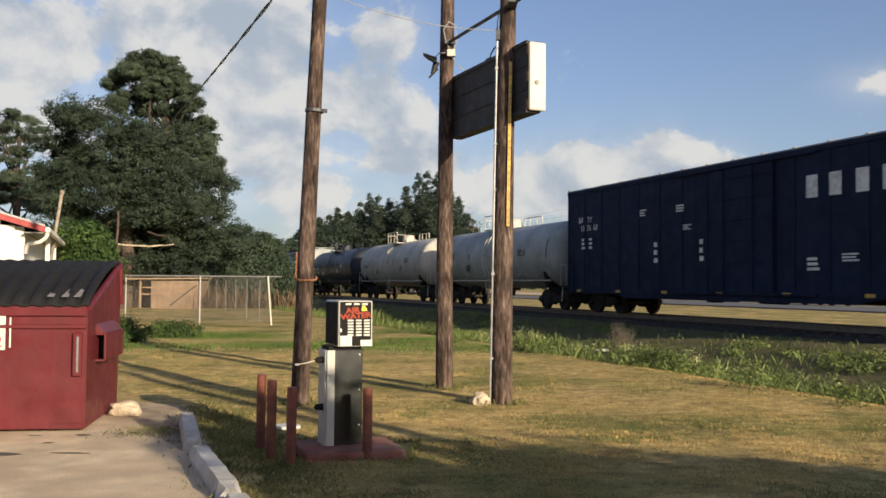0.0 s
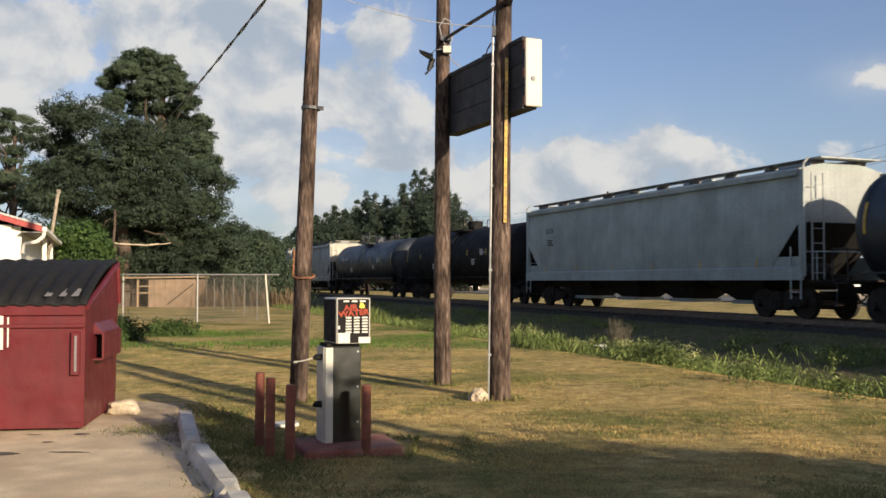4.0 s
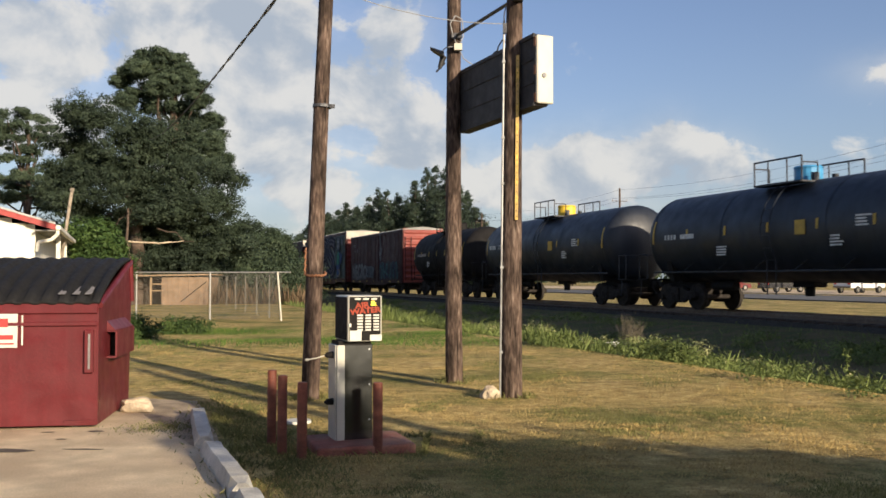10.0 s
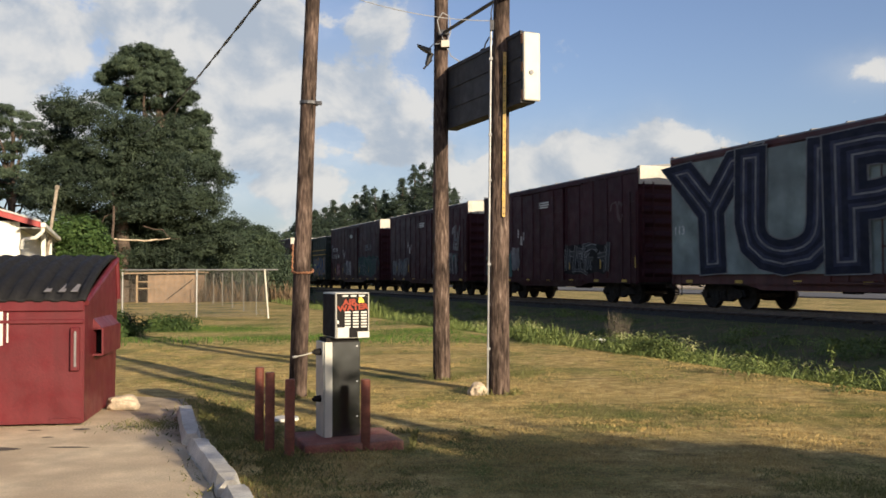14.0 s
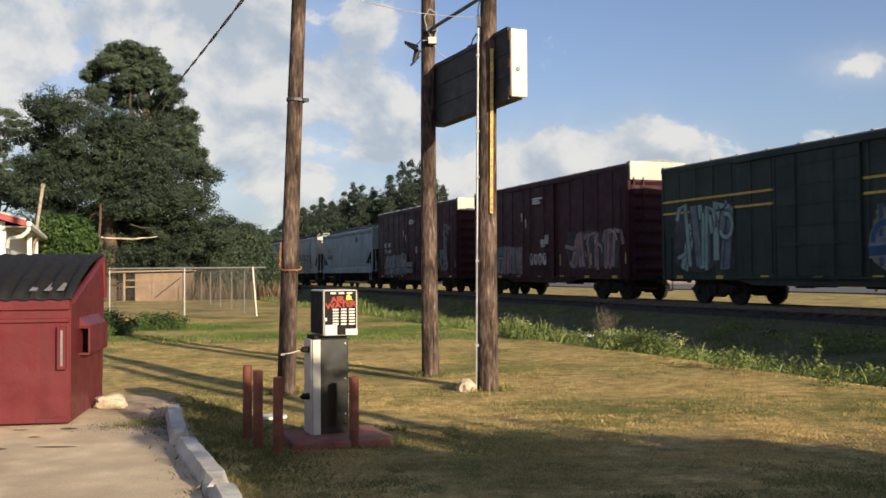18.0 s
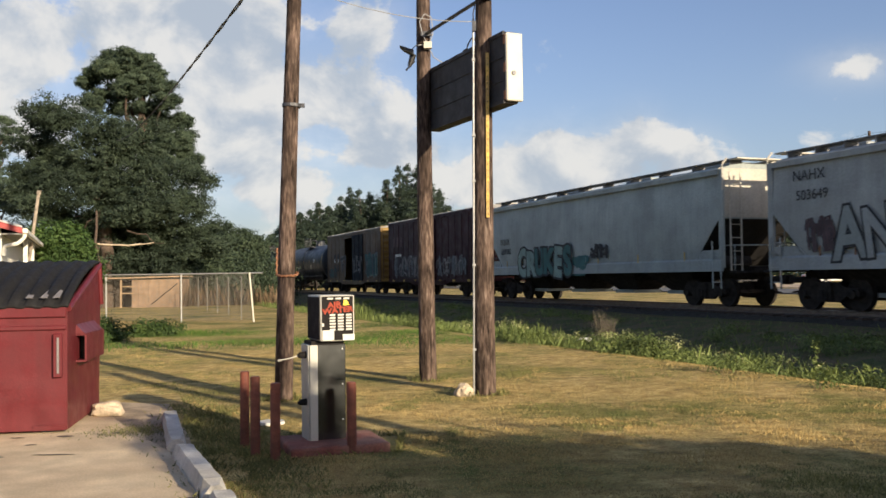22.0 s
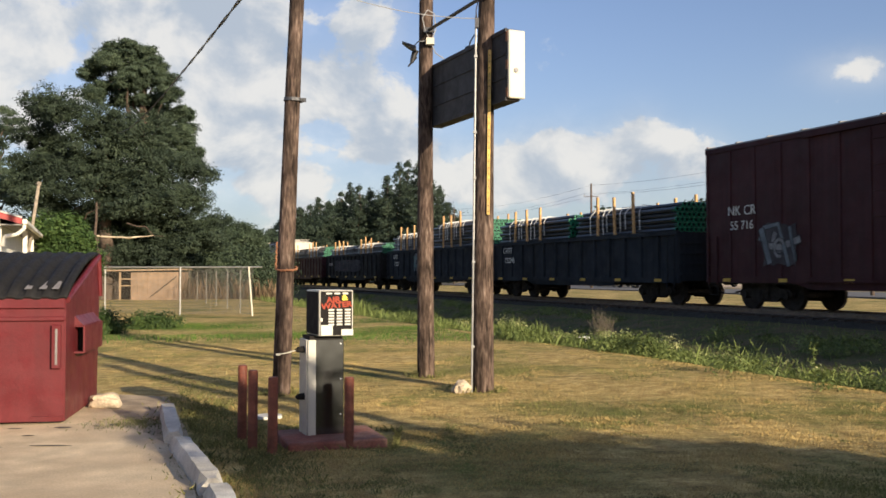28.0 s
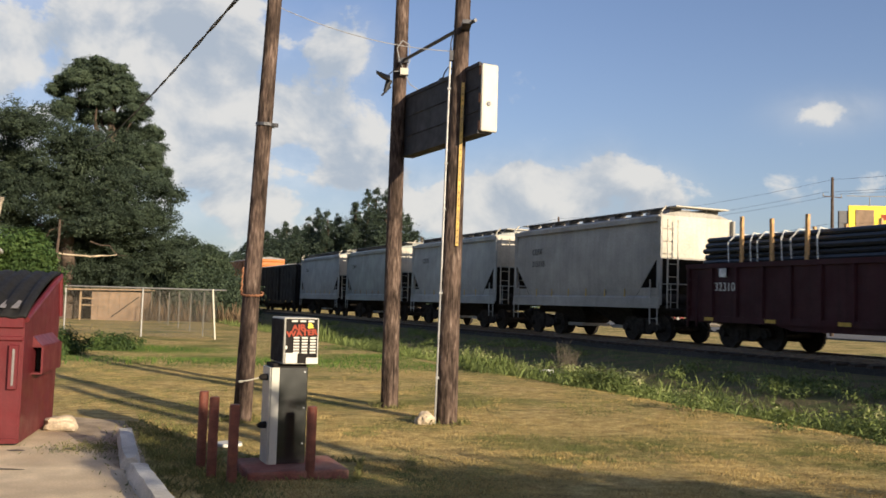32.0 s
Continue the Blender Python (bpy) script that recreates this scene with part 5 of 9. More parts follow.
def patch(car, x, z, w, h, y, mtl, seed):
    """A rounded field of sprayed colour."""
    rng = random.Random(seed)
    bm = bmesh.new()
    n = 22
    k1, k2 = rng.uniform(0, 6), rng.uniform(0, 6)
    for k in range(n):
        a = k / n * math.tau
        c, t = math.cos(a), math.sin(a)
        bm.verts.new((x + w / 2 * math.copysign(abs(c) ** 0.65, c) * (1 + 0.08 * math.sin(3 * a + k1)), y, z + h / 2 * math.copysign(abs(t) ** 0.65, t) * (1 + 0.08 * math.sin(4 * a + k2))))
    bm.faces.new(list(bm.verts))
    part("graffiti_patch", bm, mtl, car)


def new_car(name, s0, s1, label, category):
    """An empty car frame for the stretch s0 to s1 of the train (front, rear); x forwards, y away from the lot, z from the rail."""
    L = (s1 - s0) * SCALE
    car = thing(name, Matrix.Identity(4), label, category, "freight train")
    KEYED.append((car, (s0 + s1) / 2 * SCALE))
    return car, L


def boxcar(s0, s1, colour, label, H=5.08, ribs=1.05, door=3.0, door_colour=None, door_at=0.0, opened=0.0, roof="car_tan", end_colour=None, flat=False, band=False, uprights=False):
    car, L = new_car("boxcar", s0, s1, label, "boxcar")
    c = "car_" + colour
    W, z0, ze = 1.47, 0.84, H
    for s in (-1, 1):
        posts = []
        bm = bmesh.new()
        # the side: sheets left and right of the door with posts on them
        if opened and s < 0:
            a, b = door_at - door / 2, door_at + door / 2
            bm_box(bm, ((-L / 2 + a) / 2, s * (W - 0.03), (z0 + ze) / 2), (a + L / 2, 0.06, ze - z0))
            bm_box(bm, ((L / 2 + b) / 2, s * (W - 0.03), (z0 + ze) / 2), (L / 2 - b, 0.06, ze - z0))
            bm_box(bm, (door_at, s * (W - 0.03), ze - 0.18), (door, 0.06, 0.36))
        else:
            bm_box(bm, (0, s * (W - 0.03), (z0 + ze) / 2), (L, 0.06, ze - z0))
        n = max(2, int(L / ribs))
        for i in range(n + 1):
            x = -L / 2 + 0.06 + (L - 0.12) * i / n
            if abs(x - door_at) < door / 2 + 0.1 and s < 0:
                continue
            if not flat or i in (0, n):
                posts.append((x, s * (W + 0.012)))
        part("side_wall", bm, c, car)
        for z, hh2, o in ((ze - 0.07, 0.14, 0.018), (z0 + 0.05, 0.16, 0.012)):
            bm = bmesh.new()
            bm_box(bm, (0, s * (W + o), z), (L, 2 * o, hh2))
            part("chord", bm, c, car)
        pm = cached(("post", c, ze), lambda: mesh_of("side_post", (lambda b2: (bm_box(b2, (0, 0, (z0 + ze) / 2), (0.09, 0.024, ze - z0 - 0.3)), b2)[1])(bmesh.new()), c))
        for x, y in posts:
            shared("side_post", pm, car, Matrix.Translation((x, y, 0)))
    for s in (-1, 1):
        bm = bmesh.new()
        bm_box(bm, (s * (L / 2 - 0.03), 0, (z0 + ze) / 2 + 0.05), (0.06, 2 * W, ze - z0 + 0.1))
        # some ends take a brighter tone than the sides, coloured as if sunlit
        ec = "car_" + (end_colour or colour)
        part("end_wall", bm, ec, car)
        rm = cached(("end_rib", ec), lambda: mesh_of("end_rib", (lambda b2: (bm_prism(b2, [(0, -0.16), (0.075, -0.03), (0.075, 0.03), (0, 0.16)], "y", -W + 0.12, W - 0.12), b2)[1])(bmesh.new()), ec))
        for k in range(9):
            shared("end_rib", rm, car, Matrix.Translation((s * L / 2, 0, z0 + 0.35 + k * (ze - z0 - 0.5) / 8)) @ Matrix.Rotation(0 if s > 0 else math.pi, 4, "Z"))
        # cream top band; on the maroon cars it stands for the sunlit strip
        if band:
            bm = bmesh.new()
            bm_box(bm, (s * (L / 2 + 0.045), 0, ze - 0.24), (0.09, 2 * W - 0.02, 0.68))
            part("end_band", bm, "car_white", car, "cream band across the end's top, partly for its sunlit strip")
        for y in (-W + 0.35,):
            shared("end_ladder", ladder_mesh("e", ze - 1.5, 0.42, c), car, Matrix.Translation((s * (L / 2 + 0.12), y, 1.0)) @ Matrix.Rotation(math.pi / 2 * s, 4, "Z"))
    bm = bmesh.new()
    bm_prism(bm, [(-W - 0.02, ze), (W + 0.02, ze), (W, ze + 0.05), (0, ze + 0.20), (-W, ze + 0.05)], "x", -L / 2 - 0.04, L / 2 + 0.04)
    for i in range(int(L / 1.3) + 1):
        x = -L / 2 + 0.1 + i * (L - 0.2) / int(L / 1.3)
        bm_prism(bm, [(-W - 0.02, ze + 0.045), (W + 0.02, ze + 0.045), (W, ze + 0.085), (0, ze + 0.235), (-W, ze + 0.085)], "x", x - 0.04, x + 0.04)
    part("roof", bm, roof, car)
    bm = bmesh.new()
    bm_box(bm, (0, 0, z0 - 0.03), (L - 0.05, 2 * W - 0.1, 0.08))
    part("floor", bm, "truck_iron", car)
    bm = bmesh.new()
    bm_box(bm, (0, 0, 0.82), (L - 0.3, 0.42, 0.40))
    for x in np.linspace(-L / 2 + 1.2, L / 2 - 1.2, 9):
        bm_box(bm, (x, 0, 0.98), (0.12, 2 * W - 0.2, 0.12))
    part("centre_sill", bm, "truck_iron", car)
    bm = bmesh.new()
    bm_prism(bm, [(-L / 2 + 3.6, z0), (L / 2 - 3.6, z0), (L / 2 - 4.6, z0 - 0.2), (-L / 2 + 4.6, z0 - 0.2)], "y", -W + 0.01, -W + 0.05)
    part("side_sill", bm, c, car)
    bm = bmesh.new()
    bm_tube(bm, (0.8, -0.5, 0.72), (2.0, -0.5, 0.72), 0.16, 0.16, 12)
    part("air_reservoir", bm, "truck_iron", car)
    bm = bmesh.new()
    bm_box(bm, (-1.4, -0.6, 0.7), (0.5, 0.3, 0.28))
    bm_tube(bm, (-1.1, -0.55, 0.68), (-0.3, -0.5, 0.68), 0.09, 0.09, 8)
    part("brake_valve", bm, "truck_iron", car)
    # door
    dc = "car_" + (door_colour or colour)
    dx = door_at + opened
    zd0, zd1 = z0 + 0.08, ze - 0.22
    bm = bmesh.new()
    bm_box(bm, (dx, -W - 0.045, (zd0 + zd1) / 2), (door, 0.05, zd1 - zd0))
    dr = part("door", bm, dc, car)
    for k in range(6):
        bm = bmesh.new()
        bm_box(bm, (dx, -W - 0.080, zd0 + 0.3 + k * (zd1 - zd0 - 0.6) / 5), (door - 0.2, 0.025, 0.05))
        part("door_rib", bm, dc, dr)
    for x in (-door / 2 + 0.04, door / 2 - 0.04):
        bm = bmesh.new()
        bm_box(bm, (dx + x, -W - 0.083, (zd0 + zd1) / 2), (0.08, 0.03, zd1 - zd0))
        part("door_edge", bm, dc, dr)
    for x in (-door * 0.22, door * 0.22):
        bm = bmesh.new()
        bm_tube(bm, (dx + x, -W - 0.11, zd0), (dx + x, -W - 0.11, zd1), 0.022, 0.022, 6)
        bm_box(bm, (dx + x + 0.12, -W - 0.12, zd0 + 0.9), (0.3, 0.03, 0.05))
        part("lock_rod", bm, dc, dr)
    for z in (z0 + 0.03, ze - 0.17):
        bm = bmesh.new()
        bm_box(bm, (door_at, -W - 0.07, z), (min(door * 2.1, L - 0.4), 0.08, 0.05))
        part("door_track", bm, c, car)
    for s, h in ((1, ze - 1.6), (-1, 1.5)):
        shared("ladder", ladder_mesh("s", h, 0.42, c), car, Matrix.Translation((s * (L / 2 - 0.34), -W - 0.04, 0.75)))
    bm = bmesh.new()
    for s in (-1, 1):
        x = s * (L / 2 - 0.34)
        bm_path(bm, [(x - 0.2, -W, z0), (x - 0.2, -W, 0.42), (x + 0.2, -W, 0.42), (x + 0.2, -W, z0)], 0.018, 5)
    part("stirrup", bm, "truck_iron", car)
    for x in np.linspace(-L / 2 + 1.0, L / 2 - 1.0, 7):
        bm = bmesh.new()
        bm_box(bm, (x, -W - 0.03, z0 + 0.05), (0.34, 0.008, 0.10))
        part("reflector", bm, "mark_yellow", car)
    if uprights:
        for x in np.linspace(-L / 2 + 1.6, L / 2 - 0.2, 6):
            bm = bmesh.new()
            bm_box(bm, (x, -W - 0.036, z0 + 0.75), (0.07, 0.008, 0.46))
            part("reflector", bm, "mark_yellow", car)
    add_running_gear(car, L, 2.2)
    return car, L, -W - 0.032


def tank(s0, s1, colour, label, dome=None, rail=None, R=1.57, ticks=True, placard=True):
    car, L = new_car("tank_car", s0, s1, label, "tank car")
    c = "car_" + colour
    rc = "car_" + (rail or colour)
    Lt, zc = L - 1.35, 0.96 + R
    bm = bmesh.new()
    seg, hd = 40, 0.62
    prof = [(-Lt / 2 + hd * (1 - math.cos(k / 8 * math.pi / 2)), R * math.sin(k / 8 * math.pi / 2)) for k in range(1, 9)]
    full = prof + [(x, R) for x in np.linspace(-Lt / 2 + hd, Lt / 2 - hd, 8)[1:-1]] + [(-x, r) for x, r in prof[::-1]]
    rings = [[bm.verts.new((x, r * math.cos(k / seg * math.tau), zc + r * math.sin(k / seg * math.tau))) for k in range(seg)] for x, r in full]
    for a, b in zip(rings[:-1], rings[1:]):
        for k in range(seg):
            bm.faces.new((a[k], a[(k + 1) % seg], b[(k + 1) % seg], b[k]))
    bm.faces.new(rings[0])
    bm.faces.new(rings[-1])
    bmesh.ops.recalc_face_normals(bm, faces=list(bm.faces))
    part("tank_shell", bm, c, car, smooth=True)
    for x in (-Lt / 2 + hd + 0.1, -Lt / 6, Lt / 6, Lt / 2 - hd - 0.1):
        bm = bmesh.new()
        r = bmesh.ops.create_cone(bm, cap_ends=False, segments=40, radius1=R + 0.012, radius2=R + 0.012, depth=0.09)
        bmesh.ops.transform(bm, matrix=Matrix.Translation((x, 0, zc)) @ Matrix.Rotation(math.pi / 2, 4, "Y"), verts=r["verts"])
        part("weld_band", bm, c, car, smooth=True)
    # dome housing and the platform with its rails
    zt = zc + R
    bm = bmesh.new()
    bm_tube(bm, (0, 0, zt - 0.1), (0, 0, zt + 0.40), 0.42, 0.42, 18)
    bm_tube(bm, (0, 0, zt + 0.40), (0, 0, zt + 0.46), 0.45, 0.40, 18)
    part("dome", bm, dome or c, car)
    bm = bmesh.new()
    bm_tube(bm, (0.62, -0.3, zt - 0.1), (0.62, -0.3, zt + 0.2), 0.12, 0.12, 10)
    part("valve", bm, c, car)
    bm = bmesh.new()
    bm_tube(bm, (0.9, 0.2, zt - 0.1), (0.9, 0.2, zt + 0.14), 0.10, 0.10, 10)
    part("valve", bm, c, car)
    bm = bmesh.new()
    bm_box(bm, (0, -0.95, zt - 0.12), (2.1, 0.55, 0.05))
    bm_box(bm, (0, 0.95, zt - 0.12), (2.1, 0.55, 0.05))
    part("platform", bm, rc, car)
    for y in (-1.18, 1.18):
        bm = bmesh.new()
        z1 = zt + 0.62
        bm_path(bm, [(-1.05, y, zt - 0.12), (-1.05, y, z1), (1.05, y, z1), (1.05, y, zt - 0.12)], 0.028, 6)
        part("guard_rail", bm, rc, car)
        for x in (-0.42, 0.42):
            bm = bmesh.new()
            bm_path(bm, [(x, y, zt - 0.12), (x, y, z1)], 0.024, 6)
            part("rail_post", bm, rc, car)
    for x in (-1.05, 1.05):
        bm = bmesh.new()
        bm_path(bm, [(x, -1.18, zt + 0.44), (x, -0.6, zt + 0.44), (x, -0.6, zt + 0.02)], 0.022, 6)
        part("end_guard", bm, rc, car)
    # side ladder that follows the shell
    bm = bmesh.new()
    for x in (-0.2, 0.2):
        pts = [(x, -math.cos(a) * (R + 0.12), zc + math.sin(a) * (R + 0.12)) for a in np.linspace(-0.55, 1.15, 9)]
        bm_path(bm, [(x, pts[0][1], 0.6)] + pts, 0.022, 5)
    for a in np.linspace(-0.55, 1.1, 8):
        bm_tube(bm, (-0.2, -math.cos(a) * (R + 0.12), zc + math.sin(a) * (R + 0.12)), (0.2, -math.cos(a) * (R + 0.12), zc + math.sin(a) * (R + 0.12)), 0.014, 0.014, 5)
    part("ladder", bm, rc, car)
    # running board pipe, saddles and stub sills
    bm = bmesh.new()
    bm_path(bm, [(-L / 2 + 1.3, -1.42, 1.32), (L / 2 - 1.3, -1.42, 1.32)], 0.035, 6)
    for x in np.linspace(-Lt / 2 + 2.4, Lt / 2 - 2.4, 6):
        bm_path(bm, [(x, -1.42, 1.32), (x + 0.5, -1.28, 1.7)], 0.022, 5)
    part("side_handrail", bm, rc, car)
    for s in (-1, 1):
        bm = bmesh.new()
        bm_prism(bm, [(-1.2, 1.0), (1.2, 1.0), (1.4, 2.0), (1.0, 1.55), (0.0, 1.2), (-1.0, 1.55), (-1.4, 2.0)], "x", s * (L / 2 - 2.1) - 0.14, s * (L / 2 - 2.1) + 0.14)
        bm_box(bm, (s * (L / 2 - 1.4), 0, 0.92), (2.8, 0.5, 0.34))
        part("saddle", bm, "car_soot", car)
        bm = bmesh.new()
        bm_box(bm, (s * (L / 2 - 0.35), 0, 1.06), (0.65, 2.7, 0.06))
        part("end_platform", bm, "car_soot", car)
        for y in (-1.3, 1.3):
            bm = bmesh.new()
            bm_path(bm, [(s * (L / 2 - 0.62), y, 1.05), (s * (L / 2 - 0.62), y, 2.0), (s * (L / 2 - 0.08), y, 2.0), (s * (L / 2 - 0.08), y, 1.05)], 0.022, 5)
            part("side_rail", bm, rc, car)
        bm = bmesh.new()
        bm_path(bm, [(s * (L / 2 - 0.08), -1.3, 2.0), (s * (L / 2 - 0.08), 1.3, 2.0)], 0.022, 5)
        part("end_rail", bm, rc, car)
        bm = bmesh.new()
        bm_path(bm, [(s * (L / 2 - 0.3), -1.35, 1.05), (s * (L / 2 - 0.3), -1.4, 0.4)], 0.02, 5)
        part("step_iron", bm, rc, car)
    bm = bmesh.new()
    bm_box(bm, (0, 0, 1.0), (0.9, 0.5, 0.35))
    bm_tube(bm, (0, 0, 0.55), (0, 0, 1.0), 0.14, 0.18, 10)
    part("outlet", bm, "car_soot", car)
    for x in (-Lt * 0.30, Lt * 0.33):
        bm = bmesh.new()
        bm_tube(bm, (x, -0.4, 0.85), (x + 1.2, -0.4, 0.85), 0.16, 0.16, 10)
        part("air_reservoir", bm, "car_soot", car)
    if ticks:
        for i, x in enumerate(np.linspace(-Lt / 2 + 0.8, Lt / 2 - 0.8, 7)):
            bm = bmesh.new()
            a0, a1 = (-0.02, 0.17) if i not in (0, 6) else (-0.12, 0.42)
            for a, b in zip(np.linspace(a0, a1, 5)[:-1], np.linspace(a0, a1, 5)[1:]):
                va = [(xx, -math.cos(q) * (R + 0.016), zc + math.sin(q) * (R + 0.016)) for xx, q in ((x - 0.05, a), (x + 0.05, a), (x + 0.05, b), (x - 0.05, b))]
                bm.faces.new([bm.verts.new(v) for v in va])
            part("reflector", bm, "mark_yellow" if colour not in ("white", "ash") else "mark_black", car)
    if placard:
        bm = bmesh.new()
        bm_box(bm, (Lt * 0.10, -R - 0.02, zc + 0.05), (0.42, 0.008, 0.42))
        part("placard", bm, "mark_yellow", car)
    for x, z, w in ((Lt * 0.27, 0.25, 0.6), (Lt * 0.2, -0.25, 0.5), (-Lt * 0.16, -0.4, 0.6)):
        bars(car, x, zc + z, w, 0.05, 4, -math.sqrt(R * R - z * z) - 0.02, "mark_white" if colour not in ("white", "ash") else "mark_black", seed=int(s0))
    add_running_gear(car, L, 2.1)
    return car, L, zc, R


def hopper(s0, s1, colour, label, H=4.55, ribs=0, bays=4, end="car_pale", slope=1.45):
    car, L = new_car("covered_hopper", s0, s1, label, "hopper car")
    c = "car_" + colour
    W = 1.56
    b, a, z0, zm, ze = L / 2 - 0.5, L / 2 - slope - 0.45, 1.32, 2.80, H - 0.35
    bm = bmesh.new()
    bm_prism(bm, [(-a, z0), (a, z0), (b, zm), (b, ze), (-b, ze), (-b, zm)], "y", -W + 0.14, W - 0.14)
    part("body", bm, c, car)
    # bulging side sheets
    for y in (-1, 1):
        bm = bmesh.new()
        rows = []
        for z in [z0, 1.6, 2.0, 2.4, zm, 3.1, 3.5, 3.9, ze]:
            xl = b if z >= zm else a + (b - a) * (z - z0) / (zm - z0)
            q = (z - 2.7) / 1.5
            rows.append([bm.verts.new((xx, y * (W - 0.085 * q * q), z)) for xx in np.linspace(-xl, xl, 7)])
        for p, q in zip(rows[:-1], rows[1:]):
            for k in range(6):
                bm.faces.new((p[k], p[k + 1], q[k + 1], q[k]))
        bmesh.ops.recalc_face_normals(bm, faces=list(bm.faces))
        part("side_sheet", bm, c, car, smooth=True)
        for s in (-1, 1):
            bm = bmesh.new()
            bm_prism(bm, [(s * (a - 0.1), z0 - 0.05), (s * (L / 2 - 0.4), z0 - 0.05), (s * (L / 2 - 0.4), z0 + 0.5), (s * (a + 0.4), z0 + 0.5)], "y", y * (W - 0.06), y * (W - 0.02))
            part("gusset", bm, c, car)
    bm = bmesh.new()
    arc = [(W * math.cos(t), ze + (H - ze) * math.sin(t)) for t in np.linspace(0, math.pi, 13)]
    bm_prism(bm, arc, "x", -b - 0.02, b + 0.02)
    part("roof", bm, c, car, smooth=False)
    for y in (-1, 1):
        bm = bmesh.new()
        bm_box(bm, (0, y * (W + 0.02), ze + 0.02), (2 * b, 0.05, 0.16))
        bm_prism(bm, [(y * (W - 0.02), z0 + 0.22), (y * (W + 0.035), z0 + 0.16), (y * (W + 0.05), z0 - 0.18), (y * (W - 0.02), z0 - 0.18)], "x", -L / 2 + 0.35, L / 2 - 0.35)
        if ribs:
            for i in range(ribs + 1):
                x = -a + 2 * a * i / ribs
                bm_box(bm, (x, y * (W + 0.03), (z0 + ze) / 2), (0.10, 0.06, ze - z0))
        part("side_sill", bm, c, car)
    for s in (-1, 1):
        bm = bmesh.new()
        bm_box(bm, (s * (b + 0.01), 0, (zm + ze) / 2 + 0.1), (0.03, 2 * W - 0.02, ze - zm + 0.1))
        # most ends get a lighter colour than the sides, for the sun on them
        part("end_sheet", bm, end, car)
        # slope sheets near black: the shade below the end is put in their colour
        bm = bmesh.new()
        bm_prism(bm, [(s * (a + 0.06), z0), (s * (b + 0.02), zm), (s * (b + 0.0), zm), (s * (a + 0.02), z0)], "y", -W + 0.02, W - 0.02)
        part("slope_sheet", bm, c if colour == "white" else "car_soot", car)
        for y in (-1, 1):
            bm = bmesh.new()
            bm_box(bm, (s * (L / 2 - 0.42), y * (W - 0.04), (1.2 + H) / 2 - 0.1), (0.2, 0.08, H - 1.5))
            part("corner_post", bm, c, car)
        bm = bmesh.new()
        bm_box(bm, (s * (L / 2 - 0.30), 0, 1.12), (0.75, 2 * W - 0.3, 0.07))
        bm_box(bm, (s * (L / 2 - 1.6), 0, 1.12), (2.4, 0.6, 0.34))
        part("end_platform", bm, "truck_iron", car)
        shared("end_ladder", ladder_mesh("h", H - 1.5, 0.42, end), car, Matrix.Translation((s * (L / 2 - 0.25), -W + 0.45, 1.15)) @ Matrix.Rotation(math.pi / 2 * s, 4, "Z"))
        shared("ladder", ladder_mesh("h2", 1.5, 0.40, c), car, Matrix.Translation((s * (L / 2 - 0.62), -W - 0.03, 0.6)))
        bm = bmesh.new()
        for y in (-1.3, 1.3):
            bm_path(bm, [(s * (L / 2 - 0.1), y, 1.1), (s * (L / 2 - 0.1), y, 1.95), (s * (L / 2 - 0.5), y, 1.95)], 0.02, 5)
        bm_path(bm, [(s * (L / 2 - 0.1), -1.3, 1.95), (s * (L / 2 - 0.1), 1.3, 1.95)], 0.02, 5)
        part("end_rail", bm, c, car)
        bm = bmesh.new()
        bm_tube(bm, (s * (L / 2 - 1.3), -0.9, 1.45), (s * (L / 2 - 1.3), 0.2, 1.45), 0.2, 0.2, 12)
        part("brake_cylinder", bm, "truck_iron", car)
    # running boards on the roof with their brackets
    for y in (-0.78, 0.78):
        bm = bmesh.new()
        bm_box(bm, (0, y, H + 0.09), (L - 0.7, 0.50, 0.02))
        bm_box(bm, (0, y - 0.26, H + 0.10), (L - 0.7, 0.02, 0.025))
        bm_box(bm, (0, y + 0.26, H + 0.10), (L - 0.7, 0.02, 0.025))
        for x in np.linspace(-L / 2 + 0.6, L / 2 - 0.6, 10):
            bm_box(bm, (x, y, H - 0.03), (0.035, 0.5, 0.22))
        part("running_board", bm, "car_tan" if colour != "steel" else c, car)
    for s in (-1, 1):
        bm = bmesh.new()
        bm_box(bm, (s * (L / 2 - 0.34), 0, H + 0.09), (0.45, 2.2, 0.04))
        bm_path(bm, [(s * (L / 2 - 0.32), -W + 0.2, H + 0.09), (s * (L / 2 - 0.32), -W + 0.02, H - 0.1), (s * (L / 2 - 0.32), -W + 0.02, H - 0.9)], 0.03, 5)
        part("roof_step", bm, end, car)
    for x in np.linspace(-L / 2 + 2.0, L / 2 - 2.0, max(3, bays)):
        bm = bmesh.new()
        bm_box(bm, (x, 0, H + 0.04), (1.7, 0.7, 0.16))
        bevel(bm, 0.03, 1)
        part("hatch", bm, c, car)
    # outlets below
    span = 2 * a - 0.6
    for i in range(bays):
        x = -span / 2 + span * (i + 0.5) / bays
        w = span / bays * 0.46
        bm = bmesh.new()
        r = bmesh.ops.create_cube(bm, size=1.0)
        for v in r["verts"]:
            low = v.co.z < 0
            v.co = Vector((x + v.co.x * 2 * (w if not low else w * 0.42), v.co.y * 2 * (1.3 if not low else 0.45), z0 - 0.04 if not low else 0.50))
        # bays darker than the body, coloured for the shade under the car
        part("bay", bm, "truck_iron" if colour != "sage" else c, car)
        bm = bmesh.new()
        bm_box(bm, (x, 0, 0.44), (w * 0.8, 1.3, 0.12))
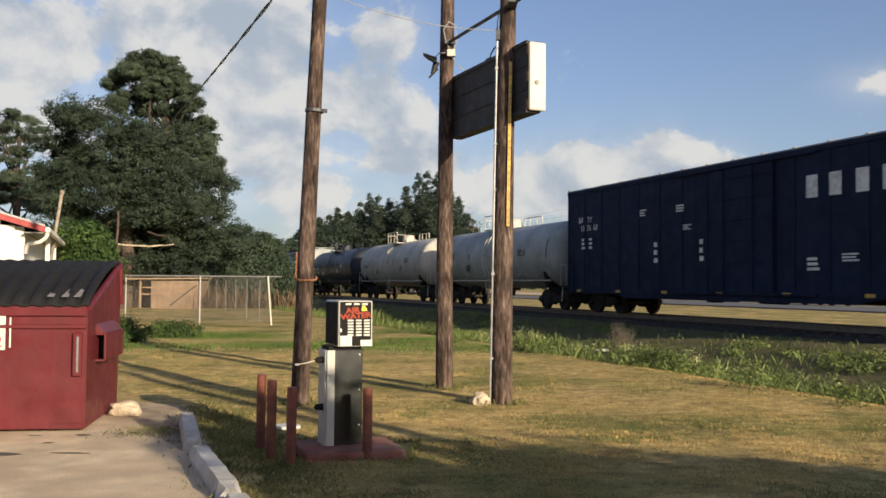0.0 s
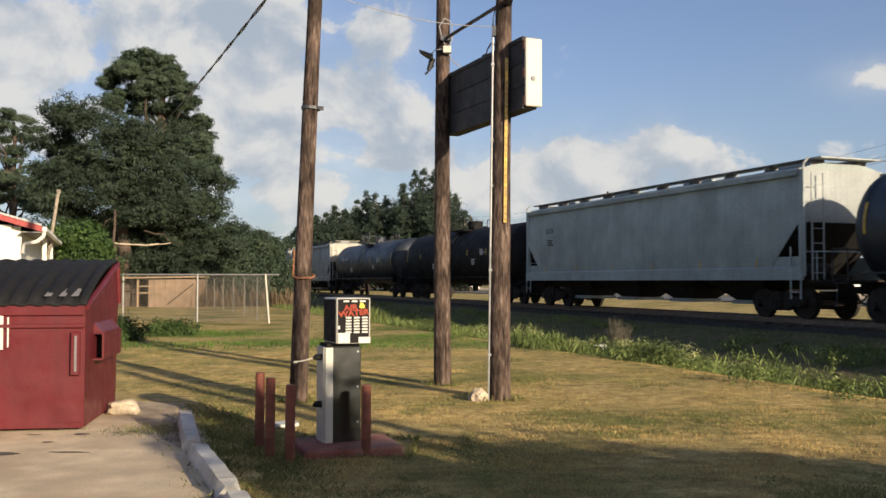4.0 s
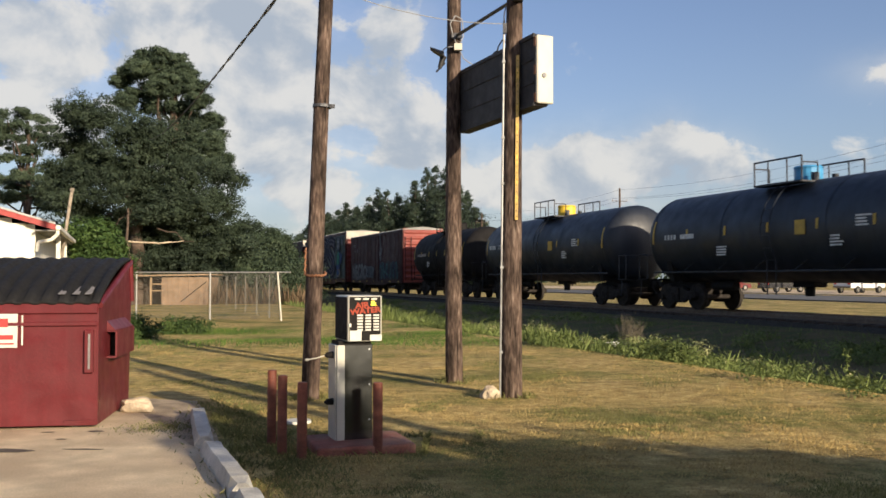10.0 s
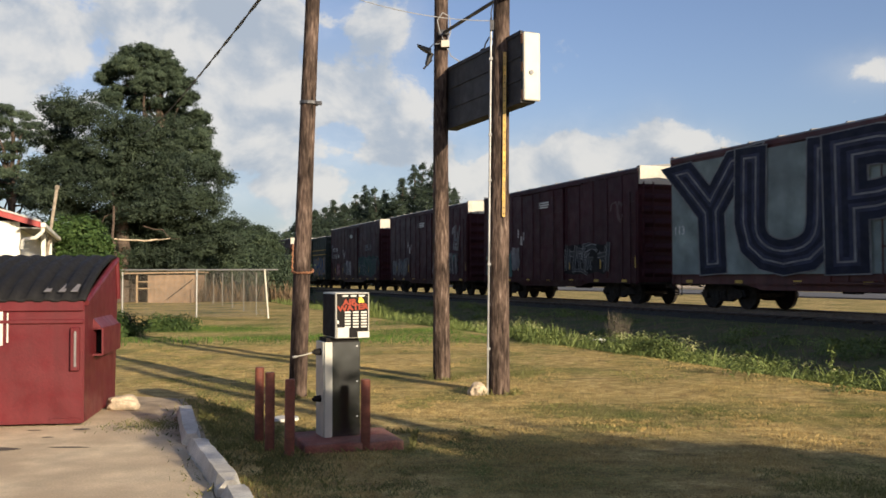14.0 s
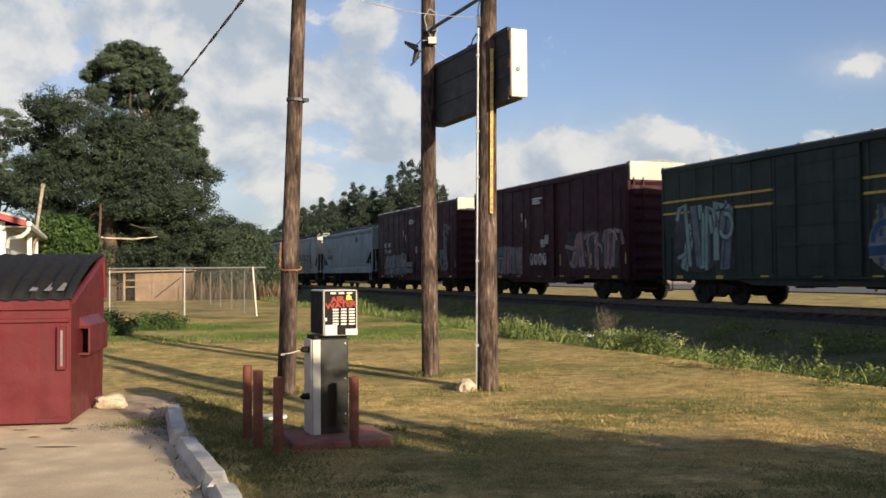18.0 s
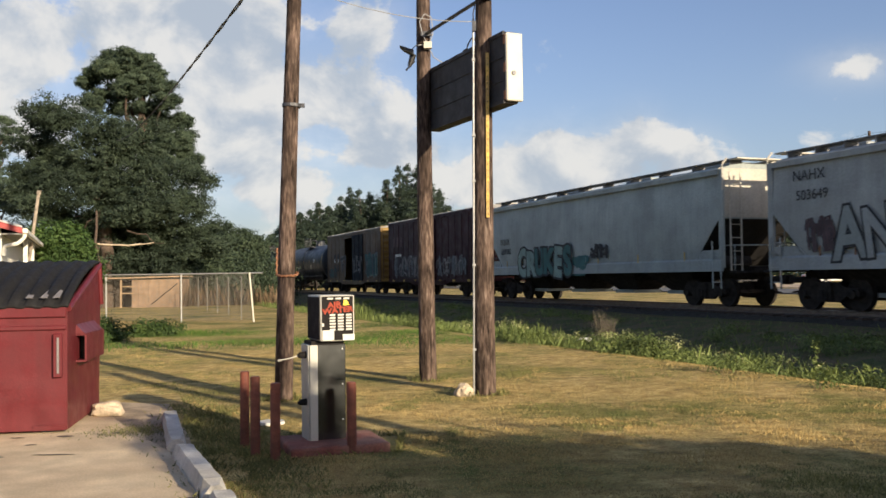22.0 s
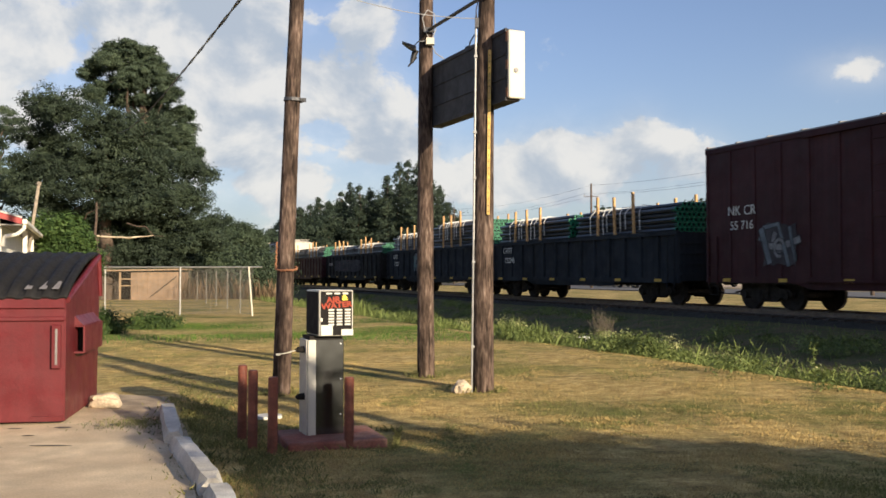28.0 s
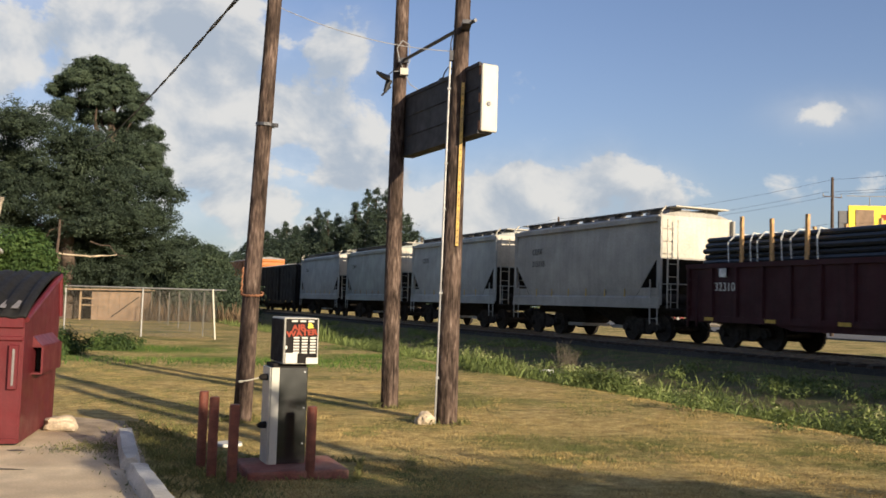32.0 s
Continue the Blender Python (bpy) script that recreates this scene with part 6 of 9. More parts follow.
        part("outlet_gate", bm, c, car)
    bm = bmesh.new()
    bm_box(bm, (0, 0, 1.0), (L - 0.8, 0.3, 0.28))
    part("centre_sill", bm, "truck_iron", car)
    for x in np.linspace(-a + 0.4, a - 0.4, 6):
        bm = bmesh.new()
        bm_box(bm, (x, -W - 0.008, z0 + 0.30), (0.05, 0.008, 0.34))
        part("reflector", bm, "mark_yellow" if int(s0) % 2 else "rust_tab", car)
    add_running_gear(car, L, 2.0)
    return car, L, -W - 0.012


def pipe_mesh(length):
    bm = bmesh.new()
    bm_tube(bm, (-length / 2, 0, 0), (length / 2, 0, 0), 0.086, 0.086, 8, caps=False)
    bm_tube(bm, (length / 2 - 0.25, 0, 0), (length / 2 - 0.02, 0, 0), 0.094, 0.094, 8, caps=False)
    return mesh_of("pipe", bm, "pipe_black")


def socket_mesh():
    bm = bmesh.new()
    n = 12
    for k in range(n):
        a, b = k / n * math.tau, (k + 1) / n * math.tau
        q = [(0.0, r * math.cos(t), r * math.sin(t)) for r, t in ((0.088, a), (0.062, a), (0.062, b), (0.088, b))]
        f = bm.faces.new([bm.verts.new(v) for v in q])
    bm_tube(bm, (-0.22, 0, 0), (0.0, 0, 0), 0.089, 0.089, 12, caps=False)
    return mesh_of("socket", bm, "pipe_green")


def gondola(s0, s1, colour, label, seed, bundles):
    car, L = new_car("gondola", s0, s1, label, "gondola car")
    c = "car_" + colour
    W, z0, z1 = 1.5, 0.84, 2.50
    for y in (-1, 1):
        bm = bmesh.new()
        bm_box(bm, (0, y * W, (z0 + z1) / 2), (L, 0.05, z1 - z0))
        n = 14
        for i in range(n + 1):
            x = -L / 2 + 0.1 + (L - 0.2) * i / n
            bm_prism(bm, [(x - 0.09, y * W), (x - 0.06, y * (W + 0.10)), (x + 0.06, y * (W + 0.10)), (x + 0.09, y * W)], "z", z0, z1 - 0.06)
        bm_box(bm, (0, y * (W + 0.04), z1 - 0.03), (L, 0.15, 0.14))
        bm_box(bm, (0, y * (W + 0.03), z0 + 0.02), (L, 0.12, 0.18))
        bm_prism(bm, [(-L / 2 + 3.4, z0), (L / 2 - 3.4, z0), (L / 2 - 4.4, 0.62), (-L / 2 + 4.4, 0.62)], "y", y * W - 0.03, y * W + 0.03)
        part("side_wall", bm, c, car)
    for s in (-1, 1):
        bm = bmesh.new()
        bm_box(bm, (s * (L / 2 - 0.03), 0, (z0 + z1) / 2), (0.06, 2 * W, z1 - z0))
        for k in range(4):
            bm_box(bm, (s * (L / 2 + 0.03), 0, z0 + 0.25 + k * 0.36), (0.07, 2 * W - 0.1, 0.1))
        part("end_wall", bm, c, car)
        shared("ladder", ladder_mesh("g", 1.7, 0.42, c), car, Matrix.Translation((s * (L / 2 - 0.34), -W - 0.12, 0.6)))
    bm = bmesh.new()
    bm_box(bm, (0, 0, z0 + 0.02), (L - 0.1, 2 * W - 0.06, 0.08))
    bm_box(bm, (0, 0, 0.82), (L - 0.3, 0.42, 0.36))
    part("floor", bm, "truck_iron", car)
    for x in np.linspace(-L / 2 + 1.1, L / 2 - 1.1, 6):
        bm = bmesh.new()
        bm_box(bm, (x, -W - 0.11, z0 + 0.02), (0.4, 0.01, 0.10))
        part("reflector", bm, "mark_yellow", car)
    add_running_gear(car, L, 2.0)
    # the load: two stacks of pipe with stakes and straps
    rng = random.Random(seed)
    for bi, (x0, x1, rows, green) in enumerate(bundles):
        load = thing("pipe_load", Matrix.Identity(4), "stack of black pipes with green sockets, timber stakes and straps", "pipes", "pipe loads")
        KEYED.append((load, (s0 + s1) / 2 * SCALE))
        ln = (x1 - x0) * L
        xc = (x0 + x1) / 2 * L
        pm = cached(("pipe", round(ln, 1)), lambda: pipe_mesh(ln))
        sm = cached("socket", socket_mesh)
        cols = 14
        lift = {91: 0.45, 92: 0.4, 93: 0.0, 94: 0.2}.get(seed, 0.0)
        rows = int((rows * 0.27 + lift) / 0.175)
        for r in range(rows):
            z = 1.20 + 0.175 * r
            if z < z1 - 0.2:
                continue
            nc = cols - (1 if r % 2 else 0) - (2 if r == rows - 1 else 0)
            for k in range(nc):
                y = -(nc - 1) / 2 * 0.192 + k * 0.192
                dx = rng.uniform(-0.025, 0.025)
                shared("pipe", pm, load, Matrix.Translation((xc + dx, y, z)))
                if green:
                    shared("socket", sm, load, Matrix.Translation((xc + dx + ln / 2 + 0.004, y, z)))
        top = 1.20 + 0.175 * (rows - 1) + 0.1
        for f in (0.27, 0.45, 0.64):
            x = xc - ln / 2 + ln * f
            for y in (-1.40, 1.40):
                bm = bmesh.new()
                bm_box(bm, (0, 0, 0), (0.10, 0.08, top + rng.uniform(0.25, 0.6) - 1.3))
                ob = part("stake", bm, "lumber", load, "sawn timber stake")
                ob.matrix_basis = Matrix.Translation((x, y, (1.3 + top + 0.45) / 2)) @ Matrix.Rotation(rng.uniform(-0.05, 0.05), 4, "Y")
            for o in (0.32, -0.62):
                bm = bmesh.new()
                bm_path(bm, [(x + o + 0.06, -1.40, top - rng.uniform(0.75, 1.0)), (x + o, -1.38, top - 0.25), (x + o * 0.8, -1.2, top + 0.02), (x + o * 0.3 - 0.5, 0, top + 0.04), (x - 0.7, 1.25, top)], 0.02, 5)
                part("strap", bm, "strap_white", load, "white strap")
    return car, L, -W - 0.115


def build_train():
    T = []

    def tanks(a, b, specs):
        p = (b - a) / len(specs)
        return [tank(*sp[3], *sp[:2], **sp[2]) if len(sp) > 3 else tank(a + i * p + 0.35, a + (i + 1) * p - 0.35, *sp[:2], **sp[2]) for i, sp in enumerate(specs)]

    # 1: the blue boxcar; its big company initials as plain blocks
    car, L, y = boxcar(12.2, 29.9, "blue", "dark blue steel boxcar with white block lettering, rolling past", H=5.08, door=3.2, door_at=1.0, ribs=1.3)
    for x in (4.15, 5.03, 5.98, 6.87):
        bm = bmesh.new()
        bm_box(bm, (x, y, 3.95), (0.44, 0.006, 0.64))
        part("block_initial", bm, "mark_white", car)
    letter(car, "BK   TY", -8.75, 3.80, 0.34, y)
    letter(car, "15  76  68", -8.45, 3.46, 0.34, y)
    for x, z, w, h in ((-8.9, 3.0, 0.3, 0.3), (-8.3, 3.0, 0.3, 0.3), (-3.6, 2.6, 0.25, 0.5), (-1.7, 3.2, 0.5, 0.12), (-0.9, 2.6, 0.25, 0.5), (-2.1, 3.9, 0.5, 0.16), (-4.4, 3.9, 0.5, 0.16), (4.2, 1.9, 0.5, 0.25), (5.6, 2.0, 0.7, 0.15)):
        bars(car, x, z, w, h / 3, 3, y, seed=2)

    r = tanks(29.9, 75.5, [("ash", "weathered grey-white tank car with a railed dome platform", {"dome": "car_white", "rail": "white"}),
                           ("white", "dirty white tank car with a railed dome platform", {"rail": "white"}),
                           ("black", "black tank car with yellow reflector marks", {"placard": False})])
    letter(r[0][0], "TILX 400320", -5.3, 2.75, 0.30, -1.60, "mark_black")
    letter(r[1][0], "TILX 20112", -5.4, 2.4, 0.30, -1.59, "mark_black")
    block_mark(r[2][0], -6.0, 2.45, 4, 0.26, -1.59)
    letter(r[2][0], "220163", -4.5, 2.45, 0.30, -1.59)
    car, L, y = hopper(75.5, 91.5, "mist", "grey covered hopper with a cream sunlit end", bays=4)
    letter(car, "ELTX", -6.6, 3.3, 0.30, y, "mark_black")
    bars(car, -6.5, 2.9, 0.6, 0.06, 3, y, "mark_black")
    tanks(91.5, 124.6, [("soot", "soot-black tank car with a worn grey top", {"placard": False}), ("black", "black tank car with white stencilled marks", {"placard": False})])
    # the name on the second tank
    tk = KEYED[-1][0]
    letter(tk, "SHPX 224208", -4.9, 2.85, 0.36, -1.59)
    car, L, y = hopper(124.8, 140.0, "pale", "pale grey covered hopper with red and sand graffiti", bays=4, end="car_white")
    letter(car, "TILX", -6.4, 3.15, 0.32, y, "mark_black")
    letter(car, "622986", -6.2, 2.65, 0.32, y, "mark_black")
    patch(car, -1.9, 1.55, 6.6, 0.95, y - 0.030, "spray_red", 3)
    patch(car, 0.2, 1.85, 2.4, 1.0, y - 0.033, "spray_red", 4)
    tag_art(car, -0.2, 1.6, 1.6, 0.9, y - 0.07, 4, "spray_sand", "mark_black", 2, None, "spray_sand")
    tag_letters(car, "PEAL", -3.7, 1.72, 1.15, y - 0.04, ("spray_sand",), "mark_black", 0.95, 2, 0.04, 1.25, 1.3)
    car, L, y = hopper(141.2, 157.3, "grey", "light grey covered hopper with pale graffiti", bays=4)
    letter(car, "TILX", -6.6, 3.1, 0.30, y, "mark_black")
    bars(car, -6.5, 2.6, 0.9, 0.10, 2, y, "mark_black")
    tag_art(car, -2.9, 1.95, 3.8, 1.3, y, 5, "spray_mint", "spray_teal", 5, "car_pale", "car_pale")
    r = tanks(157.4, 196.6, [("black", "black tank car with a blue dome cover", {"dome": "dome_blue"}, (157.75, 170.95)), ("black", "black tank car with a yellow dome cover", {"dome": "dome_yellow"}, (171.65, 184.6)),
                             ("soot", "rust-streaked black tank car without placards", {"placard": False}, (185.3, 195.35))])
    block_mark(r[0][0], -5.4, 2.55, 4, 0.24, -1.59)
    bars(r[0][0], -4.0, 2.55, 1.0, 0.16, 1, -1.59)
    block_mark(r[1][0], -5.6, 2.7, 4, 0.26, -1.59)
    letter(r[1][0], "235049", -4.15, 2.7, 0.30, -1.59)
    block_mark(r[2][0], -3.6, 2.6, 9, 0.24, -1.59, "mark_pale")
    car, L, y = boxcar(196.6, 209.3, "wine", "dull wine-red steel boxcar with silver graffiti low on its side", door=2.9, H=4.50, end_colour="lit_wine")
    letter(car, "ATW", -6.0, 3.78, 0.36, y, "spray_silver")
    letter(car, "402  109", -5.5, 3.35, 0.36, y, "spray_silver")
    tag_art(car, -4.6, 1.35, 3.8, 0.7, y, 17, "spray_smoke", "mark_black", 5, "car_oxide")
    tag_letters(car, "NECRO", -6.1, 1.62, 1.28, y - 0.03, ("spray_silver",), "mark_black", 0.92, 6, 0.05)
    tag_art(car, -0.9, 1.6, 1.9, 1.0, y - 0.09, 18, "spray_smoke", "mark_black", 3, None)
    tag_art(car, 3.6, 1.7, 5.4, 1.35, y, 7, "spray_teal", "spray_navy", 5, "spray_haze", "spray_violet")
    tag_art(car, 1.75, 3.4, 0.7, 2.2, y - 0.01, 8, "spray_silver", "car_wine", 1, None)
    tag_art(car, 5.6, 3.7, 0.8, 0.9, y, 9, "mark_faded", "car_wine", 1, None, "mark_faded")
    car, L, y = boxcar(210.8, 225.7, "brown", "boxcar covered in large blue and silver graffiti letters", flat=True, door=2.6, H=5.12, ribs=2.2, end_colour="red", band=True)
    bm = bmesh.new()
    bm_box(bm, (0, y - 0.058, 3.0), (L - 0.3, 0.008, 3.75))
    part("graffiti_field", bm, "spray_field", car)
    bm = bmesh.new()
    bm_box(bm, (6.75, y - 0.0615, 3.0), (3.5, 0.008, 3.7))
    part("graffiti_field", bm, "spray_sage", car)
    for k, (ltr, x, w) in enumerate((("Y", -6.35, 1.5), ("U", -2.9, 1.55), ("P", 0.35, 1.7), ("S", 3.45, 1.8))):
        for j, (off, mt) in enumerate(((0.30, "spray_silver"), (0.265, "spray_navy"), (0.08, "spray_violet"), (0.0, "spray_silver"), (-0.05, "spray_violet"), (-0.14, "spray_navy"))):
            me = cached(("word", ltr, j), lambda: text_mesh("graffiti", ltr, 4.3, mt, off, 0.001))
            shared("graffiti", me, car, Matrix.Translation((x, y - 0.068 - j * 0.004 - k * 0.026, 2.85)) @ ON_SIDE @ Matrix.Rotation((0.05, -0.03, 0.02, -0.04)[k], 4, "Z") @ Matrix.Diagonal((w * 0.95, 1.1, 1, 1)))
    letter(car, "113", -7.9, 2.6, 0.42, y - 0.2)
    # plain colour patches at the front end
    for k, (x, z, w, h, mt) in enumerate(((6.5, 2.5, 1.5, 2.6, "spray_navy"), (7.2, 2.9, 1.4, 0.9, "spray_sky"), (6.5, 2.2, 1.1, 1.3, "spray_sky"), (5.6, 3.0, 0.7, 1.5, "spray_sage"), (6.55, 2.9, 1.0, 1.2, "spray_green"), (6.6, 4.2, 1.2, 1.1, "spray_smoke"),
                                         (6.6, 4.35, 1.0, 0.2, "spray_silver"), (6.6, 4.0, 1.1, 0.16, "spray_silver"), (6.7, 1.6, 1.5, 0.7, "spray_silver"), (6.5, 1.65, 1.0, 0.4, "spray_sky"), (8.0, 4.3, 0.7, 0.6, "spray_smoke"))):
        patch(car, x, z, w, h, y - 0.18 - k * 0.003, mt, 30 + k)
    cars = [(227.5, 240.0, "maroon", 21, "BRSX 4412"), (242.0, 254.2, "maroon", 22, ""), (256.4, 269.0, "maroon", 23, "MT  NR|17  55  58")]
    for a, b, colr, sd, num in cars:
        car, L, y = boxcar(a, b, colr, "dark maroon boxcar with pale graffiti along its lower side", door=3.0, band=True, uprights=True)
        if "|" in num:
            n1, n2 = num.split("|")
            letter(car, n1, -5.75, 3.3, 0.48, y)
            letter(car, n2, -5.4, 2.75, 0.48, y)
        elif num:
            bars(car, -5.6, 3.4, 1.2, 0.2, 2, y)
        for x, z, w, h, dy, fl, ln, n, un, ac in {21: ((-5.4, 1.7, 3.0, 1.35, 0, "spray_mint", "mark_black", 4, "spray_haze", "spray_teal"), (-3.5, 1.9, 0.9, 1.1, 0, "spray_silver", "spray_silver", 2, "spray_silver", "spray_silver"), (2.6, 1.8, 5.0, 1.25, 0, "mark_black", "spray_silver", 4, "car_soot", "mark_black"), (6.0, 3.6, 0.7, 1.0, 0, "mark_faded", "car_maroon", 1, None, "mark_faded")),
                                             22: ((-4.8, 1.7, 3.2, 1.2, 0, "spray_silver", "mark_black", 4, None, "spray_smoke"), (3.4, 1.8, 4.4, 1.3, 0, "spray_silver", "mark_black", 5, "spray_haze", "spray_teal"), (5.4, 3.2, 0.7, 1.6, 0, "spray_silver", "car_maroon", 1, None, "spray_smoke")),
                                             23: ((-4.7, 1.65, 1.1, 1.0, 0, "spray_pink", "spray_red", 2, "spray_red", "spray_pink"), (-6.85, 3.2, 0.22, 1.3, 0, "spray_silver", "car_maroon", 1, None, "spray_smoke"), (-2.6, 1.75, 0.8, 1.1, 0, "mark_black", "spray_silver", 1, None, "mark_black"), (-1.0, 1.75, 1.5, 1.2, 0.09, "mark_pale", "spray_haze", 3, "mark_pale", "spray_silver"), (3.9, 1.85, 4.6, 1.5, 0, "spray_forest", "spray_silver", 3, "spray_forest", "spray_forest"), (4.4, 3.2, 1.6, 0.5, 0, "spray_silver", "car_maroon", 3, None, "spray_smoke"))}[sd]:
            tag_art(car, x, z, w, h, y - dy, sd * 7 + int(x * 3), fl, ln, n, un, ac)
        for k, (x, z) in enumerate(((-3.1, 3.1), (-2.75, 2.75), (-2.5, 2.95))):
            panel(car, x, z, 0.12 + 0.1 * (k % 2), 0.42, y - 0.004, "mark_pale")
        bars(car, -0.2, 4.35, 1.1, 0.06, 3, y - 0.08, seed=sd)
    car, L, y = boxcar(270.6, 283.0, "green", "dark green boxcar with two thin yellow stripes and graffiti", door=3.2, H=4.6, ribs=0.9)
    for z in (3.05, 3.45):
        for x0, x1 in ((-L / 2 + 0.1, -1.65), (1.65, L / 2 - 0.1)):
            bm = bmesh.new()
            bm_box(bm, ((x0 + x1) / 2, y, z), (x1 - x0, 0.008, 0.07))
            part("stripe", bm, "mark_yellow", car)
    tag_art(car, -4.9, 2.2, 3.0, 2.2, y - 0.004, 31, "spray_mint", "mark_black", 3, "spray_haze", "spray_smoke")
    tag_art(car, 4.3, 1.95, 4.8, 1.7, y - 0.004, 32, "spray_sky", "spray_smoke", 4, "spray_sand", "spray_silver")
    for a, b, sd, num in ((284.8, 297.2, 41, "658    92"), (299.3, 311.7, 42, "17 54 40")):
        car, L, y = boxcar(a, b, "maroon", "maroon boxcar with white numbers and silver graffiti", door=3.0, band=True, uprights=True)
        tx, tz = (-5.1, 2.92) if sd == 42 else (-5.45, 2.66)
        letter(car, "MT  NR" if sd == 42 else "NK     CR", tx, tz, 0.42, y)
        letter(car, num, tx + 0.05, tz - 0.42, 0.40, y)
        for x, z, w, h, dy, fl, ln, n, un, ac in {41: ((-3.3, 1.65, 4.4, 1.4, 0, "spray_pink", "mark_black", 5, "spray_teal", "spray_silver"), (4.6, 1.95, 4.0, 1.6, 0, "spray_pink", "mark_black", 3, "spray_haze", "spray_pink")),
                                             42: ((-5.65, 1.5, 0.5, 1.0, 0, "spray_silver", "mark_black", 1, None, "spray_smoke"), (3.4, 1.8, 5.0, 1.3, 0, "spray_silver", "spray_haze", 6, None, "spray_smoke"), (5.6, 3.0, 0.9, 1.7, 0, "spray_silver", "car_maroon", 1, None, "spray_smoke"))}[sd]:
            tag_art(car, x, z, w, h, y - dy, sd * 5 + int(x * 3), fl, ln, n, un, ac)
        if sd == 42:
            # fat silver letters, each field overlapping the last
            rng = random.Random(sd)
            for k in range(6):
                x, w, h = -4.95 + 0.72 * k, rng.uniform(0.95, 1.1), rng.uniform(1.2, 1.42)
                z = 1.02 + h / 2
                o = y - 0.006 - 0.008 * k - (0.09 if x > -2.0 else 0)
                patch(car, x, z, w + 0.12, h + 0.12, o, "mark_black", 400 + k)
                patch(car, x, z, w, h, o - 0.004, "spray_silver", 400 + k)
                patch(car, x + rng.uniform(-0.05, 0.15), z + rng.uniform(0.1, 0.3), 0.14, 0.26, o - 0.006, "mark_black", 420 + k)
                patch(car, x + rng.uniform(-0.3, 0.1), z - rng.uniform(0.1, 0.4), 0.5, 0.07, o - 0.006, "mark_black", 430 + k)
            for z in (1.25, 1.62):
                panel(car, -0.2, z, 1.3, 0.30, y - 0.16, "spray_silver")
        else:
            for k in range(4):
                patch(car, -0.55 + 0.42 * k, 1.66, 0.36, 0.52, y - 0.092 - 0.003 * k, "mark_pale", 440 + k)
                patch(car, -0.55 + 0.42 * k + 0.04, 1.70, 0.10, 0.20, y - 0.108, "car_maroon", 450 + k)
            panel(car, 0.55, 2.35, 0.42, 0.32, y - 0.09, "mark_pale")
        for k, (x, z) in enumerate(((-1.5, 3.6), (-1.1, 3.3), (0.9, 2.5))):
            panel(car, x, z, 0.14 + 0.2 * (k // 2), 0.4, y - 0.09, "mark_pale")
        bars(car, 0.1, 4.35, 1.1, 0.06, 3, y - 0.08, seed=sd)
    car, L, y = hopper(312.5, 325.4, "steel", "blue-grey covered hopper with black numbers", bays=3, end="car_steel", H=4.48, slope=2.2)
    letter(car, "SP", -5.05, 2.95, 0.56, y, "mark_black")
    letter(car, "496543", -4.7, 2.4, 0.56, y, "mark_black")
    bm = bmesh.new()
    bm_box(bm, (3.2, y, 3.6), (0.4, 0.006, 0.4))
    part("stencil_square", bm, "mark_black", car)
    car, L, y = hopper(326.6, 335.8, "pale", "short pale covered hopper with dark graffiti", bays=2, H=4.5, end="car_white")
    letter(car, "NAHX", -3.4, 3.75, 0.42, y, "mark_black")
    letter(car, "503649", -3.3, 3.2, 0.40, y, "mark_black")
    panel(car, 0.9, 3.35, 2.6, 0.9, y - 0.05, "car_steel")
    tag_art(car, -3.0, 2.1, 1.0, 1.0, y, 51, "mark_faded", "spray_haze", 2, None, "spray_haze")
    tag_letters(car, "ANSOM", -2.0, 2.0, 1.45, y - 0.03, ("car_grey", "car_pale"), "mark_black", 1.02, 5, 0.04, 1.05, 1.2)
    car, L, y = hopper(337.0, 352.7, "mist", "light grey covered hopper with green and black graffiti", bays=4, end="car_white", H=4.6)
    letter(car, "EQUX", -7.0, 2.68, 0.36, y, "mark_black")
    letter(car, "639582", -6.9, 2.22, 0.36, y, "mark_black")
    tag_letters(car, "CRUKES", -5.1, 1.62, 1.15, y - 0.04, ("spray_mint", "spray_mint", "spray_teal", "spray_teal", "spray_mint", "spray_teal"), "mark_black", 0.84, 9, 0.07, 1.15, 1.3)
    tag_art(car, -0.2, 1.45, 1.1, 0.8, y - 0.02, 56, "spray_teal", "spray_teal", 2, "spray_teal", "spray_teal")
    tag_art(car, 1.4, 2.0, 1.3, 0.6, y, 54, "mark_black", "mark_black", 3, None, "mark_black")
    car, L, y = boxcar(354.0, 366.4, "oxide", "rust-brown boxcar with faded initials and pale graffiti", door=2.8, H=4.62, ribs=0.95, end_colour="dull_red")
    block_mark(car, -6.0, 3.35, 3, 0.85, y, "mark_faded")
    bars(car, -5.2, 2.5, 1.2, 0.16, 1, y)
    tag_art(car, -3.6, 1.75, 4.4, 1.4, y, 60, "spray_silver", "mark_black", 4, "spray_haze", "spray_smoke")
    tag_art(car, 0.0, 1.8, 2.6, 1.3, y - 0.09, 61, "spray_smoke", "mark_black", 3, None, "spray_sky")
    tag_art(car, 3.8, 1.7, 4.2, 1.2, y, 62, "spray_silver", "mark_black", 6, None, "spray_smoke")
    car, L, y = boxcar(367.9, 380.4, "yellow", "rust-stained yellow boxcar with its grey door slid half open", door=2.7, H=4.5, ribs=1.2, door_colour="charcoal", door_at=-0.7, opened=2.4, end_colour="lit_yellow")
    bars(car, -4.75, 2.75, 0.62, 0.5, 2, y, "mark_black")
    bars(car, -3.75, 2.75, 0.62, 0.5, 2, y, "mark_black")
    letter(car, "306", -4.75, 2.45, 0.40, y - 0.01)
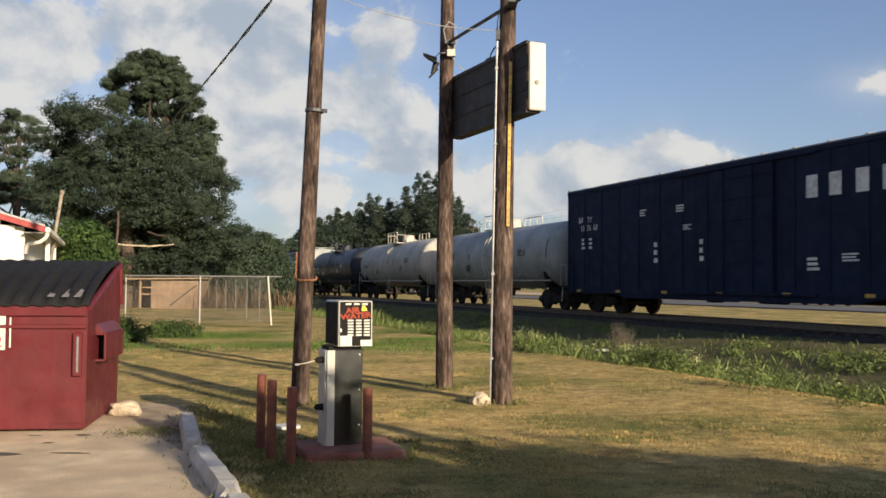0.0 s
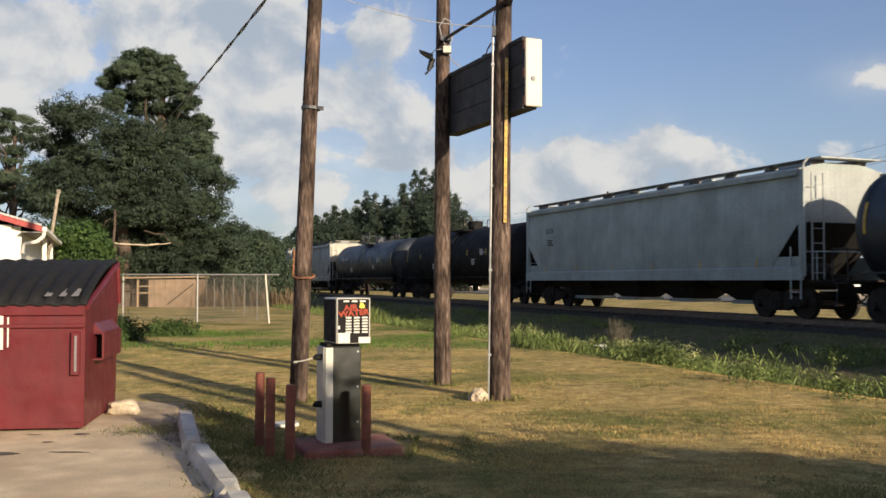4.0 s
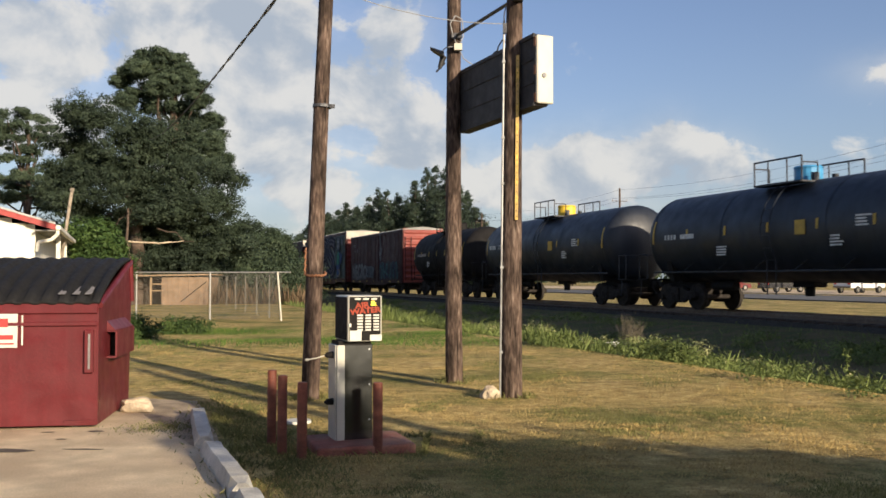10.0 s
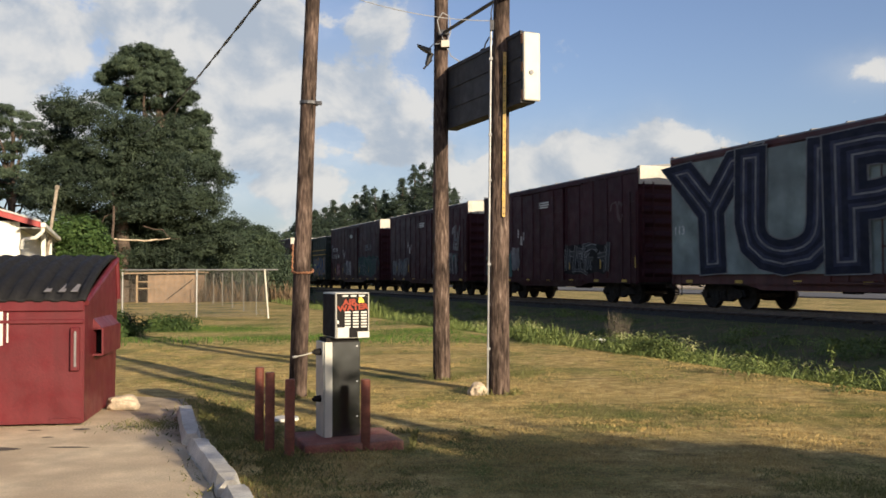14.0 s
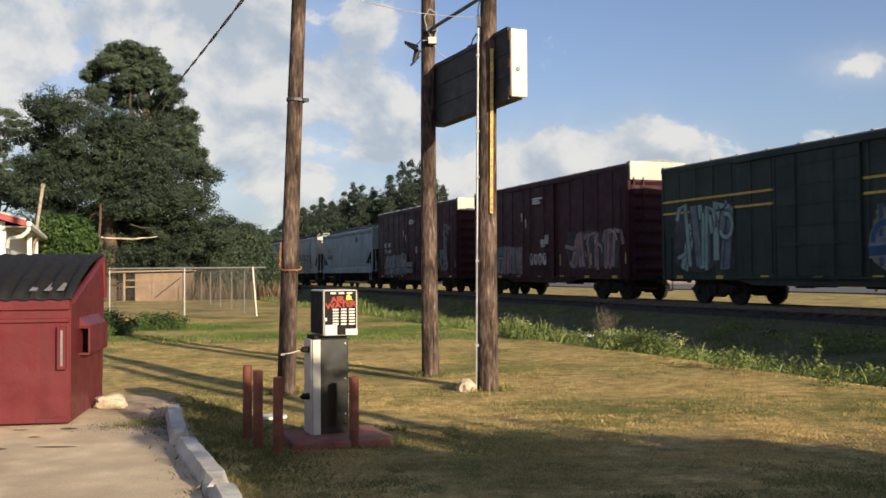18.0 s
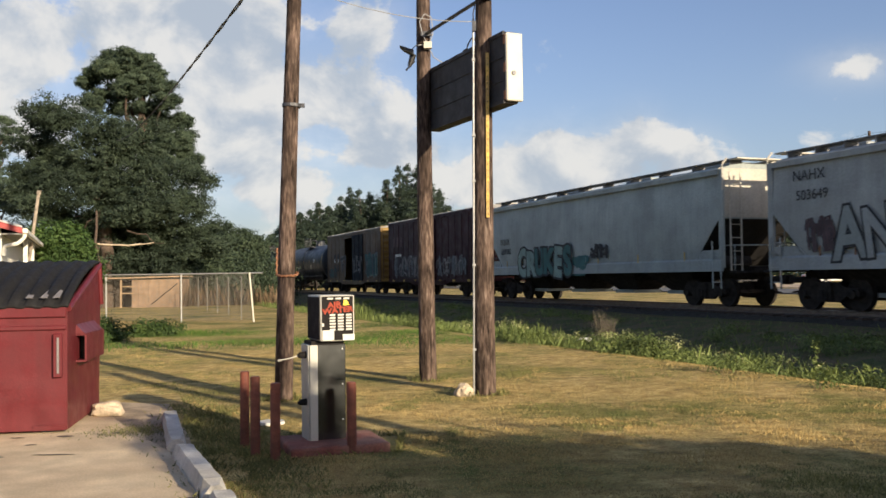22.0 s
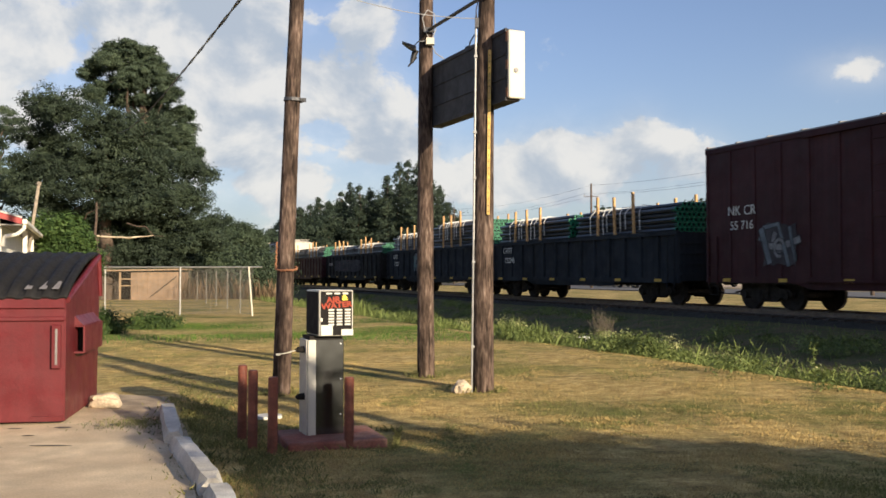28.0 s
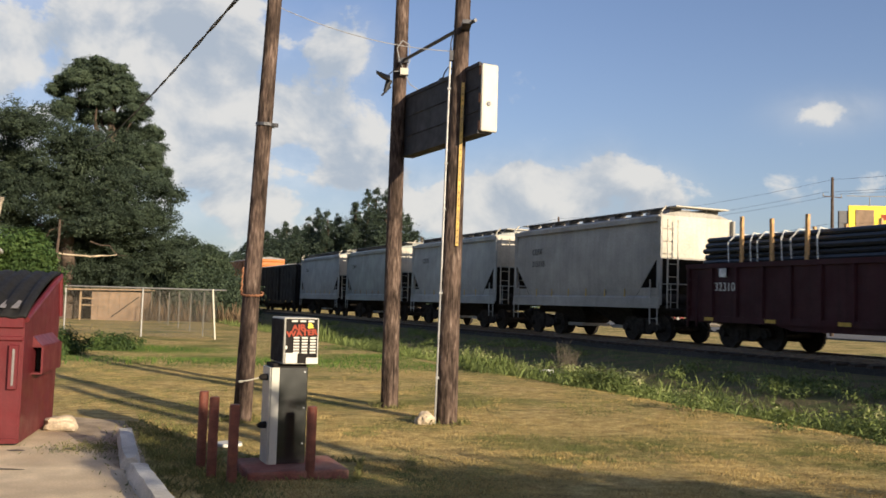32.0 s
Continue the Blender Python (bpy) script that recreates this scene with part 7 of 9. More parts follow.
    letter(car, "28", -3.75, 2.45, 0.40, y - 0.01)
    tag_art(car, -2.4, 2.1, 1.5, 1.9, y, 70, "mark_black", "spray_silver", 1, None, "mark_black")
    tag_art(car, 1.8, 2.1, 2.0, 1.4, y - 0.09, 71, "spray_silver", "mark_black", 2, None, "spray_smoke")
    tag_art(car, 5.2, 2.0, 2.8, 1.7, y, 72, "spray_teal", "mark_black", 3, "spray_mint", "spray_smoke")
    tag_art(car, -5.4, 1.5, 2.4, 0.8, y, 73, "spray_haze", "spray_teal", 3, None, "spray_teal")
    r = tanks(380.4, 409.5, [("black", "black tank car with pale placards and numbers", {"placard": False}), ("black", "black tank car with a yellow placard", {})])
    block_mark(r[0][0], -6.2, 2.8, 9, 0.26, -1.59, "mark_pale")
    block_mark(r[1][0], -6.2, 2.6, 9, 0.26, -1.59, "mark_pale")
    car, L, y = boxcar(409.5, 423.8, "umber", "brown-red boxcar with a red end, white numbers and graffiti", H=5.05, end_colour="red", door=4.2, door_at=0.4)
    letter(car, "NK CR", -6.6, 3.0, 0.42, y)
    letter(car, "55 716", -6.6, 2.55, 0.38, y)
    tag_art(car, -5.0, 1.9, 1.3, 1.3, y, 81, "spray_silver", "mark_black", 1)
    tag_word(car, "KDE", 4.8, 2.1, 1.7, y - 0.02, "spray_silver", "mark_black", 1.25)
    for a, b, colr, sd, bd in ((425.0, 437.9, "charcoal", 91, [(-0.47, -0.02, 8, True), (0.02, 0.47, 8, True)]), (439.2, 452.1, "charcoal", 92, [(-0.47, -0.02, 8, False), (0.02, 0.47, 9, True)]),
                               (453.3, 466.0, "soot", 93, [(-0.47, -0.02, 8, False), (0.02, 0.47, 8, True)]), (467.2, 480.1, "umber", 94, [(-0.47, -0.02, 8, False), (0.02, 0.47, 8, True)])):
        car, L, y = gondola(a, b, colr, "low gondola car loaded with stacked black pipe", sd, bd)
        if sd == 94:
            letter(car, "32310", -5.7, 1.82, 0.36, y)
            bars(car, -5.7, 2.25, 0.5, 0.26, 1, y)
        elif sd == 93:
            block_mark(car, -6.2, 1.85, 5, 0.28, y, "mark_pale")
        else:
            letter(car, "CHTT", -5.6, 2.15, 0.36, y)
            letter(car, "722296" if sd == 91 else "72227", -5.4, 1.7, 0.34, y)
        if sd == 92:
            tag_art(car, -0.5, 1.75, 3.2, 1.1, y, 95, "spray_teal", "spray_silver", 4, None)
        if sd == 93:
            tag_art(car, -1.0, 1.7, 7.0, 0.9, y, 96 + sd, "spray_haze", "car_soot", 3, "spray_haze", "mark_faded")
    # the first body is a white darkened for its shaded side
    for a, b, colr, num in ((481.0, 490.3, "shade_white", "315118"), (491.3, 500.6, "pale", ""), (502.0, 510.8, "grey", ""), (511.8, 521.0, "pale", "")):
        car, L, y = hopper(a, b, colr, "short pale cement hopper with its end toned cream for the sun", bays=2, H=4.45, end="car_white")
        letter(car, "CEFX", -3.1, 3.3, 0.34, y, "mark_black")
        if num:
            letter(car, num, -3.0, 2.8, 0.34, y, "mark_black")
    boxcar(522.3, 534.5, "soot", "soot-dark low boxcar at the far end of the train", H=3.9)
    boxcar(536.2, 549.0, "orange", "orange boxcar at the far end of the train", H=4.9)


def train_way(s, t):
    """The pose of a car that starts s metres along the track, t seconds on."""
    gone = SCALE * (14.5757 * t - 0.008543 * t * t + 7.576e-5 * t ** 3)
    p = at_track(s - gone, TRACK_D, RAIL_Z)
    return Matrix.Translation(p) @ Matrix.Rotation(TRACK - math.pi / 2, 4, "Z")


def motions():
    times = [0, 2, 4, 7, 10, 13, 16, 19, 22, 25, 28, 30, 32]
    for ob, s in KEYED:
        walk(ob, [(t, train_way(s, t)) for t in times])
    for ob, rows in EXTRA_MOVES:
        walk(ob, rows)



# ---- plants ----


def leaf_cloud(name, blobs, n, size, material, parent=None, seed=1, clump=0.55, per=14, flat=0.5, shell=0.55, long=1.6):
    """Leaves in small clumps spread through ellipsoids (x, y, z, rx, ry, rz)."""
    rng = np.random.default_rng(seed)
    b = np.array(blobs, float)
    wt = np.cbrt(b[:, 3] * b[:, 4] * b[:, 5]) ** 2
    pick = rng.choice(len(b), size=max(1, n // per), p=wt / wt.sum())
    d = rng.normal(size=(len(pick), 3))
    d /= np.linalg.norm(d, axis=1)[:, None]
    r = shell + (1 - shell) * rng.random(len(pick)) ** 0.6
    r *= 1 + 0.16 * rng.normal(size=len(pick))
    cen = b[pick, :3] + d * r[:, None] * b[pick, 3:6]
    out = np.repeat(d, per, axis=0)
    p = np.repeat(cen, per, axis=0) + rng.normal(size=(len(cen) * per, 3)) * clump * np.array([1, 1, 0.6])
    m = len(p)
    nrm = out * 1.2 + rng.normal(size=(m, 3)) * 0.5 + np.array([0, 0, flat])
    nrm /= np.linalg.norm(nrm, axis=1)[:, None]
    t = np.cross(nrm, rng.normal(size=(m, 3)))
    t /= np.linalg.norm(t, axis=1)[:, None]
    u = np.cross(nrm, t)
    s = size * rng.uniform(0.6, 1.4, size=(m, 1))
    v = np.empty((m, 4, 3))
    v[:, 0] = p - t * s * long
    v[:, 1] = p - u * s * 0.6
    v[:, 2] = p + t * s * long
    v[:, 3] = p + u * s * 0.6
    f = np.arange(m * 4).reshape(m, 4)
    return soup(name, v.reshape(-1, 3), f, material, parent)


def blades(name, pts, h, w, material, parent=None, seed=1, bend=0.4):
    """Upright grass blades, one bent triangle pair each, on the points (x, y, z, scale)."""
    rng = np.random.default_rng(seed)
    p = np.array(pts, float)
    m = len(p)
    a = rng.uniform(0, math.tau, m)
    d = np.stack([np.cos(a), np.sin(a), np.zeros(m)], 1)
    k = rng.uniform(0, math.tau, m)
    ln = np.stack([np.cos(k), np.sin(k), np.zeros(m)], 1) * (h * bend * rng.uniform(0.2, 1.3, m))[:, None] * p[:, 3:4]
    hh = (h * rng.uniform(0.5, 1.3, m) * p[:, 3])[:, None] * np.array([0, 0, 1.0])
    ww = d * (w * p[:, 3] * rng.uniform(0.6, 1.3, m))[:, None]
    base = p[:, :3]
    v = np.empty((m, 4, 3))
    v[:, 0] = base - ww
    v[:, 1] = base + ww
    v[:, 2] = base + ww * 0.6 + hh * 0.6 + ln * 0.35
    v[:, 3] = base + hh + ln
    f = np.arange(m * 4).reshape(m, 4)
    return soup(name, v.reshape(-1, 3), f, material, parent)


def limb(bm, a, b, r0, r1, seed, n=5, wob=0.12):
    rng = random.Random(seed)
    a, b = Vector(a), Vector(b)
    P = [a.lerp(b, i / n) + Vector((rng.uniform(-1, 1), rng.uniform(-1, 1), rng.uniform(-0.5, 0.5))) * wob * (b - a).length * (0 if i in (0, n) else 0.5) for i in range(n + 1)]
    for i in range(n):
        bm_tube(bm, P[i], P[i + 1], r0 + (r1 - r0) * i / n, r0 + (r1 - r0) * (i + 1) / n, 8)
    return P


def tree(name, x, y, label, trunk_h, r, blobs, n, size, leaf, seed, bark="bark", clump=0.5, limbs=True, per=14, shell=0.5, long=1.6):
    """A tree whose crown blobs are given relative to its foot."""
    z0 = ground_z(x, y)
    t = thing(name, Matrix.Translation((x, y, z0)), label, "tree", "trees")
    bm = bmesh.new()
    limb(bm, (0, 0, -0.3), (0.1, 0.05, trunk_h), r, r * 0.55, seed, 6, 0.05)
    part("trunk", bm, bark, t, smooth=True)
    if limbs:
        rng = random.Random(seed)
        for i, bl in enumerate(sorted(blobs, key=lambda q: -q[3])[:12]):
            bm = bmesh.new()
            zs = min(trunk_h * rng.uniform(0.45, 0.98), bl[2])
            limb(bm, (0.1 * zs / trunk_h, 0, zs), (bl[0], bl[1], bl[2]), r * 0.42, r * 0.12, seed + i, 5, 0.12)
            part("limb", bm, bark, t, smooth=True)
    c = leaf_cloud("crown", blobs, n, size, leaf, t, seed, clump, per, shell=shell, long=long)
    return t


def lumps(rng, cx, cy, cz, rx, ry, rz, k, f=0.42):
    """k smaller ellipsoids over the surface of a large one."""
    out = [(cx, cy, cz, rx * 0.72, ry * 0.72, rz * 0.72)]
    for _ in range(k):
        a, b = rng.uniform(0, math.tau), math.asin(rng.uniform(-0.75, 1))
        q = rng.uniform(0.62, 0.86)
        s = rng.uniform(0.7, 1.2) * f
        out.append((cx + rx * q * math.cos(a) * math.cos(b), cy + ry * q * math.sin(a) * math.cos(b), cz + rz * q * math.sin(b), rx * s, ry * s, rz * s * 0.8))
    return out


def tufts(rng, blobs, k, size, flat=0.5):
    """Each bough broken into k small separate tufts over its upper shell."""
    out = []
    for x, y, z, rx, ry, rz in blobs:
        for _ in range(max(2, int(k * (rx * ry) ** 0.5 / 1.0))):
            a, b = rng.uniform(0, math.tau), math.asin(rng.uniform(-0.55, 1))
            q = rng.uniform(0.55, 1.02)
            w = size * rng.uniform(0.65, 1.3)
            out.append((x + rx * q * math.cos(a) * math.cos(b), y + ry * q * math.sin(a) * math.cos(b), z + rz * q * 1.1 * math.sin(b), w, w, w * flat))
    return out


def cone_blobs(rng, h, w, base, n):
    """A dense pine: tufts over a rough cone, ragged at the tip."""
    out = [(0, 0, base + (h - base) * f, w * 0.8 * (1 - f) ** 0.75, w * 0.8 * (1 - f) ** 0.75, (h - base) * 0.13) for f in (0.1, 0.25, 0.4, 0.55, 0.7, 0.84)]
    for i in range(n):
        f = rng.random() ** 1.1
        r = w * (1 - f) ** 0.75 * rng.uniform(0.55, 1.05)
        a = rng.uniform(0, math.tau)
        q = rng.uniform(0.5, 0.85) * (1.15 - 0.6 * f)
        out.append((r * math.cos(a), r * math.sin(a), base + (h - base) * (0.04 + 0.95 * f), q, q, q * 0.62))
    out.append((0, 0, h - 0.3, 0.3, 0.3, 0.55))
    return out


def px_at(px, depth, horizon_x=789.0, f=1607.0):
    """Sideways metres for a bearing at a given distance ahead."""
    return (px - horizon_x) / f * depth


def build_trees():
    rng = random.Random(11)
    # the tall pine behind the oak
    pb = []
    for px, cy, r in ((270, 100, 1.25), (245, 108, 0.9), (297, 108, 1.0), (240, 128, 1.15), (213, 138, 0.8), (203, 150, 0.5), (275, 132, 1.4), (318, 134, 1.15), (222, 170, 0.95), (252, 163, 1.0), (300, 162, 1.3), (338, 160, 1.0),
                      (228, 190, 0.8), (266, 190, 1.0), (312, 195, 1.2), (350, 188, 1.15), (368, 214, 1.0), (330, 222, 1.3), (384, 240, 0.7), (358, 246, 1.2), (378, 268, 0.9), (392, 262, 0.8), (398, 285, 0.9), (405, 300, 0.8), (345, 275, 1.2), (365, 295, 0.8)):
        px -= 14 if px < 300 else 14 if cy < 200 else 22
        pb.append((px_at(px, 62) - px_at(292, 62), rng.uniform(-1.2, 1.2), 1.55 + (499 - cy) / 1607 * 62, r, r, r * 0.55))
    pb = tufts(rng, pb, 11.0, 0.42, 0.5) + [(x, y + 0.4, z, r * 0.8, r * 0.8, r2 * 0.95) for x, y, z, r, _, r2 in pb]
    tree("pine_tree", px_at(292, 62), 62, "tall dark green pine with layered boughs behind an oak", 15.0, 0.30, pb, 210000, 0.036, "pine_leaf", 21, clump=0.10, per=20, shell=0.5, long=2.4)
    # the broad oak
    ob = []
    for px, top, r in ((108, 208, 1.5), (112, 240, 1.8), (100, 275, 1.9), (92, 318, 2.0), (112, 345, 2.2), (128, 205, 1.6), (165, 192, 2.0), (210, 205, 2.2), (250, 212, 2.2), (292, 225, 2.1), (330, 265, 2.1), (365, 300, 2.0), (120, 290, 2.2), (160, 290, 2.8), (210, 300, 3.0), (262, 310, 3.0), (310, 330, 2.8),
                       (350, 345, 2.4), (390, 345, 2.0), (108, 345, 1.8), (150, 355, 2.3), (410, 385, 1.5), (375, 400, 1.7), (330, 395, 1.8), (270, 370, 2.0), (195, 370, 2.0), (420, 312, 0.9), (402, 305, 1.1), (415, 350, 1.4), (425, 395, 1.4), (400, 420, 1.8), (430, 430, 1.3), (360, 430, 1.8), (310, 425, 1.6), (235, 250, 2.6), (180, 250, 2.6), (285, 275, 2.6), (130, 260, 2.2), (240, 300, 3.0), (340, 320, 2.6), (200, 400, 1.6), (140, 400, 1.8), (215, 395, 1.6), (240, 425, 1.5), (265, 405, 1.7), (290, 440, 1.4), (225, 450, 1.3), (330, 450, 1.4), (260, 460, 1.5), (365, 465, 1.4), (205, 470, 1.5), (240, 385, 1.8), (300, 400, 1.8), (195, 430, 1.6), (315, 470, 1.5), (180, 385, 1.8)):
        px -= 30 * smooth01((px - 240) / 90) - 8 * smooth01((190 - px) / 40)
        top -= 4
        z = 1.55 + (499 - top) / 1607 * 55 - r * 0.45
        x, y = px_at(px, 55) - px_at(225, 55), rng.uniform(-2.4, 2.4) if top < 365 else rng.uniform(0.5, 3.0)
        ob.append((x, y, z, r * 0.74, r * 0.74, r * 0.56))
        for _ in range(3):
            a, q = rng.uniform(0, math.tau), r * rng.uniform(0.55, 0.8)
            ob.append((x + q * math.cos(a), y - abs(q * math.sin(a)) * 0.9, z + r * rng.uniform(-0.35, 0.45), r * 0.34, r * 0.34, r * 0.24))
    t = tree("oak_tree", px_at(225, 55), 55, "broad dark green oak with hanging limbs over the yard", 6.5, 0.55, tufts(rng, ob, 6.0, 0.44, 0.85) + [(x, y + 0.5, z, r * 0.9, r * 0.9, r2 * 0.95) for x, y, z, r, _, r2 in ob], 330000, 0.048, "oak_leaf", 5, clump=0.13, per=18, shell=0.55)
    for i, (x0, y0, z0, x1, y1, z1) in enumerate(((2.0, -2, 4.5, 4.4, -3, 3.7), (-1, -2, 4, 0.8, -3, 5.6))):
        bm = bmesh.new()
        limb(bm, (x0, y0, z0), (x1, y1, z1), 0.045, 0.015, 60 + i, 5, 0.2)
        part("bare_limb", bm, "bark", t, "bare grey limb")
    bm = bmesh.new()
    b0 = Vector((px_at(230, 52) - px_at(225, 55), -4.6, 1.55 + (499 - 434) / 1607 * 52))
    limb(bm, b0, b0 + Vector((1.7, 0, -0.12)), 0.045, 0.05, 3, 5, 0.06)
    limb(bm, b0 + Vector((1.7, 0, -0.12)), b0 + Vector((3.1, 0, 0.02)), 0.055, 0.02, 4, 5, 0.12)
    part("broken_limb", bm, "stone", t, "bleached broken limb hanging level")
    bm = bmesh.new()
    limb(bm, (px_at(226, 53) - px_at(225, 55), -3.2, -0.3), (px_at(224, 53) - px_at(225, 55), -3.2, 5.6), 0.12, 0.06, 80, 6, 0.03)
    part("stem", bm, "bark", t, "thin grey stem")
    # pines at the yard's far corner
    for dep, sd, spots in ((70, 31, ((24, 216, 0.9), (6, 222, 0.8), (42, 224, 0.8), (58, 240, 0.8), (-12, 238, 0.9), (22, 240, 1.0), (64, 256, 0.6), (40, 254, 0.9), (4, 258, 0.9), (-20, 268, 0.8),
                                         (24, 276, 0.8), (56, 282, 0.8), (-4, 292, 0.7), (36, 300, 0.8), (60, 312, 0.7), (12, 318, 0.8))),
                           (74, 32, ((-58, 214, 1.0), (-40, 226, 1.0), (-72, 232, 1.0), (-52, 250, 1.2), (-30, 258, 1.0), (-64, 278, 1.1), (-40, 292, 1.0))),
                           (66, 36, ((30, 330, 1.0), (56, 336, 1.0), (8, 338, 1.0), (-16, 332, 1.0), (76, 348, 0.9), (40, 356, 1.1), (10, 366, 1.1), (-20, 364, 1.0), (70, 376, 0.9)))):
        r2 = random.Random(sd)
        cx = px_at(sum(q[0] for q in spots) / len(spots), dep)
        bl = [(px_at(px, dep) - cx, r2.uniform(-0.8, 0.8), 1.55 + (508 - py) / 1607 * dep, r, r, r * 0.5) for px, py, r in spots]
        bl = tufts(r2, bl, 7.0, 0.42, 0.5)
        tree("pine_tree", cx, dep, "dark green pine with separate layered boughs", max(b[2] for b in bl) * 0.95, 0.24, bl, 26000, 0.045, "pine_leaf", sd, clump=0.11, per=18, shell=0.5, long=2.2)
    # dark undergrowth under the oak
    und = []
    for px in range(20, 405, 14):
        dep = rng.uniform(58, 66)
        und.append((px_at(px, dep), dep, rng.uniform(0.8, 3.0), rng.uniform(1.0, 1.7), 1.2, rng.uniform(1.0, 2.0)))
        und.append((px_at(px + 6, dep + 5), dep + 5, rng.uniform(3.0, 5.0), rng.uniform(1.2, 1.9), 1.2, rng.uniform(1.2, 2.2)))
    c = leaf_cloud("undergrowth", und, 60000, 0.08, "oak_leaf", None, 15, 0.4, 18)
    tagged(c, "dark shaded undergrowth beneath the trees", "undergrowth", kind="stuff")
    # the rounded shrub beside the house
    bush = thing("shrub", Matrix.Translation((px_at(165, 33), 33, 0)), "bright green rounded shrub beside the white house", "shrub")
    bl = []
    for px, top, r in ((128, 402, 0.9), (150, 398, 0.9), (170, 408, 0.9), (186, 432, 0.7), (150, 430, 1.0), (175, 440, 1.0), (130, 435, 0.9), (165, 465, 1.1), (188, 468, 0.8), (140, 475, 1.0)):
        bl.append((px_at(px, 33) - px_at(165, 33), rng.uniform(-0.5, 0.5), 1.55 + (499 - top) / 1607 * 33 - r * 0.4, r * 0.7, r * 0.7, r * 0.65))
    leaf_cloud("leaves", tufts(rng, bl, 14, 0.22, 0.8) + bl, 24000, 0.045, "shrub_leaf", bush, 8, 0.08, 14)
    bm = bmesh.new()
    for k in range(4):
        limb(bm, (0.1 * k, 0, -0.1), (0.5 * k - 0.8, 0, 2.0), 0.05, 0.02, 90 + k)
    part("stems", bm, "bark", bush)
    # young trees and brush between the fence and the railway
    for px, dep, top, w, sd in ((447, 92, 396, 2.5, 41), (418, 98, 406, 2.3, 42), (476, 90, 424, 1.7, 43), (505, 104, 438, 2.0, 44), (400, 88, 430, 2.0, 45), (528, 108, 446, 1.6, 46)):
        r2 = random.Random(sd)
        h = 1.55 + (509 - top) / 1607 * dep
        bl = lumps(r2, 0, 0, h * 0.62, w, w, h * 0.38, 11)
        tree("roadside_tree", px_at(px, dep), dep, "rounded mid-green tree at the end of the yard", h * 0.6, 0.2, tufts(r2, bl, 7, 0.5, 0.6) + bl, 20000, 0.07, "grove_leaf", sd, clump=0.18, per=14)
    hedge = []
    for px, dep, top in ((405, 62, 452), (420, 60, 448), (436, 62, 444), (452, 60, 452), (468, 63, 455), (482, 60, 458), (498, 64, 460), (512, 62, 466), (528, 66, 470), (540, 66, 480), (430, 57, 470), (455, 57, 478), (485, 57, 482), (510, 60, 488), (395, 60, 470)):
        h = 1.55 + (499 - top) / 1607 * dep
        for k in range(3):
            hedge.append((px_at(px, dep) + rng.uniform(-0.3, 0.3), dep + rng.uniform(-0.6, 0.6), h * (0.25 + 0.3 * k), 0.75, 0.8, h * 0.24))
    hb = leaf_cloud("brush_hedge", hedge, 26000, 0.07, "grove_leaf", None, 17, 0.3, 14)
    tagged(hb, "tall green brush growing along the railway beyond the fence", "brush", kind="stuff")
    # pale dead cane in front of the hedge
    pts = []
    for _ in range(2200):
        px, dep = rng.uniform(360, 540), rng.uniform(55, 62)
        x = px_at(px, dep)
        pts.append((x, dep, ground_z(x, dep), rng.uniform(0.5, 1.1)))
    tagged(blades("dead_cane", pts, 1.25, 0.014, "dead_twig", None, 3, 0.25), "dry brown cane standing before the green brush", "dry grass", kind="stuff")
    # pines beyond the track
    for k, (px, top) in enumerate(((517, 426), (534, 410), (552, 392), (568, 389), (585, 385), (600, 371), (618, 379), (640, 361), (656, 346), (672, 351), (690, 355), (706, 367), (722, 332), (742, 308), (758, 304), (777, 307),
                                   (797, 331), (814, 350), (831, 380))):
        dep, sd = 150 - 0.05 * (px - 517) + 6 * (k % 3), 51 + k
        r2 = random.Random(sd)
        h = 1.55 + (505 - top) / 1607 * dep
        tree("pine_tree", px_at(px, dep), dep, "dark green pine in the belt beyond the railway", h * 0.93, 0.18, cone_blobs(r2, h, 4.2, h * 0.06, 120), 30000, 0.085, "belt_leaf", sd, clump=0.16, per=14, limbs=False, shell=0.45, long=1.8)
    belt = []
    for k in range(90):
        px = 490 + k * 3.9
        dep = rng.uniform(140, 160)
        top = 1.55 + (500 - np.interp(px, [490, 520, 600, 690, 775, 840], [436, 424, 392, 364, 338, 396])) / 1607 * dep
        for z in (0.2, 0.5, 0.8):
            belt.append((px_at(px, dep), dep, top * z * rng.uniform(0.9, 1.1), 2.0, 2.0, top * 0.2))
    tagged(leaf_cloud("tree_belt", belt, 90000, 0.11, "belt_leaf", None, 18, 0.4, 14), "dark dense brush between the pines beyond the railway", "woods", kind="stuff")
    # scattered trees far across the highway
    for px, dep, top, w, sd in ((1350, 150, 352, 5.0, 71), (1300, 160, 372, 4.5, 72), (1260, 160, 366, 5.0, 73), (1100, 170, 392, 4.2, 74), (1210, 180, 390, 5.0, 75), (1420, 170, 385, 5.0, 76), (1500, 175, 380, 6.0, 77), (900, 190, 408, 5.0, 78), (1000, 200, 420, 5.0, 79)):
        r2 = random.Random(sd)
        h = 1.55 + (500 - top) / 1607 * dep
        tree("roadside_tree", px_at(px, dep), dep, "distant dark green tree across the highway", h * 0.6, 0.22, lumps(r2, 0, 0, h * 0.66, w, w, h * 0.33, 8), 3500, 0.3, "oak_leaf", sd, clump=0.55, limbs=False)
    # woods that close the distance, seen only as a low dark band
    far = []
    for i in range(150):
        a = radians(-75 + i * 1.0)
        d = rng.uniform(330, 420)
        far.append((d * math.sin(a), d * math.cos(a), rng.uniform(2, 5), 9, 6, rng.uniform(4, 7)))
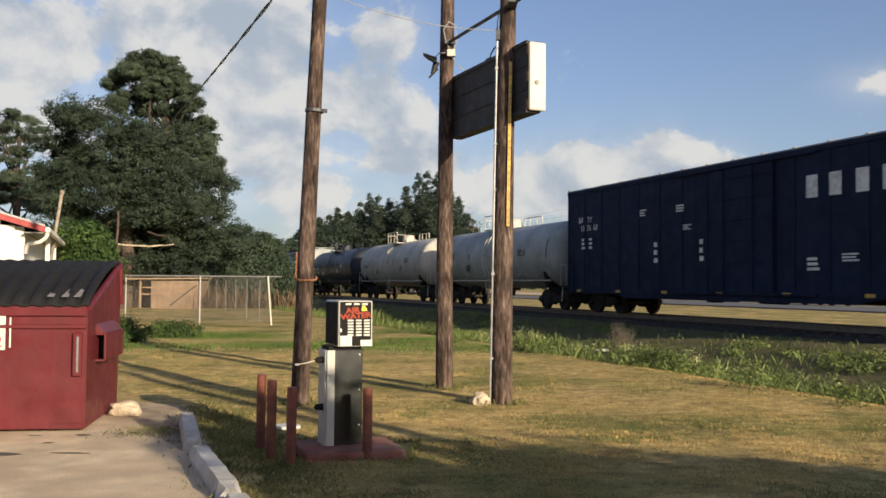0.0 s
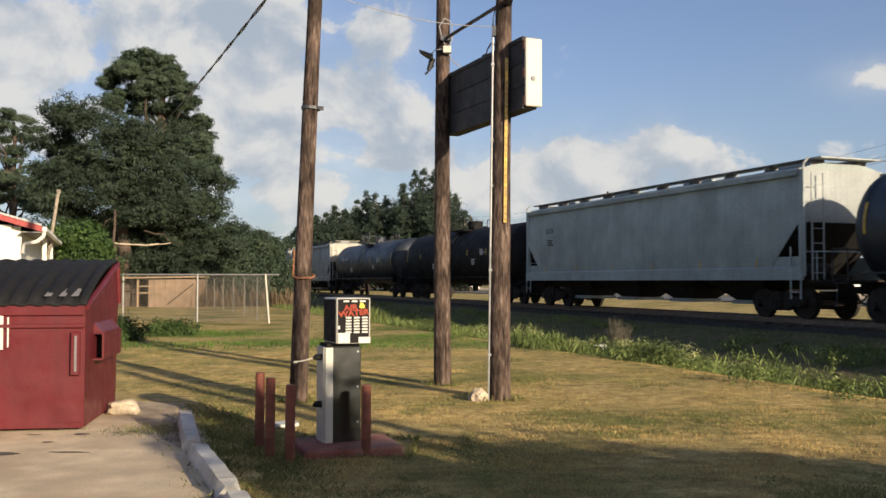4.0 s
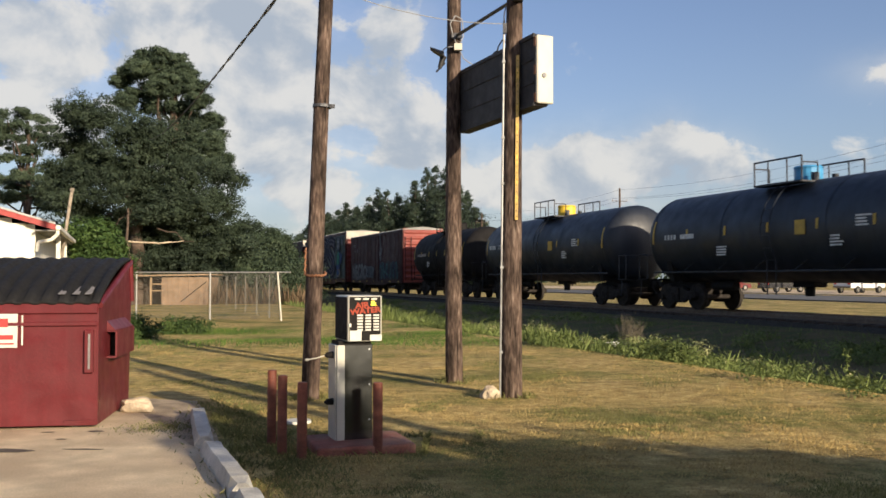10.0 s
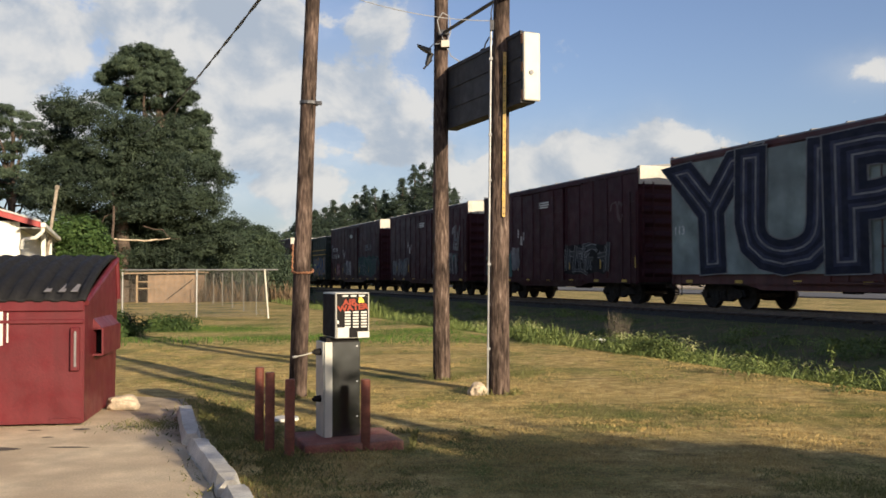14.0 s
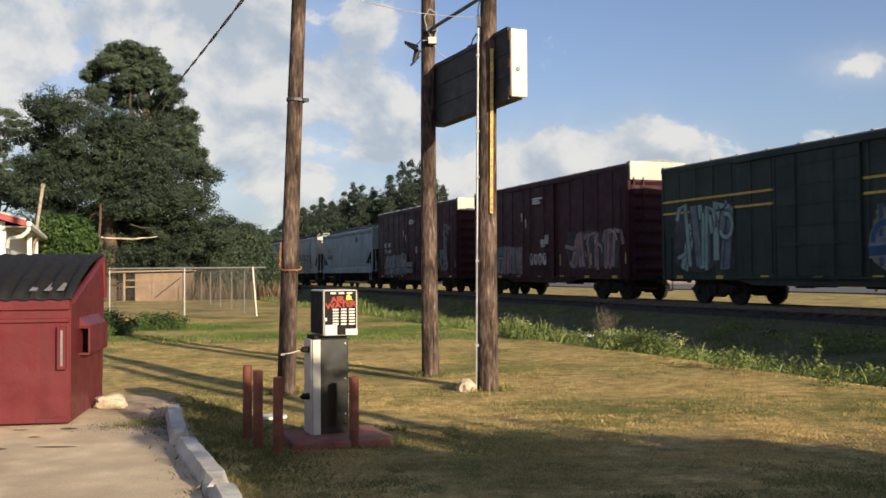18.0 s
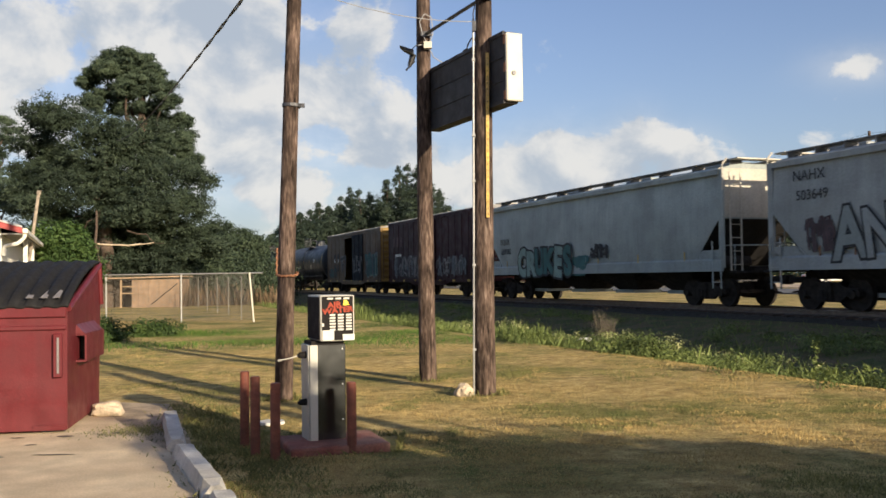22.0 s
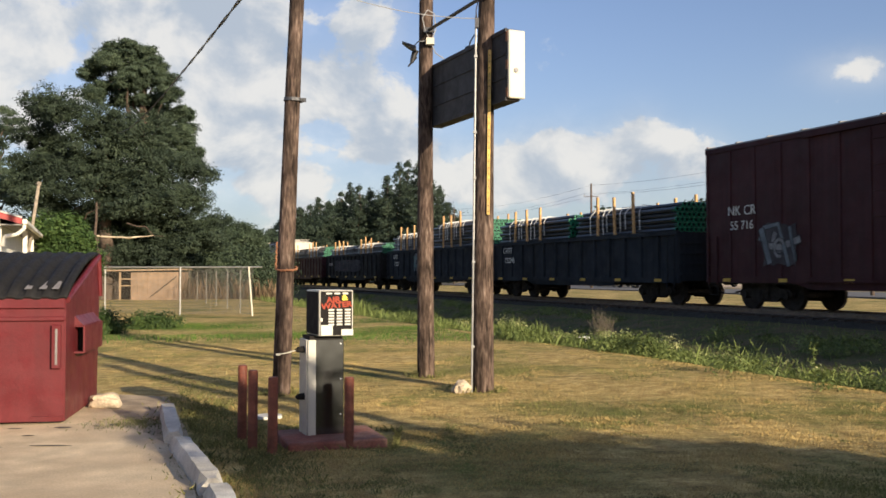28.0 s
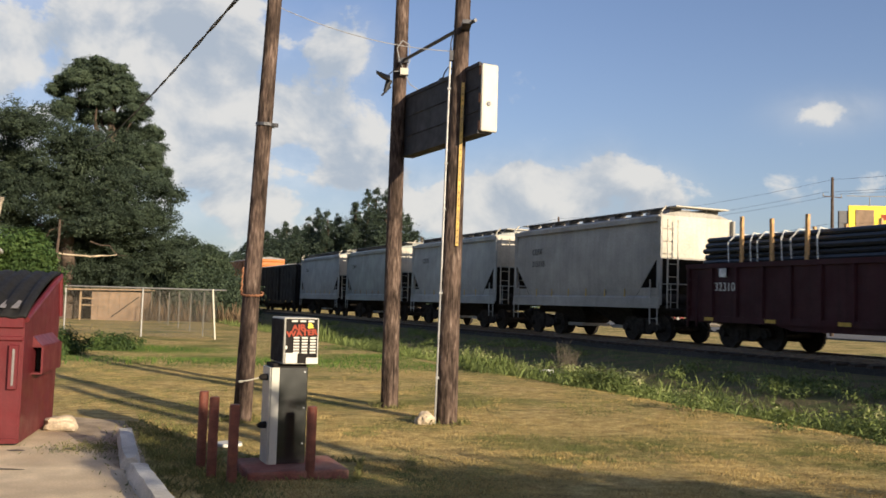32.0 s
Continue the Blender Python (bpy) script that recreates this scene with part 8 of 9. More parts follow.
    tagged(leaf_cloud("far_woods", far, 30000, 0.9, "pine_leaf", None, 19, 1.6, 12), "distant band of dark woods on the horizon", "woods", kind="stuff")


def build_weeds():
    rng = random.Random(23)
    # leafy weeds along the ditch
    bl, fl, tall = [], [], []
    for _ in range(620):
        s = rng.uniform(3, 34)
        d = rng.gauss(11.3, 0.75)
        p = at_track(s, d)
        k = 0.30 + 2.1 * max(0.0, noise.noise((s * 0.42, d * 0.5, 4.0)) + 0.10)
        if s < 13:
            k *= 0.72
        else:
            k *= 0.8
        if s > 24 and rng.random() < 0.6:
            k *= 0.5
        bl.append((p.x, p.y, ground_z(p.x, p.y) + 0.16 * k, 0.28 * k + 0.08, 0.28 * k + 0.08, 0.19 * k + 0.04))
        if rng.random() < 0.22:
            fl.append((p.x, p.y, ground_z(p.x, p.y) + 0.42 * k, 0.22 * k, 0.22 * k, 0.12 * k))
    tagged(leaf_cloud("weed_bank", bl, 150000, 0.021, "weed_leaf", None, 24, 0.10, 14, flat=0.8, long=1.5), "sunlit green leafy weeds along the ditch", "weeds", kind="stuff")
    tagged(leaf_cloud("weed_flowers", fl, 5000, 0.022, "weed_flower", None, 25, 0.08, 10, flat=0.8), "pale flower heads among the ditch weeds", "weeds", kind="stuff")
    pts = []
    for _ in range(15000):
        s = rng.uniform(2, 75)
        d = rng.gauss(11.2, 1.5)
        if d < 9.3 + 0.4 * noise.noise((s * 0.3, 2.0, 1.0)) or (s < 15 and rng.random() < 0.8):
            continue
        p = at_track(s, d)
        k = 0.35 + 0.9 * max(0, noise.noise((s * 0.22, d * 0.3, 9.0)) + 0.3)
        pts.append((p.x, p.y, ground_z(p.x, p.y), k))
    bank = []
    for _ in range(240):
        s, d = rng.uniform(0, 60), rng.uniform(12.3, 16.6)
        p = at_track(s, d)
        if noise.noise((s * 0.25, d * 0.5, 12.0)) < -0.05:
            continue
        k = rng.uniform(0.5, 1.2)
        bank.append((p.x, p.y, ground_z(p.x, p.y) + 0.07 * k, 0.4 * k, 0.4 * k, 0.13 * k))
    tagged(leaf_cloud("bank_weeds", bank, 36000, 0.026, "weed_leaf", None, 35, 0.10, 12, flat=0.8, long=1.5), "shaded green weeds scattered on the railway bank", "weeds", kind="stuff")
    for _ in range(9000):     # the shaded bank up to the ballast
        s, d = rng.uniform(0, 60), rng.uniform(11.5, 17.2)
        p = at_track(s, d)
        pts.append((p.x, p.y, ground_z(p.x, p.y), rng.uniform(0.15, 0.5)))
    tagged(blades("ditch_grass", pts, 0.36, 0.007, "weed_leaf", None, 26, 0.5), "tall green grass in the ditch beside the railway", "grass", kind="stuff")
    # tall tufts
    for i, (x, y, h) in enumerate(((px_at(932, 22), 22, 0.75), (px_at(945, 22.5), 22.5, 0.7), (px_at(990, 22.5), 22.5, 0.75), (px_at(1015, 22), 22, 0.65), (px_at(660, 34), 34, 1.0), (px_at(672, 35), 35, 0.9), (px_at(690, 36), 36, 0.8), (px_at(960, 22), 22.0, 0.6))):
        q = [(x + rng.gauss(0, 0.14), y + rng.gauss(0, 0.14), ground_z(x, y), rng.uniform(0.6, 1.1)) for _ in range(110)]
        tagged(blades("grass_tuft", q, h * 0.62, 0.007, "weed_leaf", None, 40 + i, 0.25), "tall green grass tuft at the edge of the lawn", "grass tuft", "grass tufts")
    # single tall stalks and the bare shrub
    for i, (px, dep, h) in enumerate(((1478, 15.5, 0.7), (1562, 14.2, 0.4))):
        x = px_at(px, dep)
        st = thing("weed_stalk", Matrix.Translation((x, dep, ground_z(x, dep))), "single tall green weed stalk in the ditch", "weed", "weed stalks")
        bm = bmesh.new()
        limb(bm, (0, 0, 0), (0.05, 0, h), 0.012, 0.006, i)
        part("stem", bm, "weed_leaf", st)
        leaf_cloud("leaves", [(0.03, 0, h * 0.6, 0.10, 0.10, h * 0.35), (0.05, 0, h * 0.95, 0.06, 0.06, 0.08)], 150, 0.02, "weed_leaf", st, i, 0.03, 6)
    for i, (px, dep, h) in enumerate(((1098, 23.5, 1.0), (1112, 23.8, 0.8))):
        x = px_at(px, dep)
        sh = thing("dead_shrub", Matrix.Translation((x, dep, ground_z(x, dep))), "bare pale twiggy shrub beside the railway bank", "shrub", "dead shrubs")
        bm = bmesh.new()
        for k in range(44):
            a = rng.uniform(0, math.tau)
            q = Vector((math.cos(a) * rng.uniform(0.05, 0.26), math.sin(a) * rng.uniform(0.05, 0.22), h * rng.uniform(0.5, 1.1)))
            limb(bm, (0, 0, 0), q, 0.006, 0.002, k, 4, 0.2)
            limb(bm, q * 0.6, q * 0.9 + Vector((rng.uniform(-0.2, 0.2), 0, 0.15)), 0.003, 0.002, k + 50, 3, 0.2)
        part("twig_mass", bm, "dead_pale", sh)["kind"] = "stuff"
    # low green mounds near the fence
    for i, (x, y, w, h) in enumerate(((-8.0, 23.4, 0.5, 0.52), (-7.5, 26.0, 0.75, 0.36))):
        c = leaf_cloud("weed_mound", [(x + rng.uniform(-w, w) * 0.8, y + rng.uniform(-0.5, 0.5), h * 0.35, w * 0.45, 0.4, h * rng.uniform(0.5, 1.0)) for _ in range(7)], 4500, 0.03, "mound_leaf", None, 60 + i, 0.09, 12)
        tagged(c, "low green weed mound on the lawn", "weeds", "weed mounds")
    pts = []
    for _ in range(42000):
        x, y = rng.uniform(-13, 1.5), rng.gauss(25.0, 2.0)
        if x * ACROSS.x + y * ACROSS.y > 9.2 or y < 20:
            continue
        pts.append((x, y, ground_z(x, y), rng.uniform(0.5, 1.0) * max(0.15, 0.5 + noise.noise((x * 0.2, y * 0.3, 2)))))
    tagged(blades("green_grass", pts, 0.11, 0.012, "bush_leaf", None, 27, 0.6), "strip of greener longer grass across the lawn", "grass", kind="stuff")


def build_lawn_grass():
    """Short mown blades on the near lawn."""
    rng = np.random.default_rng(77)
    n = 330000
    yy = 4.2 + 17 * rng.random(n) ** 1.45
    xx = rng.uniform(-0.34, 0.62, n) * yy + rng.normal(0, 0.4, n)
    straw, green = [], []
    for x, y in zip(xx.tolist(), yy.tolist()):
        if x * ACROSS.x + y * ACROSS.y > 10.3:
            continue
        if x < -0.33 * y + 0.75 and y < 12.5:        # concrete and bare edge
            continue
        if -1.32 < x < -0.30 and 8.0 < y < 9.0:
            continue
        v = noise.noise((x * 0.45, y * 0.45, 3.0)) + 0.6 * noise.noise((x * 1.9, y * 1.9, 5.0))
        k = 0.75 + 0.5 * noise.noise((x * 1.1, y * 1.1, 8.0))
        (green if v > 0.22 + 0.45 * noise.noise((x * 6, y * 6, 1.0)) else straw).append((x, y, ground_z(x, y) - 0.005, max(0.3, k)))
    tagged(blades("lawn_grass", straw, 0.026, 0.0042, "straw_blade", None, 28, 0.9), "short dry straw-coloured lawn grass", "grass", kind="stuff")
    tagged(blades("lawn_grass", green, 0.032, 0.0045, "green_blade", None, 29, 0.8), "short green tufts in the dry lawn", "grass", kind="stuff")
    # longer rough grass at the lot's edge, the poles and the base
    rg = random.Random(31)
    pts = []
    for _ in range(1700):
        f = rg.random()
        x, y = -1.35 - 1.85 * f + rg.gauss(0.22, 0.22), 5.4 + 6.0 * f
        pts.append((x, y, 0.0, rg.uniform(0.4, 1.0)))
    for px, py, r, k in ((*POLE3, 0.22, 260), (*POLE2, 0.2, 160), (*POLE1, 0.2, 220), (-1.7, 8.7, 0.1, 80), (-1.53, 8.15, 0.1, 80), (-1.27, 7.72, 0.1, 80), (-0.66, 8.05, 0.1, 60), (0.5, 12.3, 0.2, 90)):
        for _ in range(k):
            a, q = rg.uniform(0, math.tau), r * rg.uniform(0.8, 1.5)
            pts.append((px + q * math.cos(a), py + q * math.sin(a), 0.0, rg.uniform(0.5, 1.1)))
    for _ in range(900):
        a = rg.choice("xy")
        x, y = (-0.8 + rg.uniform(-0.55, 0.55), 8.5 + rg.choice((-0.52, 0.5)) + rg.gauss(0, 0.04)) if a == "x" else (-0.8 + rg.choice((-0.55, 0.55)), 8.5 + rg.uniform(-0.5, 0.5))
        pts.append((x, y, 0.0, rg.uniform(0.4, 0.9)))
    tagged(blades("edge_grass", pts, 0.075, 0.006, "green_blade", None, 30, 0.8), "rough longer grass along the lot and round the posts", "grass", kind="stuff")
    # greener grass between the stops and the machine; its darker tone also stands for shade
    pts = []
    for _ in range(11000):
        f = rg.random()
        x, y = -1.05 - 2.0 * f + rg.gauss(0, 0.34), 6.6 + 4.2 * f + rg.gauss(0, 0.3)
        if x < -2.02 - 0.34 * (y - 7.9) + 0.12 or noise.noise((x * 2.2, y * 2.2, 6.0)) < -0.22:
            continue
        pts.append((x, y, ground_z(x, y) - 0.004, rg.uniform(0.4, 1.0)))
    tagged(blades("lush_grass", pts, 0.048, 0.006, "green_blade", None, 34, 0.9), "greener grass between the stops and the air machine, also darkening the lawn for shade", "grass", kind="stuff")
    # weeds growing in the cracked lot edge
    pts = []
    for _ in range(1300):
        x, y = rg.gauss(-2.95, 0.22), rg.gauss(9.3, 0.2)
        pts.append((x, y, 0.03, rg.uniform(0.3, 0.8)))
    tagged(blades("crack_weeds", pts, 0.04, 0.006, "green_blade", None, 33, 0.9), "green weeds spreading over the cracked lot edge", "weeds", kind="stuff")


# ---- yard beyond: fence, shed, house ----


def build_fence():
    corner, near_left = Vector((-6.37, 33.8, 0)), Vector((-21.4, 37.2, 0))
    back = Vector((-16.2, 60.7, 0))
    runs = [(near_left, corner, [0.0, 0.2, 0.395, 0.607, 0.81, 1.0]), (corner, back, [0.107, 0.235, 0.37, 0.51, 0.66, 0.82, 1.0])]
    H = 1.82
    for ri, (a, b, fs) in enumerate(runs):
        f = thing("chain_link_fence", Matrix.Identity(4), "silver chain-link fence with pipe posts round the yard", "fence", "yard fence")
        d = (b - a)
        u = d.normalized()
        for k in fs:
            p = a + d * k
            bm = bmesh.new()
            tilt = Vector((-0.14, 0, 0)) if (ri == 0 and k == 1.0) else Vector((0, 0, 0))
            bm_tube(bm, (p.x, p.y, -0.2), (p.x + tilt.x * 1.2, p.y, H if ri == 0 else 1.70), 0.034 if ri == 0 else 0.024, 0.034 if ri == 0 else 0.024, 10)
            part("post", bm, ("galvanised" if ri == 0 else "fence_worn") if not tilt.length else "sign_white", f)
        bm = bmesh.new()
        e = u * (0.35 if ri == 0 else 0)
        bm_tube(bm, (a.x, a.y, H), (b.x + e.x, b.y + e.y, H - 0.02), 0.026, 0.026, 8)
        if ri == 0:
            part("top_rail", bm, "galvanised", f)
        else:
            bm.free()
        # woven wire
        ln = d.length
        verts, faces = [], []
        step = 0.075
        n = int(ln / step)
        w = 0.004
        for sgn in (1, -1):
            for i in range(-int(1.75 / step), n):
                x0 = i * step if sgn > 0 else (i * step + 1.75)
                x1 = x0 + sgn * 1.75
                lo, hi = 0.04, 1.79
                t0, t1 = 0.0, 1.0
                xa, za, xb, zb = x0, lo, x1, hi
                # clip to the run
                if xa < 0 and xb < 0 or xa > ln and xb > ln:
                    continue
                def clip(x, z, X, Z, lim):
                    g = (lim - x) / (X - x)
                    return lim, z + (Z - z) * g
                if xa < 0:
                    xa, za = clip(xa, za, xb, zb, 0)
                if xb < 0:
                    xb, zb = clip(xb, zb, xa, za, 0)
                if xa > ln:
                    xa, za = clip(xa, za, xb, zb, ln)
                if xb > ln:
                    xb, zb = clip(xb, zb, xa, za, ln)
                pa, pb = a + u * xa, a + u * xb
                k = len(verts)
                verts += [(pa.x - u.x * w, pa.y - u.y * w, za), (pa.x + u.x * w, pa.y + u.y * w, za), (pb.x + u.x * w, pb.y + u.y * w, zb), (pb.x - u.x * w, pb.y - u.y * w, zb)]
                faces.append((k, k + 1, k + 2, k + 3))
        soup("wire_mesh", verts, faces, "fence_worn", f)["kind"] = "stuff"


def build_shed():
    m = Matrix.Translation((-18.0, 54, 0)) @ Matrix.Rotation(radians(3), 4, "Z")
    s = thing("shed", m, "low tan plywood shed with an open timber-framed bay", "shed")
    W, H, D = 3.35, 1.66, 3.0
    bm = bmesh.new()
    bm_box(bm, (0.62 + (W - 0.62) / 2, D / 2, H / 2), (W - 0.62, D, H))
    part("wall", bm, "shed_siding", s)
    for x in np.arange(1.0, W, 0.6):
        bm = bmesh.new()
        bm_box(bm, (x, -0.012, H / 2), (0.03, 0.02, H - 0.05))
        part("batten", bm, "shed_siding", s)
    bm = bmesh.new()
    bm_prism(bm, [(-3.2, H), (W + 0.2, H + 0.12), (W + 0.2, H + 0.2), (-3.2, H + 0.08)], "y", -0.3, D + 0.2)
    part("roof", bm, "shed_wood", s)
    for x in (0.0, -1.3, -2.9):
        bm = bmesh.new()
        bm_box(bm, (x, 0, H / 2), (0.1, 0.1, H))
        part("frame_post", bm, "shed_wood", s)
    for z in (0.85, 1.25):
        bm = bmesh.new()
        bm_box(bm, (0.35, 0.0, z), (0.8, 0.06, 0.07))
        part("frame_rail", bm, "shed_wood", s)
    bm = bmesh.new()
    bm_box(bm, (-1.4, 1.6, H / 2), (3.6, 0.08, H - 0.05))
    part("back_wall", bm, "dark_wood", s)
    bm = bmesh.new()
    bm_tube(bm, (1.8, -0.15, 0.2), (3.3, -0.1, 1.4), 0.03, 0.03, 6)
    part("leaning_bar", bm, "dark_wood", s)
    # far low house roof behind the brush
    h = thing("far_house", Matrix.Translation((px_at(470, 90), 90, 0)) @ Matrix.Rotation(radians(-20), 4, "Z"), "distant low house with a pale gable behind the brush", "house")
    bm = bmesh.new()
    bm_box(bm, (0, 2, 1.4), (6, 4, 2.8))
    part("wall", bm, "house_white", h)
    bm = bmesh.new()
    bm_prism(bm, [(-3.6, 2.7), (3.6, 3.3), (3.6, 3.45), (-3.6, 2.9)], "y", -0.4, 4.4)
    part("roof", bm, "shingle", h)


def build_house():
    # local x: towards the railway across the gable; y: back along the eaves
    m = Matrix.Translation((-10.34, 23.5, 0)) @ Matrix.Rotation(TRACK, 4, "Z")
    h = thing("white_house", m, "white sided house with a red gable fascia and shingle roof", "house")
    W, Lh, ze, pitch = 8.0, 25.0, 2.87, 0.29
    zr = ze + pitch * W / 2
    bm = bmesh.new()
    bm_prism(bm, [(-W + 0.5, 0), (-0.5, 0), (-0.5, ze - 0.05), (-W / 2, zr - 0.2), (-W + 0.5, ze - 0.05)], "y", 0.35, Lh)
    part("wall", bm, "house_white", h)
    k = 0
    me = None
    for z in np.arange(0.1, zr - 0.3, 0.16):
        half = W / 2 - 0.5 if z < ze - 0.1 else (zr - 0.2 - z) / pitch
        if half <= 0.2:
            break
        bm = bmesh.new()
        bm_prism(bm, [(0.335, z), (0.35, z), (0.35, z + 0.16), (0.345, z + 0.16)], "x", -W / 2 - half, -W / 2 + half)
        part("siding_board", bm, "house_white", h)
    for s in (-1, 1):
        bm = bmesh.new()
        a = (-W / 2 + s * (W / 2 + 0.0), ze)
        b = (-W / 2, zr)
        bm_prism(bm, [a, b, (b[0], b[1] + 0.12), (a[0], a[1] + 0.12)], "y", 0.0, Lh + 0.3)
        part("roof", bm, "shingle", h)
        bm = bmesh.new()
        bm_prism(bm, [(a[0], a[1] - 0.05), (b[0], b[1] - 0.05), (b[0], b[1] + 0.10), (a[0], a[1] + 0.10)], "y", -0.04, 0.0)
        part("fascia", bm, "house_red", h, "red painted gable fascia")
        bm = bmesh.new()
        bm_prism(bm, [(a[0], a[1] + 0.10), (b[0], b[1] + 0.10), (b[0], b[1] + 0.15), (a[0], a[1] + 0.15)], "y", -0.07, 0.02)
        part("drip_edge", bm, "galvanised", h)
    # soffit greyer than the white walls: eave shade in its colour
    bm = bmesh.new()
    bm_box(bm, (-0.25, Lh / 2, ze - 0.06), (0.5, Lh, 0.03))
    part("soffit", bm, "shade_soffit", h)
    bm = bmesh.new()
    bm_box(bm, (0.06, Lh / 2, ze + 0.02), (0.12, Lh, 0.13))
    bevel(bm, 0.02, 1)
    part("gutter", bm, "house_white", h)
    bm = bmesh.new()
    bm_path(bm, [(0.05, 0.12, ze - 0.02), (0.04, 0.12, ze - 0.16), (-0.12, 0.16, ze - 0.30), (-0.42, 0.24, ze - 0.36), (-0.46, 0.28, ze - 0.6)], 0.05, 8)
    part("downspout", bm, "house_white", h, "white bent downspout")
    for y in (3.5, 7.0, 10.5):
        bm = bmesh.new()
        bm_box(bm, (-0.12, y, ze / 2), (0.12, 0.12, ze))
        part("porch_post", bm, "house_white", h)
    win = part("window", (lambda b: (bm_box(b, (-1.42, 0.31, 2.3), (0.42, 0.06, 0.8)), b)[1])(bmesh.new()), "house_white", h)
    bm = bmesh.new()
    bm_box(bm, (-1.42, 0.275, 2.3), (0.28, 0.012, 0.62))
    part("pane", bm, "glass_dark", win)
    bm = bmesh.new()
    bm_box(bm, (-1.05, 0.30, 2.55), (0.62, 0.08, 0.9))
    part("shutter_panel", bm, "house_white", h)
    bm = bmesh.new()
    bm_box(bm, (-2.05, 0.29, 2.40), (0.20, 0.12, 0.46))
    bevel(bm, 0.03, 2)
    part("meter_box", bm, "shade_soffit", h, "weathered grey meter box")
    bm = bmesh.new()
    bm_tube(bm, (-2.05, 0.27, 0.2), (-2.05, 0.27, 2.2), 0.03, 0.03, 8)
    part("meter_conduit", bm, "galvanised", h)
    mast = thing("vent_mast", lean(-12.55, 28.4, 0.10, 0.0), "slim leaning metal mast behind the white house", "mast")
    bm = bmesh.new()
    bm_tube(bm, (-0.06, 0, 0), (0.12, 0, 4.35), 0.05, 0.05, 10)
    bm_tube(bm, (0.12, 0, 4.35), (0.13, 0, 4.45), 0.075, 0.06, 10)
    part("pipe", bm, "bark_pale", mast)


# ---- across the tracks: poles, wires, billboard, vehicles ----


def build_far_side():
    spots = [at_track(s, 47.4) for s in (9.5, 44.5, 79.5, 116, 154)]
    tops = []
    for p in spots:
        u = thing("utility_pole", Matrix.Translation((p.x, p.y, 0.05)), "tall brown utility pole with a crossarm beside the highway", "pole", "highway poles")
        bm = bmesh.new()
        bm_tube(bm, (0, 0, 0), (0, 0, 10.6), 0.14, 0.09, 10)
        part("shaft", bm, "bark", u)
        bm = bmesh.new()
        bm_box(bm, (0, 0, 9.3), (1.7, 0.05, 0.05), rz=20)
        part("crossarm", bm, "bark", u)
        for k in (-0.8, 0.0, 0.8):
            bm = bmesh.new()
            bm_tube(bm, (k * 0.94, k * 0.34, 9.33), (k * 0.94, k * 0.34, 9.5), 0.04, 0.03, 8)
            part("insulator", bm, "galvanised", u)
        tops.append(p)
    for k, z in ((-0.75, 9.6), (0.75, 9.6), (0.0, 10.5), (0.1, 7.6)):
        for a, b in zip(tops[:-1], tops[1:]):
            o = Vector((k * 0.94, k * 0.34, z))
            tagged(cable("power_line", (a + o, b + o), 0.009, "cable_black", "black power line sagging between the highway poles", 0.6, 12), group="power lines")
        o = Vector((k * 0.94, k * 0.34, z))
        tagged(cable("power_line", (tops[0] + o, tops[0] - ALONG * 45 + o), 0.009, "cable_black", "black power line sagging between the highway poles", 0.6, 12), group="power lines")
    b = thing("billboard", Matrix.Translation((px_at(1640, 80, 784), 80, 0)) @ Matrix.Rotation(radians(-8), 4, "Z"), "yellow billboard on steel posts with a catwalk rail", "billboard")
    bm = bmesh.new()
    bm_box(bm, (3.2, 0, 10.35), (9.0, 0.25, 2.4))
    part("board", bm, "print_yellow", b)
    bm = bmesh.new()
    bm_box(bm, (0.1, -0.15, 10.4), (1.6, 0.05, 1.5))
    part("picture_panel", bm, "shed_siding", b)
    for i, x in enumerate((2.0, 3.3, 4.6, 5.9)):
        bm = bmesh.new()
        bm_box(bm, (x, -0.15, 10.5), (0.9, 0.04, 0.5))
        part("print_bar", bm, "print_orange", b)
    bm = bmesh.new()
    bm_box(bm, (-1.7, 0.2, 10.1), (0.8, 0.4, 1.9))
    part("end_frame", bm, "steel_dark", b)
    for x in (0, 3.2, 6.4):
        bm = bmesh.new()
        bm_tube(bm, (x, 0.3, 0), (x, 0.3, 10), 0.16, 0.16, 10)
        part("post", bm, "steel_dark", b)
    bm = bmesh.new()
    bm_path(bm, [(-1.6, -0.2, 12.4), (8, -0.2, 12.4)], 0.04, 5)
    for x in (0.5, 3.0, 5.5):
        bm_path(bm, [(x, -0.2, 11.5), (x, -0.2, 12.4)], 0.04, 5)
    part("top_rail", bm, "galvanised", b)


for nm, col in {"white": (0.72, 0.72, 0.70), "silver": (0.42, 0.43, 0.44), "red": (0.13, 0.018, 0.018), "black": (0.02, 0.02, 0.022), "tan": (0.42, 0.34, 0.22)}.items():
    M("paint_" + nm, col, 0.3, var=0.06, scale=2, bump=0, coat=0.5)
M("tyre", (0.02, 0.02, 0.02), 0.9, var=0.2)
M("chrome", (0.6, 0.6, 0.6), 0.15, metal=0.95, var=0.05, bump=0)
M("lamp_red", (0.5, 0.02, 0.02), 0.3, var=0.05, bump=0)


